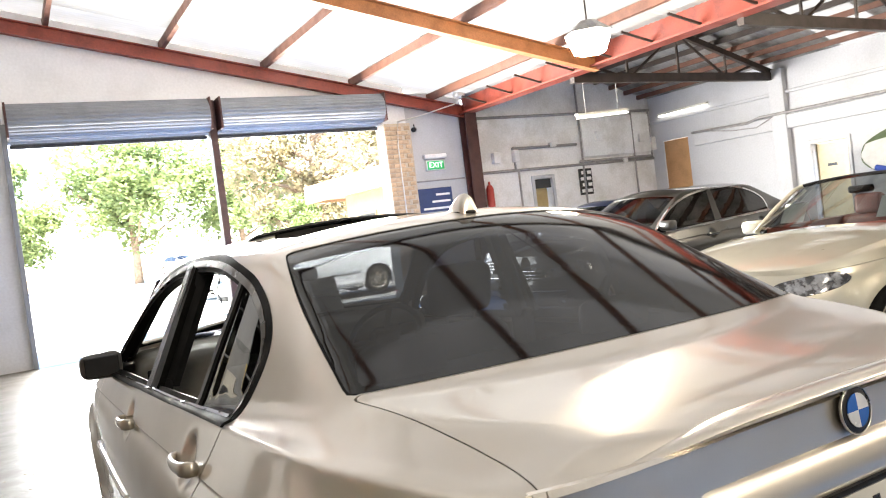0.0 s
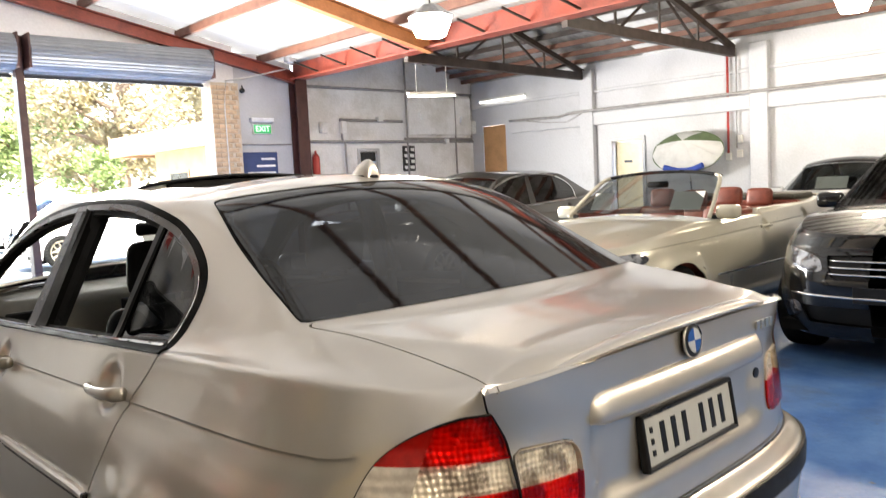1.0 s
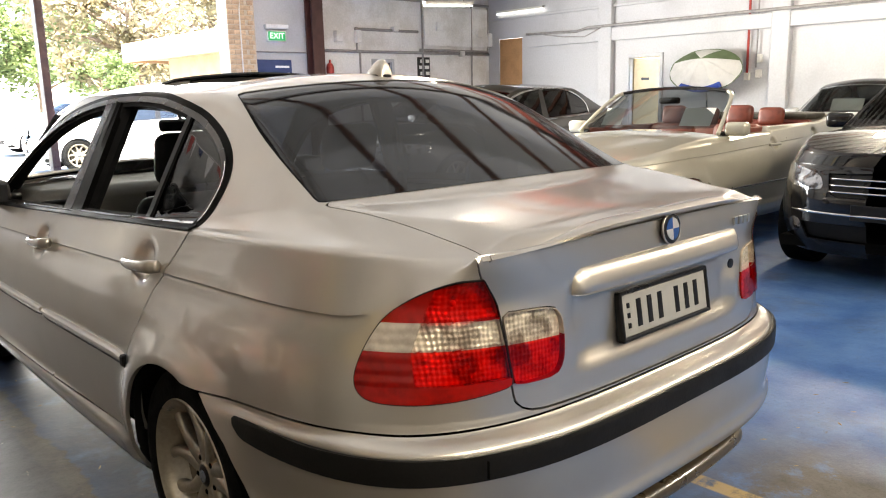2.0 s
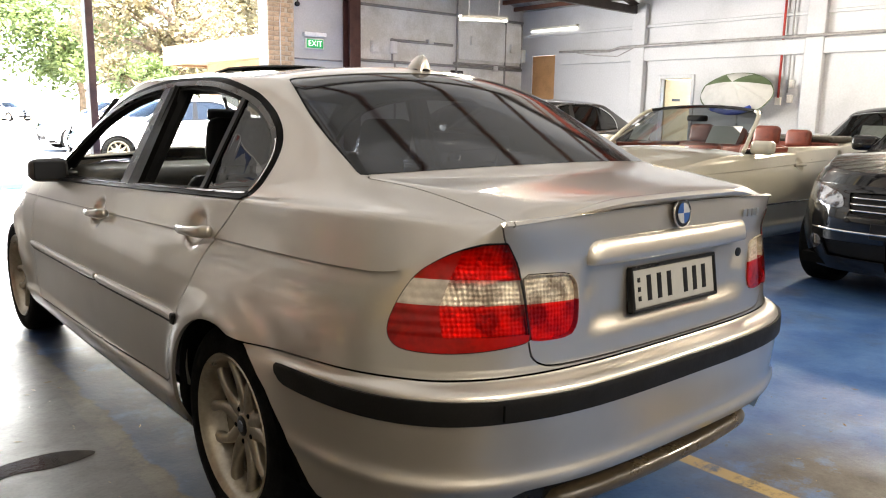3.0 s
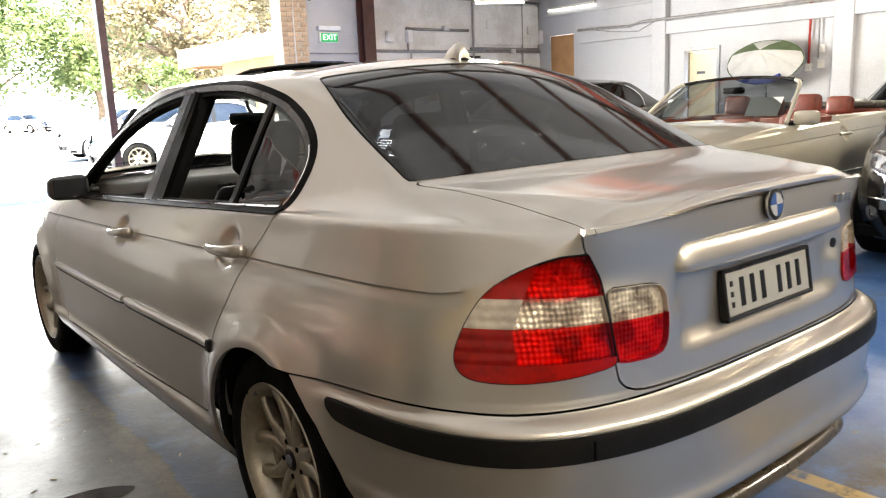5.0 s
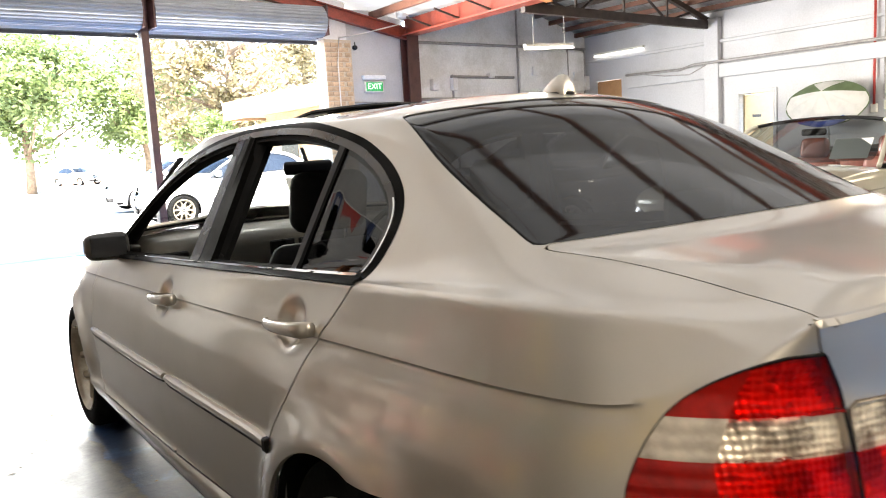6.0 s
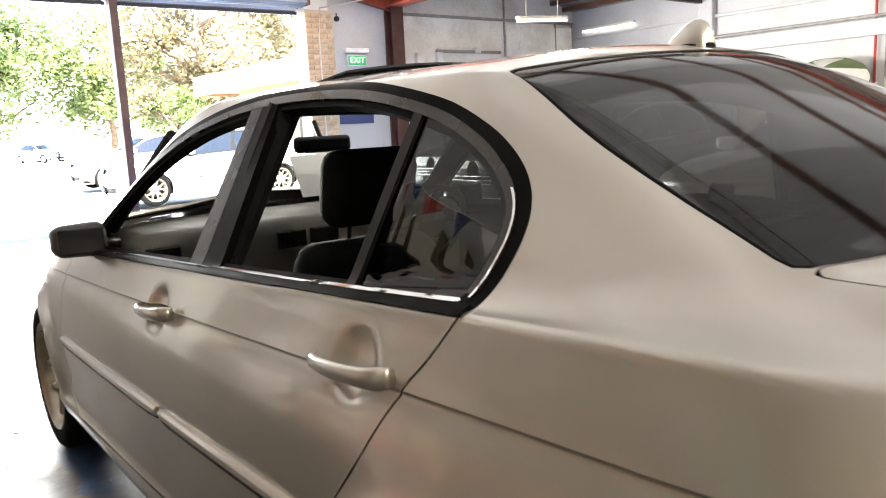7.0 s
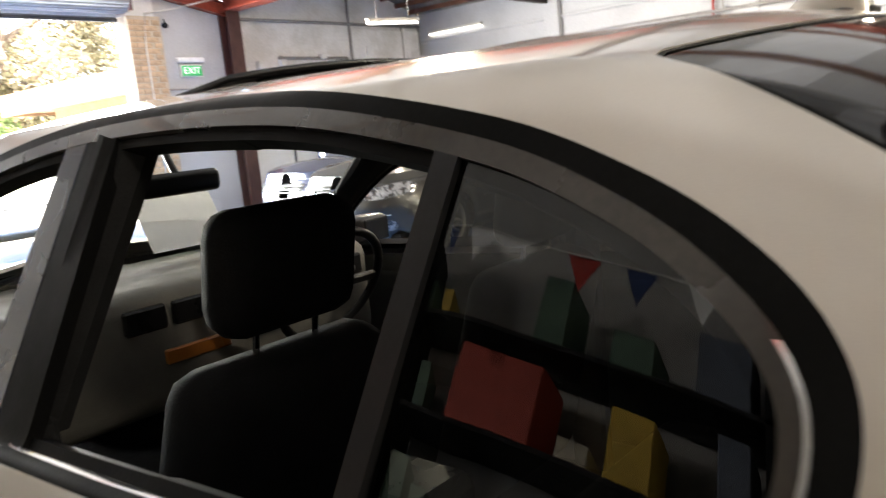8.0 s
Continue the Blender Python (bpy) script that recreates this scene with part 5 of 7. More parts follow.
        shell(nm, [cut(LOW, lamp_out, zone, flip(window), low_strip)], mt, tail, lift=0.004, depth=0.02, mirrored=s)
        shell("lens_cover", [cut(LOW, lamp_out, zone, window)], cover, tail, lift=0.004, depth=0.003, mirrored=s)
    shell("lens_base", [cut(LOW, lamp_out, lambda v: 0.772 - v[:, 2])], RED_LENS, tail, "plain red lens edge", lift=0.004, depth=0.02, mirrored=s)
    for a, b in ((0.772, 0.8428), (0.8432, 0.8998), (0.9002, 0.98)):
        shell("reflector_bowl", [cut(LOW, inset(lamp_out, 0.001), az([(0.40, a), (0.73, a), (0.73, b), (0.40, b)]))], REFLECTOR, tail, lift=-0.012, depth=0.0, mirrored=s)
    for z in (0.843, 0.900):
        shell("lens_rib", [cut(LOW, lamp_out, window, lambda v, q=z: 0.0022 - np.abs(v[:, 2] - q))], RED_LENS, tail, lift=0.003, depth=0.025, mirrored=s)
    shell("lamp_seal", [cut(LOW, inset(lamp_out, -0.0025), flip(inset(lamp_out, 0.0015)))], BLACK_RUBBER, tail, "thin black lamp seal", lift=0.003, depth=0.012, mirrored=s)
    bulb = float(REF_X[np.argmin(np.abs(ARC - 0.64))]), float(REF_Y[np.argmin(np.abs(ARC - 0.64))])
    for z, mt in ((0.872, AMBER_BULB), (0.935, WHITE_PLASTIC), (0.808, WHITE_PLASTIC)):
        part("bulb", lathe(bmesh.new(), [(0, 0.008), (0.005, 0.006), (0.007, 0), (0.005, -0.010), (0, -0.012)], 14), mt, tail, smooth=True, m=pose((1 if s else -1) * (bulb[0] - 0.010), bulb[1] + 0.012, z, 90, 0, 40 if s else -40))
    shell("lamp_housing", [cut(LOW, inset(lamp_out, -0.004))], DARK, tail, lift=-0.030, depth=0.0, mirrored=s)
    inner = empty("boot_lamp")
    inner.parent = sedan
    boot_win = inset(lamp_in, 0.002)
    shell("reversing_lens", [cut(LOW, lamp_in, lambda v: v[:, 2] - 0.842, flip(boot_win))], CLEAR_LENS, inner, lift=0.005, depth=0.02, mirrored=s)
    shell("reversing_cover", [cut(LOW, boot_win, lambda v: v[:, 2] - 0.842)], CLEAR_COVER, inner, lift=0.005, depth=0.003, mirrored=s)
    shell("fog_lens", [cut(LOW, lamp_in, lambda v: 0.842 - v[:, 2], flip(boot_win))], RED_LENS, inner, lift=0.005, depth=0.02, mirrored=s)
    shell("fog_cover", [cut(LOW, boot_win, lambda v: 0.842 - v[:, 2])], RED_COVER, inner, lift=0.005, depth=0.003, mirrored=s)
    shell("reflector_bowl", [cut(LOW, inset(lamp_in, 0.001))], REFLECTOR, inner, lift=-0.010, depth=0.0, mirrored=s)
    shell("lamp_gap", [cut(LOW, inset(lamp_in, -0.006), flip(lamp_in))], DARK, inner, lift=-0.006, depth=0.0, mirrored=s)
    # black rubbing strip round the rear bumper
    strip = az(np.vstack([curve_pts([(-0.2, 0.599), (0.25, 0.598), (0.5, 0.594), (0.75, 0.587), (1.0, 0.584), (1.12, 0.584), (1.17, 0.590), (1.205, 0.622), (1.185, 0.630)], 4), curve_pts([(1.15, 0.633), (1.0, 0.639), (0.75, 0.642), (0.5, 0.645), (0.25, 0.648), (-0.2, 0.649)], 4)]))
    shell("bumper_strip", [cut(LOW, strip)], BLACK_RUBBER, sedan, "black rubber bumper strip", lift=0.009, mirrored=s)
    # dark lining inside the skins
    shell("roof_lining", [cut(UPP, flip(inset(dlo, 0.028)), flip(pane_back, -0.02), flip(pane_front, -0.02), lambda v: np.minimum(v[:, 2] - 1.02, 3.3 - v[:, 1]), lambda v: v[:, 1] - 0.5)], LINER, sedan, "dark fabric roof lining", lift=-0.024, depth=0.0, mirrored=s)
    shell("door_lining", [cut(LOW, lambda v: np.minimum(v[:, 1] - 1.3, 3.2 - v[:, 1]), lambda v: v[:, 2] - 0.35), cut(UPP, lambda v: np.minimum(v[:, 1] - 1.0, 3.2 - v[:, 1]), lambda v: belt_z(v[:, 1]) - v[:, 2])], DASH, sedan, "grey door card", lift=-0.05, depth=0.0, mirrored=s)
    shell("arch_shield", [cut(LOW, lambda v: np.minimum(v[:, 1] - 0.30, 0.80 - v[:, 1]), lambda v: np.minimum(0.64 - v[:, 2], v[:, 2] - 0.22))], DARK, sedan, lift=-0.05, depth=0.0, mirrored=s)
    # Dark boxes added to block the lit floor seen through the arch gap
    bm = bmesh.new()
    for xo, za, zb in ((0.814, 0.195, 0.225), (0.838, 0.225, 0.262), (0.850, 0.262, 0.45)):
        box(bm, (0.5 if s else -xo, 1.340, za), (xo if s else -0.5, 1.350, zb))
    part("arch_gap_blocker", bm, DARK, sedan)
    for ay in (AXLE_R, AXLE_F):
        bm = bmesh.new()
        rows = []
        for x0, r0 in ((0.835 if ay < 2 else 0.785, 0.352), (0.75, 0.356), (0.52, 0.356), (0.515, 0.02)):
            rows.append([bm.verts.new(((1 if s else -1) * ((0.812 if z is None else 0.858 + 0.024 * z) if r0 == 0.352 and ay < 2 else x0), ay + r0 * c, (0.20 if c > 0 else 0.27) if z is None else WHEEL_Z + r0 * z)) for c, z in [(1, None)] + [(math.cos(math.pi * k / 20), math.sin(math.pi * k / 20)) for k in range(21)] + [(-1, None)]])
        for q, w in zip(rows, rows[1:]):
            for k in range(22):
                bm.faces.new((q[k], q[k + 1], w[k + 1], w[k]))
        part("arch_liner", bm, DARK, sedan, smooth=True)

lid_low = cut(LOW, lid_tail, flip(lamp_in, 0.002))
lid_up = cut(UPP, lid_top)
boot = shell("boot_lid", [lid_low, lid_up, ], PAINT, sedan)
shell("boot_lid_half", [lid_low, lid_up], PAINT, sedan, mirrored=True)
for s in (False, True):
    shell("bonnet_half", [cut(UPP, hood_top)], PAINT, sedan, mirrored=s)
    shell("rear_window_half", [cut(UPP, pane_back)], FILM_GLASS, sedan, "dark tinted rear window", lift=-0.003, depth=0.004, mirrored=s)
    shell("rear_window_band", [cut(UPP, pane_back, flip(inset(pane_back, 0.010)))], SEAL, sedan, "black ceramic band", lift=-0.0015, depth=0.0, mirrored=s)
    # Dark strip drawn for the roof header's shadow across the glass
    shell("window_header", [cut(UPP, inset(pane_back, 0.012), lambda v: 0.022 - np.abs(1.012 + 0.095 * (v[:, 0] / 0.5) ** 2 - v[:, 1]))], BLACK_TRIM, sedan, "dark band for the roof header's shadow in the rear window", lift=-0.010, depth=0.0, mirrored=s)
    shell("windscreen_half", [cut(UPP, pane_front)], CLEAR_GLASS, sedan, "clear windscreen", lift=-0.003, depth=0.004, mirrored=s)
    shell("roof_hatch_gap", [cut(UPP, roof_hatch)], DARK, sedan, lift=-0.03, depth=0.0, mirrored=s)


def skin_x(y, z):
    """The body's half width at a place on its side."""
    zc = crease_z(y)
    u = 1 + (y - 0.78) / (3.45 - 0.78)
    if z <= zc:
        return float(outline(np.array([u]), np.array([z]))[0][0])
    return float(outline(np.array([u]), np.array([zc]))[0][0]) - (z - zc) / 2.4


# glass panel of the sunroof, tilted up at its rear edge
bm = bmesh.new()
box(bm, (-0.38, -0.22, 0), (0.38, 0.22, 0.012), 0.005)
bmesh.ops.subdivide_edges(bm, edges=[e for e in bm.edges if abs(e.verts[0].co.x - e.verts[1].co.x) > 0.5], cuts=12)
for v in bm.verts:
    v.co.z -= 0.026 * (v.co.x / 0.38) ** 2
part("sunroof_panel", bm, BLACK_TRIM, sedan, "dark glass sunroof panel tilted open", angle=40, m=pose(0, 2.15, 1.424, -6.0, 0, 0))
part("sunroof_seal", box_bm((-0.30, 1.955, 1.375), (0.30, 1.975, 1.442), 0.004), BLACK_RUBBER, sedan)

# aerial fin on the roof
bm = bmesh.new()
prof = [(1.086, 0.0), (1.088, 0.020), (1.091, 0.038), (1.097, 0.050), (1.108, 0.056), (1.124, 0.056), (1.146, 0.047), (1.168, 0.032), (1.188, 0.014), (1.198, 0.0)]
rows = []
for yy, h in prof:
    half = 0.029 * (1 - ((yy - 1.125) / 0.10) ** 2 * 0.75)
    rows.append([bm.verts.new((half * math.cos(a) * (1 - 0.25 * math.sin(a)), yy, 1.395 - 0.01 + (h + 0.012) * math.sin(a) ** 0.6)) for a in [math.pi * k / 12 for k in range(13)]])
for a, b in zip(rows, rows[1:]):
    for k in range(12):
        bm.faces.new((a[k], a[k + 1], b[k + 1], b[k]))
bm.faces.new(rows[0])
bm.faces.new(rows[-1][::-1])
bmesh.ops.remove_doubles(bm, verts=bm.verts, dist=0.0005)
fin = part("aerial_fin", bm, PAINT, sedan, "silver shark-fin aerial", smooth=True, m=pose(0, 0.03, 0.018))
part("aerial_base", lathe(bmesh.new(), [(0, 0), (0.034, 0), (0.034, 0.008), (0.031, 0.011), (0, 0.011)], 24, Matrix.Diagonal((0.98, 1.85, 1, 1))), BLACK_RUBBER, fin, m=pose(0, 1.14, 1.393, 0.6, 0, 0))

# lip along the boot's rear edge
lip_x = np.linspace(-0.572, 0.572, 61)
sec = [(0.010, -0.016), (-0.010, -0.010), (-0.024, -0.001), (-0.027, 0.005), (-0.022, 0.011), (-0.006, 0.014), (0.016, 0.011), (0.045, 0.001), (0.03, -0.006)]
bm = bmesh.new()
rings = []
for x in lip_x:
    ua = np.interp(abs(x), REF_X[U <= 1], U[U <= 1])
    py = outline(np.array([ua]), np.array([1.055]))[1]
    fade = 1 - 0.94 * ramp(np.array(abs(x)), 0.22, 0.590)
    zz = float(smin(edge_z(np.array([ua])), deck(np.array([abs(x)]), py), 0.042)[0]) + 0.018 * float(fade)
    rings.append([bm.verts.new((x, float(py[0]) + dy * float(fade) + 0.014 * (1 - float(fade)), zz + dz * float(fade) - 0.015 * (1 - float(fade)))) for dy, dz in sec])
for a, b in zip(rings, rings[1:]):
    for k in range(len(sec)):
        bm.faces.new((a[k], a[(k + 1) % len(sec)], b[(k + 1) % len(sec)], b[k]))
part("boot_lip", bm, PAINT, sedan, "slim painted boot lip spoiler", angle=50)

# recess and grip over the number plate
bm = bmesh.new()
grip_sec = ((0.050, 0.980), (0.042, 0.979), (0.033, 0.972), (0.025, 0.957), (0.020, 0.938), (0.019, 0.925), (0.022, 0.918), (0.031, 0.915), (0.060, 0.915))
rings = []
for x in np.concatenate([[-0.362, -0.360, -0.355, -0.346, -0.335], np.linspace(-0.32, 0.32, 21), [0.335, 0.346, 0.355, 0.360, 0.362]]):
    q = abs(x) / 0.362
    e = math.sqrt(max(0.0, 1 - (max(0.0, q - 0.90) / 0.10) ** 2))
    rings.append([bm.verts.new((x, 0.052 + (dy - 0.052) * (0.25 + 0.75 * e) + 0.014 * q ** 3, 0.925 + (dz - 0.925) * (0.45 + 0.55 * e))) for dy, dz in grip_sec])
for a, b in zip(rings, rings[1:]):
    for k in range(len(grip_sec) - 1):
        bm.faces.new((a[k], a[k + 1], b[k + 1], b[k]))
bm.faces.new(rings[0])
bm.faces.new(rings[-1][::-1])
part("boot_grip", bm, PAINT, sedan, "painted boot handle bar", smooth=True)

# number plate in a black holder, its characters kept as plain bars
plate = part("number_plate", box_bm((-0.186, -0.004, -0.050), (0.186, 0.0, 0.050), 0.002), PLATE_FACE, sedan, "white number plate with dark bars", m=pose(0.002, 0.046, 0.833, -9, 0, 0))
bm = bmesh.new()
for lo, hi in (((-0.196, -0.009, -0.060), (0.196, 0.012, -0.050)), ((-0.196, -0.009, 0.050), (0.196, 0.012, 0.060)), ((-0.196, -0.009, -0.060), (-0.186, 0.012, 0.060)), ((0.186, -0.009, -0.060), (0.196, 0.012, 0.060))):
    box(bm, lo, hi, 0.003)
part("plate_holder", bm, BLACK_TRIM, plate, "black plate holder")
for x in (-0.120, -0.075, -0.030, 0.045, 0.090, 0.135):
    part("plate_bar", box_bm((x - 0.009, -0.0055, -0.033), (x + 0.009, -0.004, 0.033)), BLACK_TRIM, plate)
for z in (0.024, 0.0, -0.024):
    part("plate_mark", box_bm((-0.168, -0.006, z - 0.006), (-0.158, -0.004, z + 0.006)), BLACK_TRIM, plate)

# round badge, left plain in its colours
badge = part("round_badge", lathe(bmesh.new(), [(0, 0), (0.040, 0), (0.041, 0.004), (0.037, 0.007), (0.029, 0.007), (0, 0.009)], 36, Matrix.Diagonal((0.93, 0.93, 1, 1))), BLACK_TRIM, sedan, "round black, blue and white badge", smooth=True, m=pose(0.0, 0.040, 1.019, 84, 0, 0))
part("badge_rim", lathe(bmesh.new(), [(0.041, 0.002), (0.0415, 0.006), (0.0405, 0.0075), (0.0395, 0.006)], 36, closed=True), SATIN_METAL, badge, smooth=True, m=Matrix.Diagonal((0.93, 0.93, 1, 1)))
BADGE_WHITE = material("badge_white", (0.34, 0.35, 0.37), 0.25, vary=0.08, bump=0.0)
for k in range(4):
    bm = bmesh.new()
    pts = [(0, 0)] + [(0.027 * math.cos(a), 0.027 * math.sin(a)) for a in [math.pi / 2 * (k + j / 8) for j in range(9)]]
    prism(bm, pts, 0.0016, m=pose(0, 0, 0.008))
    part("badge_quarter", bm, BADGE_WHITE if k % 2 == 0 else BLUE_ENAMEL, badge)
for k in range(4):
    part("model_badge_bar", box_bm((0.33 + 0.025 * k, -0.004, 0.983), (0.348 + 0.025 * k - 0.006 * (k == 3), 0.0, 1.006), 0.001), SATIN_METAL, sedan, m=pose(0, 0.046, 0))
part("boot_lock", lathe(bmesh.new(), [(0, 0), (0.013, 0), (0.013, 0.004), (0, 0.005)], 20), BLACK_TRIM, sedan, m=pose(0.293, 0.032, 0.886, 90, 0, 0))

# lower rear lip and exhaust
bm = bmesh.new()
pts = curve_pts([(-0.43, 0.085, 0.326), (-0.38, 0.050, 0.336), (-0.2, 0.026, 0.340), (0, 0.022, 0.340), (0.2, 0.026, 0.340), (0.40, 0.045, 0.340), (0.46, 0.07, 0.345)], 8)
LIP = [(0.016 + 0.034 * math.copysign(abs(math.cos(a)) ** 0.8, math.cos(a)), 0.024 * math.sin(a)) for a in [math.tau * k / 16 for k in range(16)]]
swell = lambda q: 0.45 + 0.55 * min(1.0, math.sin(math.pi * q) * 4)
rings = [[bm.verts.new((p[0], p[1] + dy * swell(i / (len(pts) - 1)), p[2] + dz * swell(i / (len(pts) - 1)))) for dy, dz in LIP] for i, p in enumerate(pts)]
for a, b in zip(rings, rings[1:]):
    for k in range(16):
        bm.faces.new((a[k], a[(k + 1) % 16], b[(k + 1) % 16], b[k]))
bm.faces.new(rings[0])
bm.faces.new(rings[-1][::-1])
part("diffuser_lip", bm, material("worn_bronze_plastic", (0.052, 0.039, 0.024), 0.32, vary=0.3, scale=14, coat=0.3), sedan, "scuffed dark lower lip", smooth=True)
part("underfloor", box_bm((-0.62, 0.50, 0.20), (0.62, 4.3, 0.24)), DARK, sedan)
for x in (-0.52, -0.44):
    part("exhaust_pipe", tube(bmesh.new(), [(x, 0.20, 0.262), (x, 0.5, 0.262)], 0.028, 16), material("sooty_steel", (0.04, 0.03, 0.022), 0.45, 0.8, vary=0.3), sedan)


# wheels
def wheel(name, m, label):
    w = empty(name)
    w.parent = sedan
    w.matrix_basis = m
    tagged(w, label=label)
    tyre = [(0.222, -0.100), (0.235, -0.112), (0.268, -0.116), (0.296, -0.112), (0.312, -0.096), (0.317, -0.07), (0.317, 0.07), (0.312, 0.096), (0.296, 0.112), (0.268, 0.116), (0.235, 0.112), (0.222, 0.100)]
    bm = lathe(bmesh.new(), tyre, 64, closed=True)
    part("tyre", bm, TYRE, w, smooth=True)
    rim = [(0.222, 0.108), (0.229, 0.114), (0.233, 0.108), (0.227, 0.101), (0.219, 0.099), (0.213, 0.090), (0.206, 0.062), (0.196, 0.040), (0.190, 0.036), (0.198, 0.060), (0.205, 0.09), (0.214, 0.104)]
    part("rim", lathe(bmesh.new(), rim, 72, closed=True), ALLOY, w, angle=40)
    # Barrel alloy darkened in colour for the shade behind the spokes
    part("barrel", lathe(bmesh.new(), [(0.197, 0.040), (0.192, -0.1), (0.182, -0.1), (0.188, 0.036)], 48, closed=True), material("darkened_barrel", (0.20, 0.165, 0.12), 0.45, 0.5, vary=0.25), w, smooth=True)
    part("brake_disc", lathe(bmesh.new(), [(0, -0.02), (0.145, -0.02), (0.145, 0.0), (0, 0.0)], 40), material("brake_steel", (0.12, 0.11, 0.09), 0.5, 0.9, vary=0.2), w)
    part("wheel_back", lathe(bmesh.new(), [(0, -0.03), (0.20, -0.03), (0.20, -0.04), (0, -0.04)], 32), DARK, w)
    part("hub", lathe(bmesh.new(), [(0, 0.056), (0.034, 0.056), (0.039, 0.052), (0.064, 0.050), (0.078, 0.040), (0.080, 0.01), (0, 0.01)], 40), ALLOY, w, m=pose(0, 0, 0.016), angle=35)
    part("hub_cap", lathe(bmesh.new(), [(0, 0.062), (0.024, 0.060), (0.032, 0.057), (0.033, 0.05), (0, 0.05)], 30), BLACK_TRIM, w, "black cap with a plain roundel", m=pose(0, 0, 0.016), smooth=True)
    part("hub_roundel", lathe(bmesh.new(), [(0, 0.0645), (0.017, 0.0635), (0.018, 0.060), (0, 0.060)], 24), material("grey_blue_roundel", (0.16, 0.19, 0.24), 0.3, vary=0.3, scale=60), w, m=pose(0, 0, 0.016))
    for k in range(5):
        a = k * 72 + 36
        part("wheel_bolt", lathe(bmesh.new(), [(0, 0.006), (0.006, 0.006), (0.0085, 0.004), (0.009, -0.004), (0, -0.004)], 10), DARK, w, m=pose(0.052 * math.cos(radians(a)), 0.052 * math.sin(radians(a)), 0.064))
    # five forked arms: two rounded limbs merged at the hub and spread apart towards the rim
    run = curve_pts([(0.030, 0.011, 0.054), (0.066, 0.017, 0.056), (0.100, 0.022, 0.059), (0.132, 0.033, 0.062), (0.162, 0.051, 0.065), (0.184, 0.069, 0.067), (0.197, 0.083, 0.067)], 5)
    half_w = np.interp(run[:, 0], (0.03, 0.066, 0.10, 0.132, 0.162, 0.20), (0.024, 0.024, 0.0215, 0.0165, 0.0145, 0.0195))
    for k in range(5):
        bm = bmesh.new()
        for sgn in (-1, 1):
            rings = []
            for i, (r, c, z) in enumerate(run):
                d = run[min(i + 1, len(run) - 1)] - run[max(i - 1, 0)]
                along = Vector((d[0], sgn * d[1], 0)).normalized()
                across = Vector((-along.y, along.x, 0))
                ring = []
                for j in range(14):
                    a = math.tau * j / 14
                    u, h = math.cos(a), math.sin(a)
                    ring.append(bm.verts.new(Vector((r, sgn * c, z)) + across * (half_w[i] * math.copysign(abs(u) ** 0.8, u)) + Vector((0, 0, (0.014 if h > 0 else 0.026) * math.copysign(abs(h) ** 0.8, h)))))
                rings.append(ring)
            for p, q in zip(rings, rings[1:]):
                for j in range(14):
                    bm.faces.new((p[j], q[j], q[(j + 1) % 14], p[(j + 1) % 14]))
            bm.faces.new(rings[0])
            bm.faces.new(rings[-1][::-1])
        bmesh.ops.recalc_face_normals(bm, faces=bm.faces)
        part("spoke", bm, ALLOY, w, m=pose(0, 0, 0, 0, 0, k * 72), smooth=True)
    return w


for y in (AXLE_R, AXLE_F):
    for sgn in (-1, 1):
        wheel("wheel", pose(sgn * 0.735, y, WHEEL_Z, 0, 90 * sgn, 0) @ pose(0, 0, 0, 0, 0, 4 * sgn), "silver split-spoke alloy wheel with black tyre")

# door handles in their dished pockets
def door_handle(y, z, sgn):
    x0 = skin_x(y, z) * sgn
    h = empty("door_handle", label="silver grip door handle")
    h.parent = sedan
    bm = bmesh.new()
    cs = curve_pts([(0.125, -0.004, -0.006), (0.10, 0.016, -0.004), (0.03, 0.028, 0.0), (-0.05, 0.030, 0.006), (-0.105, 0.025, 0.011), (-0.130, 0.004, 0.013)], 5)
    wd = np.interp(np.linspace(0, 1, len(cs)), [0, 0.15, 0.5, 0.85, 1], [0.010, 0.013, 0.016, 0.020, 0.017])
    rings = [[bm.verts.new((sgn * (p[1] + math.cos(a) * 0.010), y + p[0], z + p[2] + math.sin(a) * w)) for a in [math.tau * k / 12 for k in range(12)]] for p, w in zip(cs, wd)]
    for a, b in zip(rings, rings[1:]):
        for k in range(12):
            bm.faces.new((a[k], a[(k + 1) % 12], b[(k + 1) % 12], b[k]))
    bm.faces.new(rings[0])
    bm.faces.new(rings[-1][::-1])
    part("grip", bm, PAINT, h, smooth=True, m=pose(x0, 0, 0))


for sgn in (-1, 1):
    door_handle(1.275, 0.884, sgn)
    door_handle(2.212, 0.838, sgn)

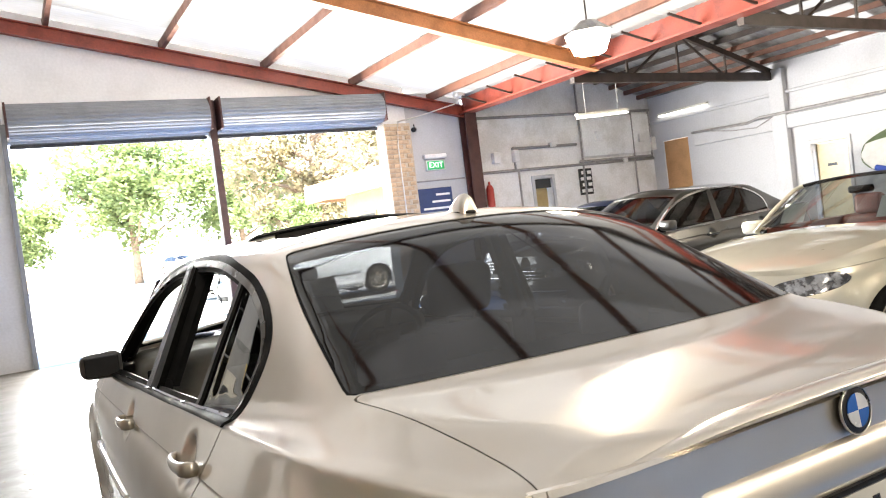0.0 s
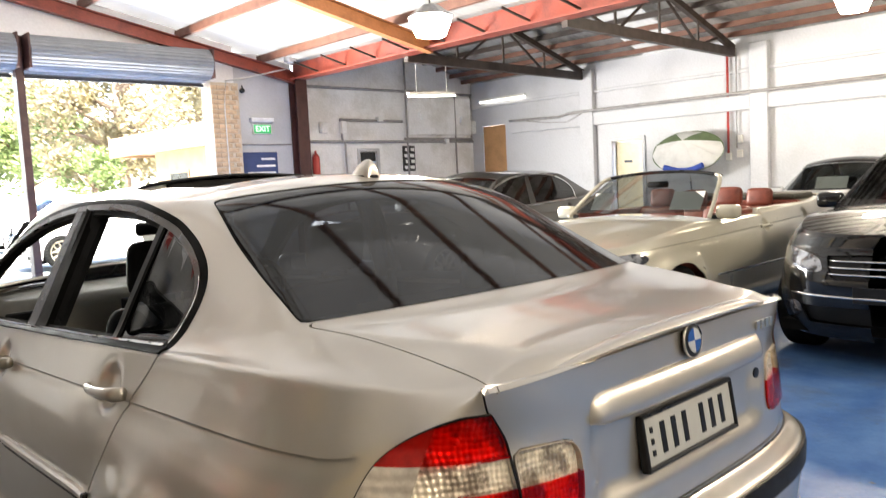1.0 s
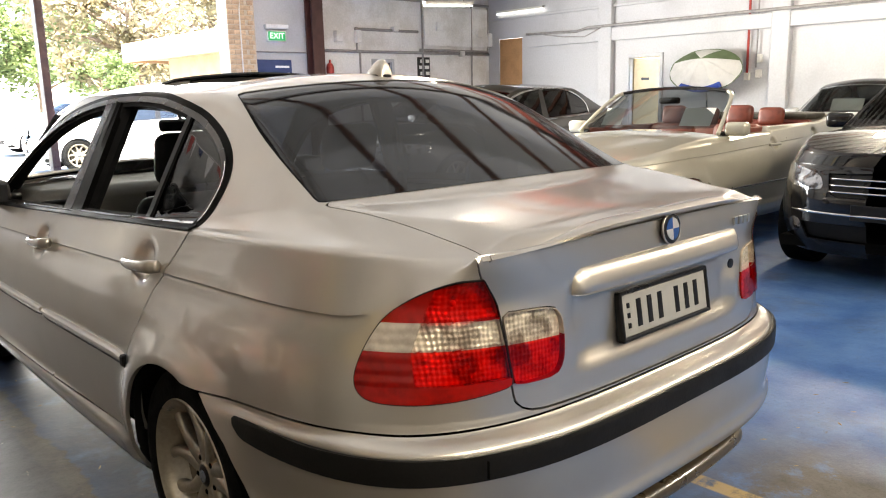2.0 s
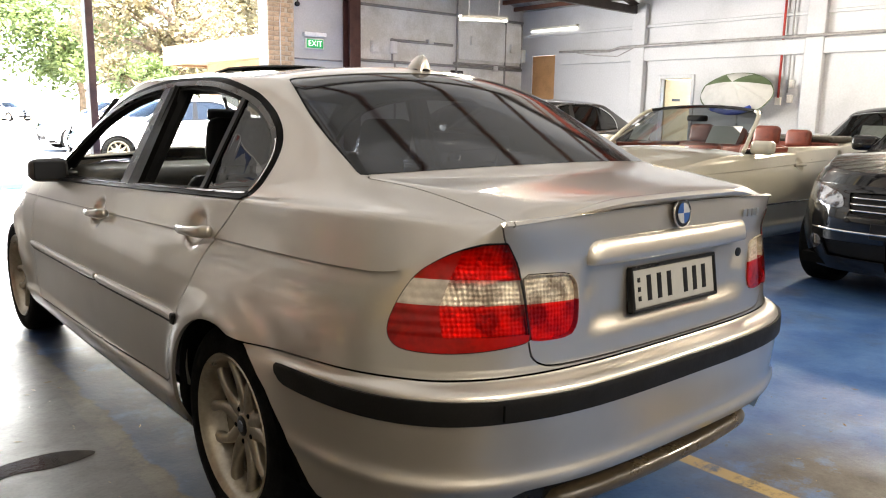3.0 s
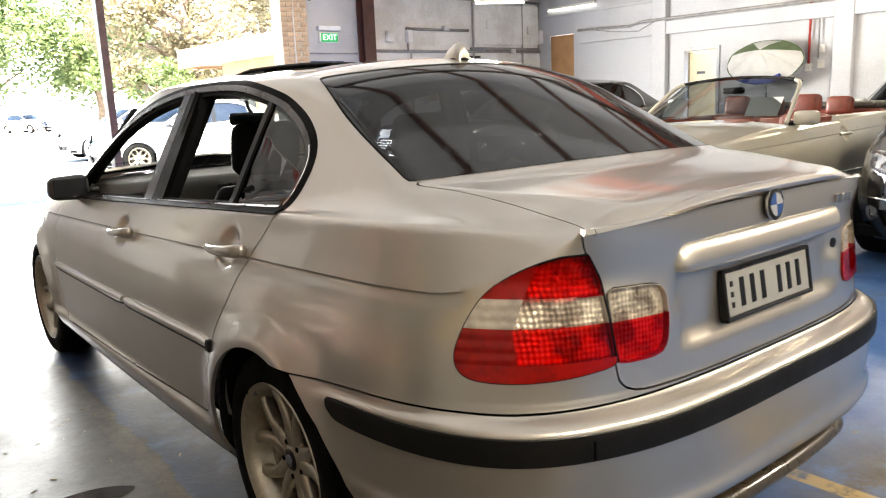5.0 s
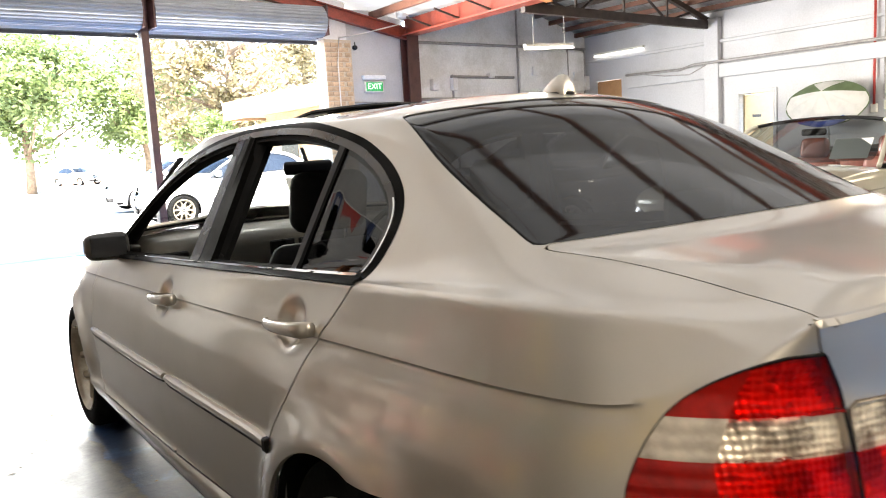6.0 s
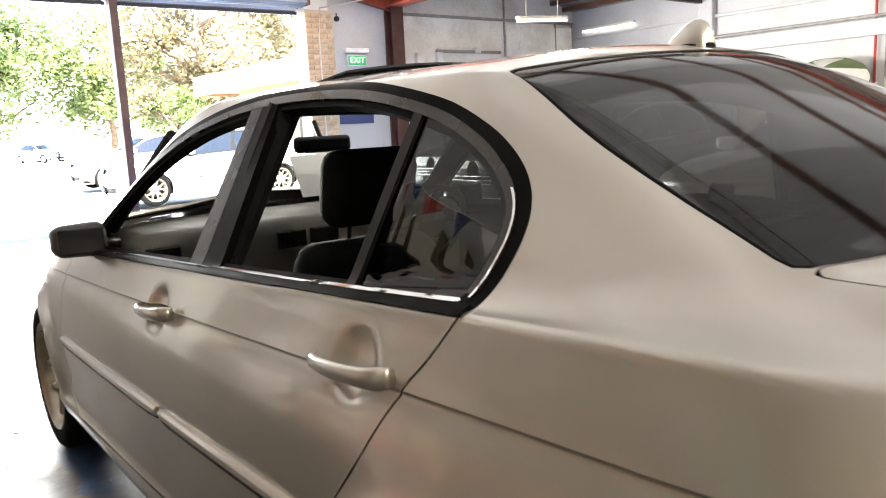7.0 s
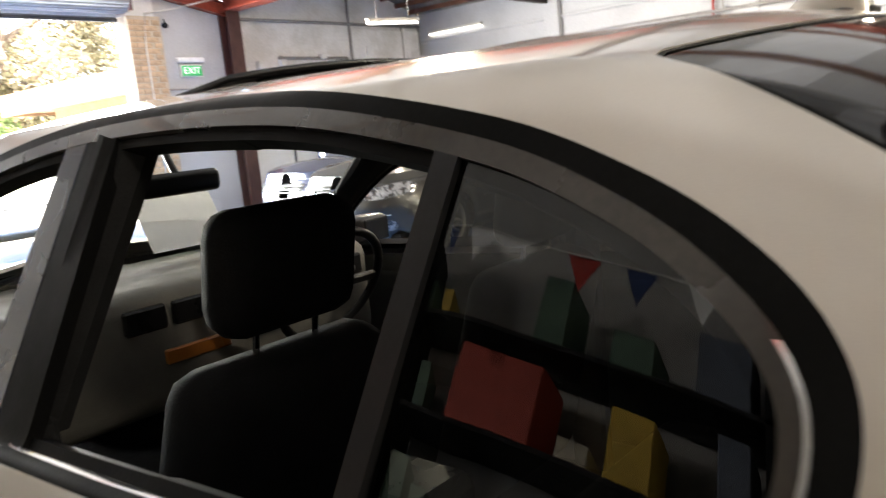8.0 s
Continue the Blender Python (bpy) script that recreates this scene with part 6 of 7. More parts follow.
# door mirrors
for sgn in (-1, 1):
    mir = empty("door_mirror", label="dark door mirror")
    mir.parent = sedan
    bm = bmesh.new()
    box(bm, (-0.085, -0.045, -0.056), (0.085, 0.055, 0.056), 0.034, seg=4)
    for v in bm.verts:
        v.co.y *= 1 - 0.25 * (v.co.x * sgn / 0.085)
        v.co.z *= 1 + 0.08 * (-v.co.x * sgn / 0.085)
    part("mirror_housing", bm, material("dark_grey_mirror_paint", (0.035, 0.033, 0.032), 0.4, vary=0.15, coat=0.4), mir, smooth=True, m=pose(sgn * 0.842, 2.93, 0.966))
    bm = box_bm((-0.068, -0.004, -0.042), (0.068, 0.004, 0.042), 0.003)
    # Near-black colour replaces the dark hall this glass would mirror
    part("mirror_glass", bm, material("mirror_dark_reflection", (0.02, 0.021, 0.023), 0.08, 0.0, vary=0.05, bump=0.0), mir, m=pose(sgn * 0.842, 2.888, 0.966, 0, 0, sgn * 8))
    part("mirror_arm", tube(bmesh.new(), [(sgn * 0.71, 2.96, 0.935), (sgn * 0.80, 2.94, 0.945)], 0.022, 10), BLACK_TRIM, mir, smooth=True)

# fuel flap line and petrol lid are on the other flank; seams of the tail
part("bumper_joint", box_bm((-0.001, -0.003, -0.014), (0.001, 0.003, 0.024)), DARK, sedan, m=pose(-0.640, 0.035, 0.615, 0, 0, 0))


# ---- inside the sedan ----
def seat(x, y, name="front_seat"):
    s = empty(name, label="black fabric seat")
    s.parent = sedan
    s.matrix_basis = pose(x, y, 0.36)
    part("cushion", box_bm((-0.25, -0.10, 0), (0.25, 0.42, 0.17), 0.05, seg=3), FABRIC, s, smooth=True)
    bm = box_bm((-0.25, -0.07, 0), (0.25, 0.07, 0.60), 0.055, seg=3)
    for v in bm.verts:
        v.co.x *= 1 - 0.22 * max(0, (v.co.z - 0.30) / 0.3)
    part("backrest", bm, FABRIC, s, smooth=True, m=pose(0, -0.10, 0.06, 16, 0, 0))
    bm = box_bm((-0.135, -0.05, -0.10), (0.135, 0.05, 0.10), 0.045, seg=3)
    part("headrest", bm, FABRIC, s, smooth=True, m=pose(0, -0.27, 0.775, 12, 0, 0))
    for dx in (-0.06, 0.06):
        part("headrest_post", tube(bmesh.new(), [(dx, -0.245, 0.61), (dx, -0.268, 0.72)], 0.006, 8), CHROME, s)
    return s


seat(-0.37, 2.14)
seat(0.37, 2.14)
bench = empty("rear_bench", label="black rear bench seat")
bench.parent = sedan
part("cushion", box_bm((-0.64, 1.25, 0.36), (0.64, 1.72, 0.55), 0.05, seg=3), FABRIC, bench, smooth=True)
part("backrest", box_bm((-0.62, -0.08, 0), (0.62, 0.08, 0.62), 0.05, seg=3), FABRIC, bench, smooth=True, m=pose(0, 1.17, 0.44, 22, 0, 0))
part("parcel_shelf", box_bm((-0.60, 0.50, 1.02), (0.60, 1.02, 1.04)), FABRIC, sedan)
for x in (-0.34, 0.34):
    part("rear_headrest", box_bm((x - 0.12, 0.93, 1.02), (x + 0.12, 1.0, 1.13), 0.035, seg=3), FABRIC, sedan, smooth=True)
bm = box_bm((-0.70, 2.78, 0.62), (0.70, 3.35, 0.97), 0.06, seg=3)
dash = part("dashboard", bm, DASH, sedan, "grey plastic dashboard", smooth=True)
for x in (-0.62, -0.14, 0.0, 0.58):
    part("air_vent", box_bm((x - 0.06, 2.768, 0.86), (x + 0.06, 2.79, 0.925), 0.006), BLACK_TRIM, dash)
part("centre_display", box_bm((-0.10, 2.765, 0.76), (0.10, 2.79, 0.80), 0.004), material("amber_lettered_panel", (0.35, 0.12, 0.02), 0.3), dash, "amber lit radio strip")
part("console", box_bm((-0.11, 1.9, 0.36), (0.11, 2.85, 0.58), 0.03), BLACK_TRIM, sedan)
wheel_rim = empty("steering_wheel", label="black steering wheel")
wheel_rim.parent = sedan
wheel_rim.matrix_basis = pose(0.37, 2.62, 0.88, -62, 0, 0)
bm = bmesh.new()
ring = [(0.185 + 0.014 * math.cos(a), 0.014 * math.sin(a)) for a in [math.tau * k / 10 for k in range(10)]]
part("wheel_ring", lathe(bm, ring, 40, closed=True), BLACK_TRIM, wheel_rim, smooth=True)
part("wheel_boss", box_bm((-0.08, -0.07, -0.02), (0.08, 0.06, 0.03), 0.02), BLACK_TRIM, wheel_rim)
for a in (0, 180, 270):
    part("wheel_spoke", box_bm((0.05, -0.015, -0.008), (0.18, 0.015, 0.008), 0.004), BLACK_TRIM, wheel_rim, m=pose(0, 0, 0, 0, 0, a))
part("rear_view_mirror", box_bm((-0.12, 2.73, 1.205), (0.12, 2.76, 1.265), 0.018, seg=3), BLACK_TRIM, sedan, smooth=True, m=pose(0, 0, 0))
part("mirror_stalk", tube(bmesh.new(), [(0, 2.755, 1.25), (0, 2.80, 1.32)], 0.010, 8), BLACK_TRIM, sedan)
part("floor_pan", box_bm((-0.74, 0.95, 0.245), (0.74, 3.4, 0.30)), DARK, sedan)
part("rear_bulkhead", box_bm((-0.72, 1.0, 0.28), (0.72, 1.05, 1.0)), DARK, sedan)
for sgn in (-1, 1):
    part("windscreen_pillar_trim", tube(bmesh.new(), [(sgn * 0.70, 3.05, 0.98), (sgn * 0.60, 2.62, 1.29)], 0.022, 8), LINER, sedan)
    part("inner_pillar", box_bm((-0.03, -0.05, 0.3), (0.02, 0.06, 1.0), 0.01), LINER, sedan, m=pose(sgn * 0.735, 1.98, 0))
    part("inner_pillar_top", tube(bmesh.new(), [(sgn * 0.72, 1.99, 0.98), (sgn * 0.575, 1.90, 1.34)], 0.04, 8), LINER, sedan)
part("windscreen_paper", box_bm((0.10, -0.001, 0), (0.38, 0.001, 0.20)), PAPER, sedan, "white price sheet behind the windscreen", m=pose(0, 3.12, 1.01, -30, 0, 0))

# ---- the other cars ----
_, OPEN_UPP = body_skins(False, NOSE)
BLUNT_LOW, BLUNT_UPP = body_skins(True, NOSE)
NOSE_X = outline(U, np.full_like(U, 0.9), NOSE)[0]
nose_y = lambda x, z: float(outline(np.array([np.interp(abs(x), NOSE_X[::-1][:60], U[::-1][:60])]), np.array([z]), NOSE)[1][0])
front_xz = lambda poly: (lambda v, fn=inside(poly): np.minimum(fn(np.column_stack([np.abs(v[:, 0]), v[:, 2]])), v[:, 1] - 3.7))
HEADLAMP = front_xz(curve_pts([(0.40, 0.625), (0.56, 0.622), (0.72, 0.66), (0.76, 0.72), (0.70, 0.765), (0.52, 0.735), (0.42, 0.70)], 4, closed=True))
GRILLE = front_xz([(-0.1, 0.585), (0.33, 0.585), (0.37, 0.72), (-0.1, 0.74)])
INTAKE = front_xz([(-0.1, 0.285), (0.50, 0.285), (0.55, 0.40), (-0.1, 0.41)])
FOG = front_xz([(0.60 + 0.055 * math.cos(a), 0.37 + 0.05 * math.sin(a)) for a in [math.tau * k / 16 for k in range(16)]])


def both(piece):
    v, f = piece
    w = v.copy()
    w[:, 0] *= -1
    return [(v, f), (w, [q[::-1] for q in f])]


CAR_LOW = cut(BLUNT_LOW, arch_r, arch_f, flip(HEADLAMP, 0.002), flip(GRILLE, 0.002), flip(INTAKE), flip(FOG, 0.002), flip(lamp_out, 0.002))
CAR_UPP = cut(BLUNT_UPP, flip(dlo), flip(pane_back, -0.004), flip(pane_front, -0.004))
CAR_SIDE_GLASS = cut(UPP, inset(dlo, 0.022), flip(inset(PILLAR, 0.03)))
CAR_BACK, CAR_FRONT = cut(UPP, pane_back), cut(UPP, pane_front)
CAR_RING = cut(UPP, dlo, flip(inset(dlo, 0.022)))
CAR_POST = cut(UPP, inset(dlo, 0.02), inset(PILLAR, 0.03))
CAR_ROOF = cut(UPP, flip(dlo), flip(pane_back), flip(pane_front), lambda v: v[:, 2] - 1.30)
COCKPIT = lambda v: np.minimum(np.minimum(v[:, 1] - 1.12, 2.98 - v[:, 1]), 0.70 - np.abs(v[:, 0]))
OPEN_TOP = cut(OPEN_UPP, flip(COCKPIT))
PIECES = {"lamp": cut(BLUNT_LOW, HEADLAMP), "grille": cut(BLUNT_LOW, GRILLE), "intake": cut(BLUNT_LOW, INTAKE), "fog": cut(BLUNT_LOW, FOG), "tail": cut(BLUNT_LOW, lamp_out)}
WHEELS = [o for o in sedan.children if o.name.startswith("wheel") and o.type == "EMPTY"]
SHADE_GLASS = glass("green_shaded_glass", (0.28, 0.30, 0.30), 0.0, 1.5)


SHARED = {}


def panel(key, name, pieces, mat, parent, label="", lift=0.0, depth=0.012):
    """A shell that is worked out once and then shared by all cars, each with its own paint."""
    if key not in SHARED:
        ob = shell(name, pieces, mat, parent, label, lift, depth)
        SHARED[key] = ob.data
        return ob
    me = SHARED[key].copy()
    me.materials.clear()
    me.materials.append(mat)
    ob = new(name, me)
    ob.parent = parent
    return tagged(ob, label=label)


def parked_car(name, m, size, paint, label, open_top=False, chrome_ring=False, roof_mat=None, bars=3, papers=()):
    car = empty(name, m @ Matrix.Diagonal((*size, 1)), label=label, category="car")
    panel(("body", open_top), "body", both(CAR_LOW) + both(OPEN_TOP if open_top else CAR_UPP), paint, car)
    panel("windscreen", "windscreen", both(CAR_FRONT), SHADE_GLASS, car, lift=-0.003, depth=0.0)
    if not open_top:
        for q, p in enumerate(both(CAR_SIDE_GLASS)):
            panel(("side_window", q), "side_window", [p], TINT_GLASS, car, lift=-0.004, depth=0.0)
        panel("rear_window", "rear_window", both(CAR_BACK), TINT_GLASS, car, lift=-0.003, depth=0.0)
        for q, p in enumerate(both(CAR_RING)):
            panel(("window_surround", q), "window_surround", [p], CHROME if chrome_ring else BLACK_TRIM, car, "chrome window surround" if chrome_ring else "", lift=0.002)
        for q, p in enumerate(both(CAR_POST)):
            panel(("door_post", q), "door_post", [p], BLACK_TRIM, car, lift=0.0)
        if roof_mat:
            panel("roof_skin", "roof_skin", both(CAR_ROOF), roof_mat, car, "black roof", lift=0.004)
    for q, p in enumerate(both(PIECES["lamp"])):
        panel(("headlamp", q), "headlamp", [p], LAMP_GLASS, car, "clear glass headlamp", lift=0.002)
    for q, p in enumerate(both(PIECES["fog"])):
        panel(("fog_lamp", q), "fog_lamp", [p], LAMP_GLASS, car, lift=0.002)
    for q, p in enumerate(both(PIECES["tail"])):
        panel(("tail_lamp", q), "tail_lamp", [p], RED_LENS, car, lift=0.002)
    for q, p in enumerate(both(PIECES["grille"])):
        panel(("grille", q), "grille", [p], BLACK_TRIM, car, "black grille", lift=-0.02, depth=0.0)
    for q, p in enumerate(both(PIECES["intake"])):
        panel(("lower_intake", q), "lower_intake", [p], BLACK_RUBBER, car, "black mesh intake", lift=-0.03, depth=0.0)
    for k in range(bars):
        zz = 0.612 + 0.040 * k
        pts = [(x, nose_y(x, zz) + 0.004, zz) for x in np.linspace(-0.34, 0.34, 15)]
        part("grille_bar", tube(bmesh.new(), pts, 0.006, 6), CHROME, car, smooth=True)
    pts = [(x, nose_y(x, 0.47) + 0.004, 0.47) for x in np.linspace(-0.62, 0.62, 21)]
    part("bumper_trim", tube(bmesh.new(), pts, 0.009, 6), CHROME if bars else paint, car, smooth=True)
    part("number_plate", box_bm((-0.19, 4.455, 0.44), (0.19, 4.475, 0.54), 0.004), BLACK_TRIM, car, "dark number plate")
    for sgn in (-1, 1):
        part("mirror_housing", box_bm((sgn * 0.845 - 0.10, 2.88, 0.95), (sgn * 0.845 + 0.10, 2.99, 1.07), 0.035, seg=3), paint, car, smooth=True)
        part("mirror_arm", tube(bmesh.new(), [(sgn * 0.70, 2.96, 0.96), (sgn * 0.80, 2.94, 0.98)], 0.02, 8), BLACK_TRIM, car)
        for y, z in ((1.275, 0.884), (2.212, 0.838)):
            if not (open_top and y < 2):
                part("door_handle", box_bm((sgn * (skin_x(y, z) + 0.012) - 0.012, y - 0.11, z - 0.014), (sgn * (skin_x(y, z) + 0.012) + 0.012, y + 0.11, z + 0.014), 0.009, seg=2), paint, car, smooth=True)
        x = skin_x(2.2, 0.55)
        part("side_strip", box_bm((sgn * (skin_x(2.2, 0.5) + 0.004) - 0.006, 1.4, 0.50), (sgn * (skin_x(2.2, 0.5) + 0.004) + 0.006, 3.2, 0.515), 0.003), CHROME if open_top else BLACK_TRIM, car)
    part("underside", box_bm((-0.70, 0.15, 0.21), (0.70, 4.3, 0.28)), DARK, car)
    for w in WHEELS:
        c = copy_thing(w, w.matrix_basis.copy())
        c.parent = car
    part("dashboard", box_bm((-0.68, 2.85, 0.60), (0.68, 3.3, 0.95), 0.05, seg=2), BLACK_TRIM, car)
    part("cabin_floor", box_bm((-0.74, 0.95, 0.28), (0.74, 3.3, 0.34)), DARK, car)
    hide = LEATHER if open_top else FABRIC
    for x in (-0.36, 0.36):
        for y, zz in ((2.1, 0.60), (1.42, 0.56)):
            part("seat_back", box_bm((x - 0.24, -0.08, 0), (x + 0.24, 0.08, zz), 0.06, seg=3), hide, car, smooth=True, m=pose(0, y, 0.42, 14, 0, 0))
            part("headrest", box_bm((x - 0.13, -0.05, 0), (x + 0.13, 0.06, 0.19), 0.045, seg=3), hide, car, smooth=True, m=pose(0, y - 0.15, 0.40 + zz, 8, 0, 0))
            part("seat_cushion", box_bm((x - 0.25, y + 0.0, 0.36), (x + 0.25, y + 0.48, 0.54), 0.05, seg=2), hide, car, smooth=True)
    for x, w in papers:
        part("price_sheet", box_bm((x - w / 2, -0.001, 0), (x + w / 2, 0.001, 0.19)), PAPER, car, "white price sheet on the dashboard", m=pose(0, 2.96, 1.03, 35, 0, 0))
    if open_top:
        for sgn in (-1, 1):
            part("windscreen_pillar", tube(bmesh.new(), curve_pts([(sgn * 0.735, 3.06, 0.97), (sgn * 0.69, 2.86, 1.13), (sgn * 0.625, 2.64, 1.285), (sgn * 0.56, 2.58, 1.325)], 5), 0.019, 8), paint, car, smooth=True)
        part("windscreen_header", tube(bmesh.new(), curve_pts([(-0.57, 2.58, 1.325), (-0.3, 2.53, 1.355), (0, 2.51, 1.365), (0.3, 2.53, 1.355), (0.57, 2.58, 1.325)], 5), 0.016, 8), BLACK_TRIM, car, smooth=True)
        part("cabin_mirror", box_bm((-0.11, 2.62, 1.22), (0.11, 2.65, 1.28), 0.02, seg=2), BLACK_TRIM, car)
        part("cockpit_lining", box_bm((-0.72, 1.10, 0.34), (0.72, 1.20, 1.02), 0.02), LEATHER, car)
        for sgn in (-1, 1):
            part("door_lining", box_bm((sgn * 0.70 - 0.015, 1.15, 0.36), (sgn * 0.70 + 0.015, 2.95, 1.0), 0.01), LEATHER, car)
        part("folded_hood_cover", box_bm((-0.66, 0.62, 1.02), (0.66, 1.16, 1.085), 0.03, seg=2), material("dark_hood_cover", (0.05, 0.045, 0.035), 0.7, vary=0.2), car)
    return car


def facing_west(x0, y0, turn=0):
    return pose(x0, y0, 0, 0, 0, 90 + turn)


parked_car("convertible_car", facing_west(7.64, 3.11), (1, 1, 1), GOLD_PAINT, "pale gold convertible with its roof down and tan leather seats", open_top=True, bars=0, papers=((-0.45, 0.30), (0.44, 0.22)))
parked_car("saloon_car", facing_west(8.6, 6.72), (1.02, 1.02, 1.03), DARK_GREY_PAINT, "dark saloon car with chrome window trim", chrome_ring=True, papers=((0.3, 0.25),))
parked_car("saloon_car", facing_west(9.6, 8.9), (1.02, 1.0, 1.0), NAVY_PAINT, "navy saloon car parked by the wall")
parked_car("hatchback_car", facing_west(11.7, 3.0), (0.96, 0.82, 1.0), SILVER_PAINT, "silver hatchback with a black roof and white price sheet", roof_mat=BLACK_PAINT, papers=((0.1, 0.42),))
parked_car("wagon_car", facing_west(8.15, 0.78), (1.03, 0.98, 1.06), BLACK_PAINT, "glossy black wagon with chrome grille bars", papers=((0.0, 0.3),))

# ---- sunshade umbrella by the east wall ----
CANVAS = material("white_canvas", (0.55, 0.55, 0.54), 0.8, vary=0.1, scale=5, grain=200, bump=0.05)
GREEN_CANVAS = material("green_canvas", (0.10, 0.14, 0.07), 0.8, vary=0.15, scale=5, grain=200, bump=0.05)
BLUE_CANVAS = material("blue_canvas", (0.03, 0.07, 0.35), 0.8, vary=0.15)
umb = empty("umbrella", label="open white and green sunshade umbrella leaning on the wall", category="umbrella")
axis = pose(11.45, 6.36, 1.84, 0, -72, 0)
for k in range(8):
    a0, a1 = math.tau * (k - 0.5) / 8, math.tau * (k + 0.5) / 8
    bm = bmesh.new()
    grid = []
    for i in range(7):
        r = 0.70 * i / 6
        shift = -0.15 * i / 6
        grid.append([bm.verts.new((shift + r * 0.56 * math.cos(a0 + (a1 - a0) * j / 6), r * math.sin(a0 + (a1 - a0) * j / 6), 0.16 - 0.20 * (i / 6) ** 1.8 - 0.022 * (i / 6) * math.sin(math.pi * j / 6) - 0.012 * (i / 6) * math.sin(2.5 * math.pi * j / 6))) for j in range(7)])
    for i in range(6):
        for j in range(6):
            bm.faces.new((grid[i][j], grid[i + 1][j], grid[i + 1][j + 1], grid[i][j + 1]))
    bmesh.ops.remove_doubles(bm, verts=bm.verts, dist=0.001)
    c = math.cos((a0 + a1) / 2)
    part("canopy_panel", bm, (GREEN_CANVAS if k in (1, 7) else CANVAS), umb, smooth=True, m=axis)
part("umbrella_band", tube(bmesh.new(), curve_pts([(11.3, 5.98, 1.43), (11.3, 6.2, 1.36), (11.3, 6.45, 1.35), (11.3, 6.74, 1.42)], 5), 0.05, 10), BLUE_CANVAS, umb, "blue band under the canopy")
rim_pts = [(-0.15 + 0.70 * 0.56 * math.cos(a), 0.70 * math.sin(a), -0.040 - 0.022 * abs(math.sin(4 * (a + math.pi / 8)))) for a in [math.tau * k / 64 for k in range(65)]]
part("canopy_hem", tube(bmesh.new(), rim_pts, 0.010, 6), GREEN_CANVAS, umb, smooth=True, m=axis)
part("umbrella_pole", tube(bmesh.new(), [(11.45, 6.36, 1.86), (11.75, 6.36, 0.0)], 0.014, 8), SATIN_METAL, umb)

# ---- things west of the sedan, seen as reflections in its glass ----
shelf = empty("wall_shelf", label="tall dark shelf unit with cartons by the west wall", category="shelf")
LEVELS = (0.4, 1.0, 1.6, 2.2, 2.8)
for z in LEVELS:
    part("shelf_board", box_bm((-3.68, 1.4, z), (-3.28, 7.4, z + 0.03)), BLACK_TRIM, shelf)
for y in (1.4, 3.4, 5.4, 7.37):
    part("shelf_side", box_bm((-3.68, y, 0), (-3.28, y + 0.03, 3.35)), BLACK_TRIM, shelf)
rng = random.Random(5)
tones = [(0.55, 0.36, 0.05), (0.40, 0.06, 0.04), (0.08, 0.14, 0.10), (0.42, 0.38, 0.30), (0.10, 0.12, 0.16)]
BOXES = [material("carton_%s" % n, c, 0.6, vary=0.15) for n, c in zip(("yellow", "red", "green", "pale", "slate"), tones)]
for z in LEVELS:
    y = 1.5
    while y < 4.8:
        w = rng.uniform(0.10, 0.3)
        h = rng.uniform(0.12, 0.48)
        tagged(part("carton", box_bm((-3.62, y, z + 0.03), (-3.34, y + w, z + 0.03 + h), 0.006), rng.choice(BOXES)), label="small carton on the shelf", category="carton", group="cartons on the shelf")
        y += w + rng.uniform(0.05, 0.32)
for y, z, mt in ((0.3, 1.5, BOXES[0]), (-0.6, 1.6, BOXES[0]), (-1.6, 1.4, BOXES[3]), (7.9, 1.9, BOXES[0]), (8.8, 1.6, BOXES[3])):
    p = tagged(part("wall_poster", box_bm((-3.7, y, z), (-3.68, y + 0.5, z + 0.6)), mt), label="plain coloured poster on the west wall", category="poster")
    part("poster_bar", box_bm((-3.68, y + 0.08, z + 0.3), (-3.675, y + 0.42, z + 0.38)), BLACK_TRIM, p)
string = pipe("bunting_cord", [(-3.70, -1.4, 3.75), (-3.3, -0.8, 3.55), (-3.25, 2.5, 3.42), (-3.25, 5.5, 3.42), (-3.3, 8.4, 3.6), (-3.70, 9.2, 3.8)], 0.006, WHITE_PLASTIC, "cord of a pennant string tied to the wall", "bunting")
for k in range(26):
    y = -0.9 + 0.36 * k
    bm = bmesh.new()
    prism(bm, [(0, 0), (0.22, 0), (0.11, -0.26)], 0.003)
    part("pennant", bm, (RED_PAINT, PAPER, SIGN_BLUE)[k % 3], string, m=pose(-3.27, y, 3.43 + 0.006 * abs(y - 4) ** 2, 90, 0, 90))

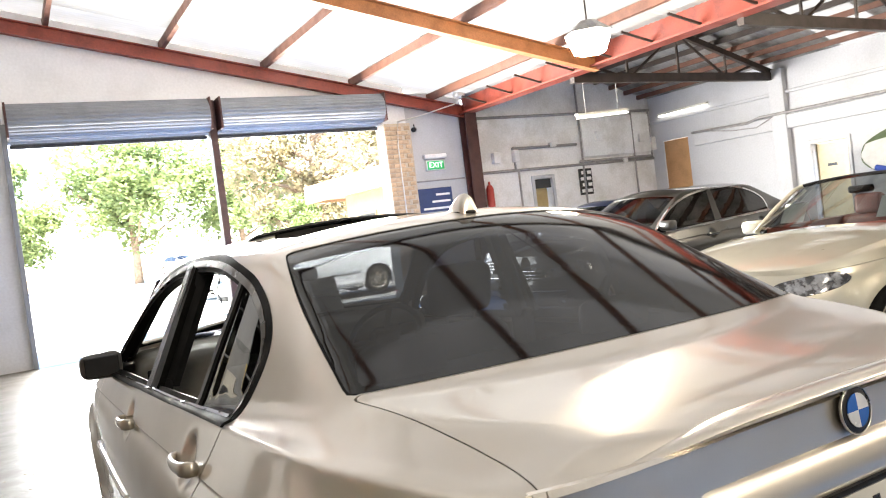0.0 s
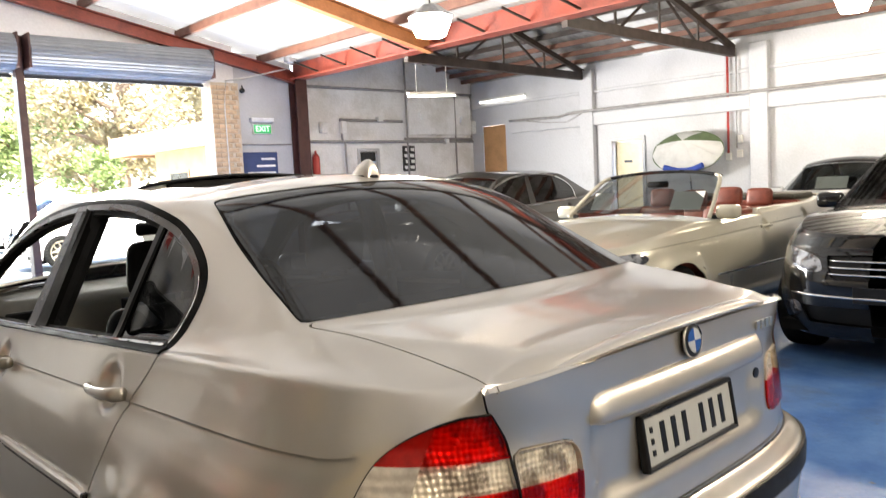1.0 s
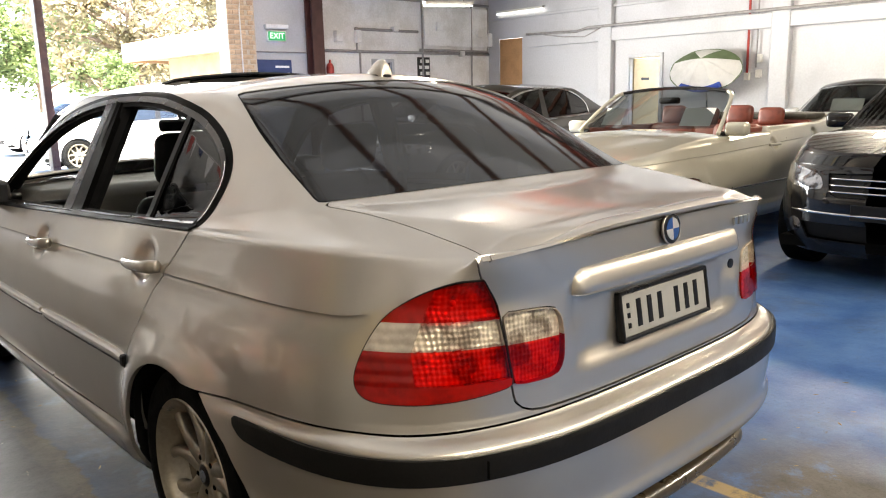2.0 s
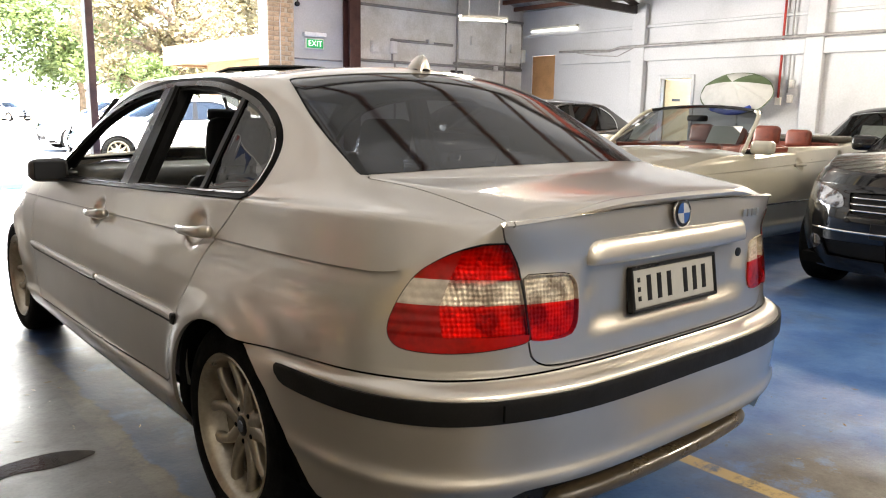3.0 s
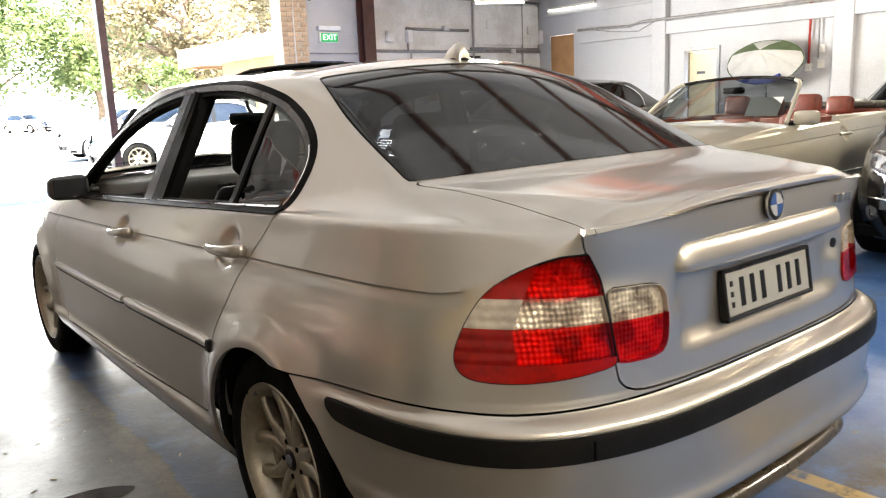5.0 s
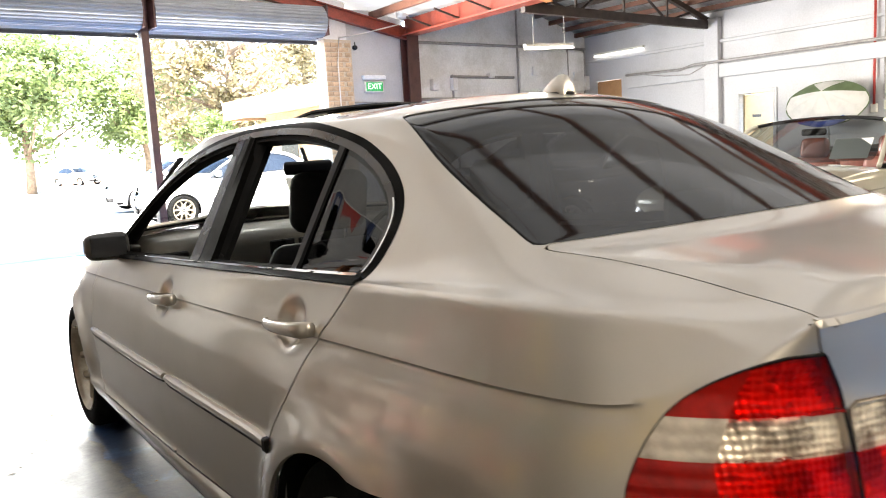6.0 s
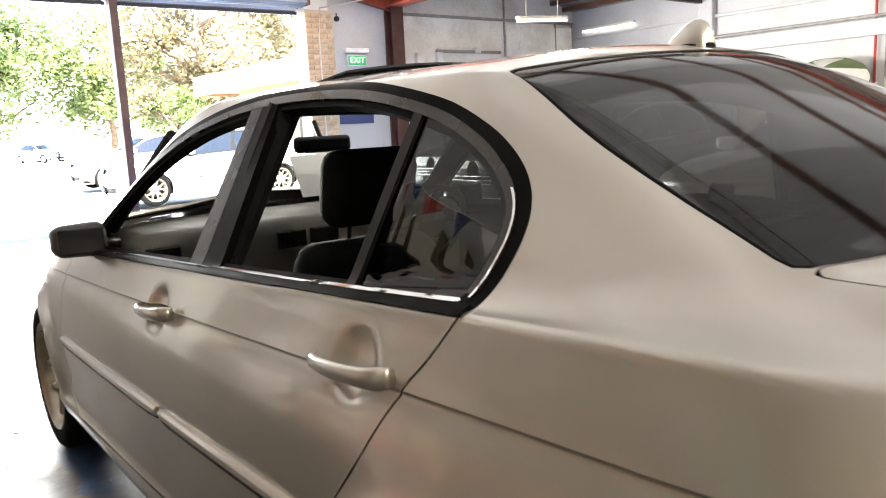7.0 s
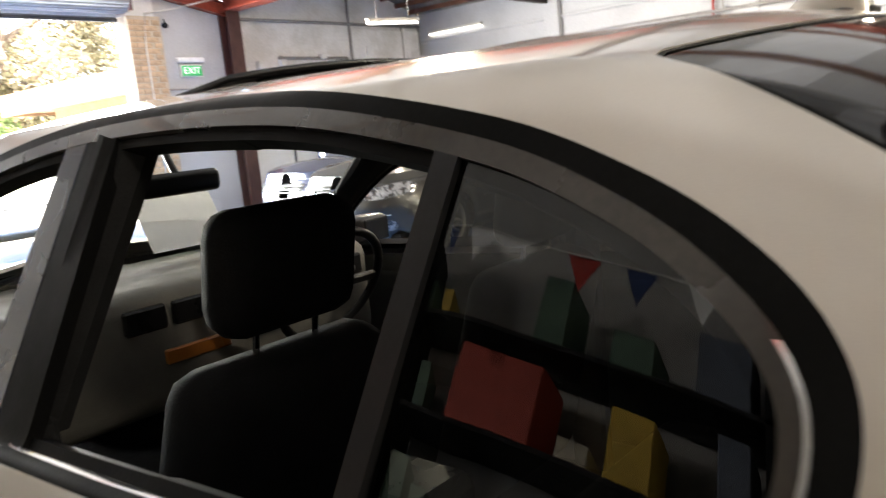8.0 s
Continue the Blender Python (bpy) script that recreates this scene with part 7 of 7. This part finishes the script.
# ---- the yard ----
def tree(x, y, h, spread, leaf, label, seed, leaves=13000, size=0.20, low=0.28):
    r = random.Random(seed)
    t = empty("tree", label=label, category="tree")
    bm = bmesh.new()
    tube(bm, [(x, y, -0.06), (x + 0.05, y, h * 0.18), (x - 0.05, y + 0.1, h * 0.40), (x, y, h * 0.75)], [h * 0.030, h * 0.024, h * 0.018, h * 0.008], 9)
    tips = []
    for k in range(11):
        a, z0 = r.uniform(0, math.tau), h * r.uniform(0.22, 0.62)
        e = spread * r.uniform(0.45, 0.85)
        tip = (x + e * math.cos(a), y + e * math.sin(a), z0 + h * r.uniform(0.10, 0.30))
        tube(bm, [(x, y, z0), (x + e * 0.5 * math.cos(a), y + e * 0.5 * math.sin(a), z0 + h * 0.08), tip], [h * 0.012, h * 0.008, h * 0.003], 6)
        tips.append(tip)
    part("trunk", bm, BARK, t, smooth=True)
    clumps = [(tp, spread * r.uniform(0.22, 0.36)) for tp in tips]
    for k in range(26):
        a, q = r.uniform(0, math.tau), math.sqrt(r.random()) * spread * 0.85
        zz = h * r.uniform(low, 0.95)
        q *= math.sqrt(max(0.05, 1 - ((zz / h - 0.55) / 0.5) ** 2))
        clumps.append(((x + q * math.cos(a), y + q * math.sin(a), zz), spread * r.uniform(0.16, 0.32)))
    verts, faces = [], []
    for k in range(leaves):
        c, s = r.choice(clumps)
        d = Vector((r.gauss(0, 1), r.gauss(0, 1), r.gauss(0, 0.8)))
        d = d.normalized() * s * r.random() ** 0.4
        p = Vector(c) + d
        u = Vector((r.gauss(0, 1), r.gauss(0, 1), r.gauss(0, 0.6))).normalized()
        w = u.cross(Vector((r.gauss(0, 1), r.gauss(0, 1), r.gauss(0, 1)))).normalized()
        s2 = size * r.uniform(0.6, 1.3)
        b = len(verts)
        verts += [p - u * s2, p + w * s2 * 0.45, p + u * s2, p - w * s2 * 0.45]
        faces.append((b, b + 1, b + 2, b + 3))
    mesh_ob("crown", verts, faces, leaf, t)
    return t


tree(6.0, 52, 10.2, 5.2, LEAF, "leafy green tree across the yard", 1, size=0.21)
tree(13.5, 54, 9.0, 4.6, LEAF, "leafy green tree across the yard", 2, size=0.21)
tree(-2.0, 58, 9.0, 4.6, LEAF, "leafy green tree across the yard", 3, size=0.21)
tree(11.6, 33, 10.5, 4.6, DRY_LEAF, "tall tree with dry olive-brown foliage", 4, leaves=15000, size=0.15, low=0.2)
tree(16.8, 36, 11.0, 4.4, DRY_LEAF, "tall tree with dry olive-brown foliage", 5, leaves=13000, size=0.15, low=0.2)
tree(9.6, 31, 3.4, 1.5, LEAF, "low green shrub under the dry tree", 6, leaves=4000, size=0.11, low=0.05)

house = empty("yard_building", label="sand-coloured flat building with a tan overhanging fascia", category="building")
part("wall", box_bm((9.6, 14.6, -0.06), (17, 25.0, 2.75)), SANDSTONE, house)
part("roof", box_bm((8.5, 14.2, 2.75), (17.4, 26.0, 2.86)), FASCIA, house)
for k in range(5):
    part("fascia_board", box_bm((8.44, 14.2, 2.66 + 0.125 * k), (8.50, 26.0, 2.78 + 0.125 * k), 0.01), FASCIA, house)
    part("fascia_end", box_bm((8.5, 26.0, 2.66 + 0.125 * k), (17.4, 26.06, 2.78 + 0.125 * k), 0.01), FASCIA, house)
for y in (16.5, 19.5, 22.5):
    w = part("window", box_bm((9.56, y, 1.0), (9.60, y + 1.4, 2.1), 0.01), FASCIA, house)
    part("pane", box_bm((9.545, y + 0.08, 1.08), (9.56, y + 1.32, 2.02)), BLACK_TRIM, w)
tagged(part("garden_wall", box_bm((-40, 72, -0.06), (60, 72.3, 0.9), 0.03), FASCIA), label="low pale wall at the far side of the yard", category="wall")
parked_car("white_car", facing_west(7.2, 16.4), (1, 1, 1.02), WHITE_CAR, "white car parked in the sunlit yard", bars=2)
parked_car("white_car", facing_west(8.2, 23.4), (1, 1, 1.02), WHITE_CAR, "white car parked in the sunlit yard", bars=2)
parked_car("silver_car", pose(10.6, 69.5, 0, 0, 0, 205), (1, 1, 1.02), SILVER_PAINT, "silver car parked far across the yard", bars=2)
for k, (x, y) in enumerate(((-20, 66), (28, 69), (36, 70))):
    parked_car("white_car", pose(x, y, 0, 0, 0, 190 + 10 * k), (1, 1, 1), WHITE_CAR, "white car parked far across the yard", bars=1)

# ---- bricks of the pier between the door and the wall panel ----
pier = bpy.data.objects["wall_pier_core"]
brick_bm = box_bm((-0.1145, -0.012, -0.036), (0.1145, 0.012, 0.036), 0.004)
brick_me = bpy.data.meshes.new("brick")
brick_bm.to_mesh(brick_me)
brick_bm.free()
brick_me.materials.append(BRICK)
half_bm = box_bm((-0.052, -0.012, -0.036), (0.052, 0.012, 0.036), 0.004)
half_me = bpy.data.meshes.new("half_brick")
half_bm.to_mesh(half_me)
half_bm.free()
half_me.materials.append(BRICK)
for row in range(38):
    z = 0.045 + row * 0.086
    if row % 2:
        places = ((5.1525, half_me), (5.3275, brick_me), (5.5600, half_me))
    else:
        places = ((5.2150, brick_me), (5.4550, brick_me), (5.6100, None))
    for x, me in places:
        if me:
            ob = new("brick", me)
            ob.parent = pier
            ob.matrix_basis = pose(x, 12.012 + 0.002 * math.sin(row * 3.1 + x * 9), z)
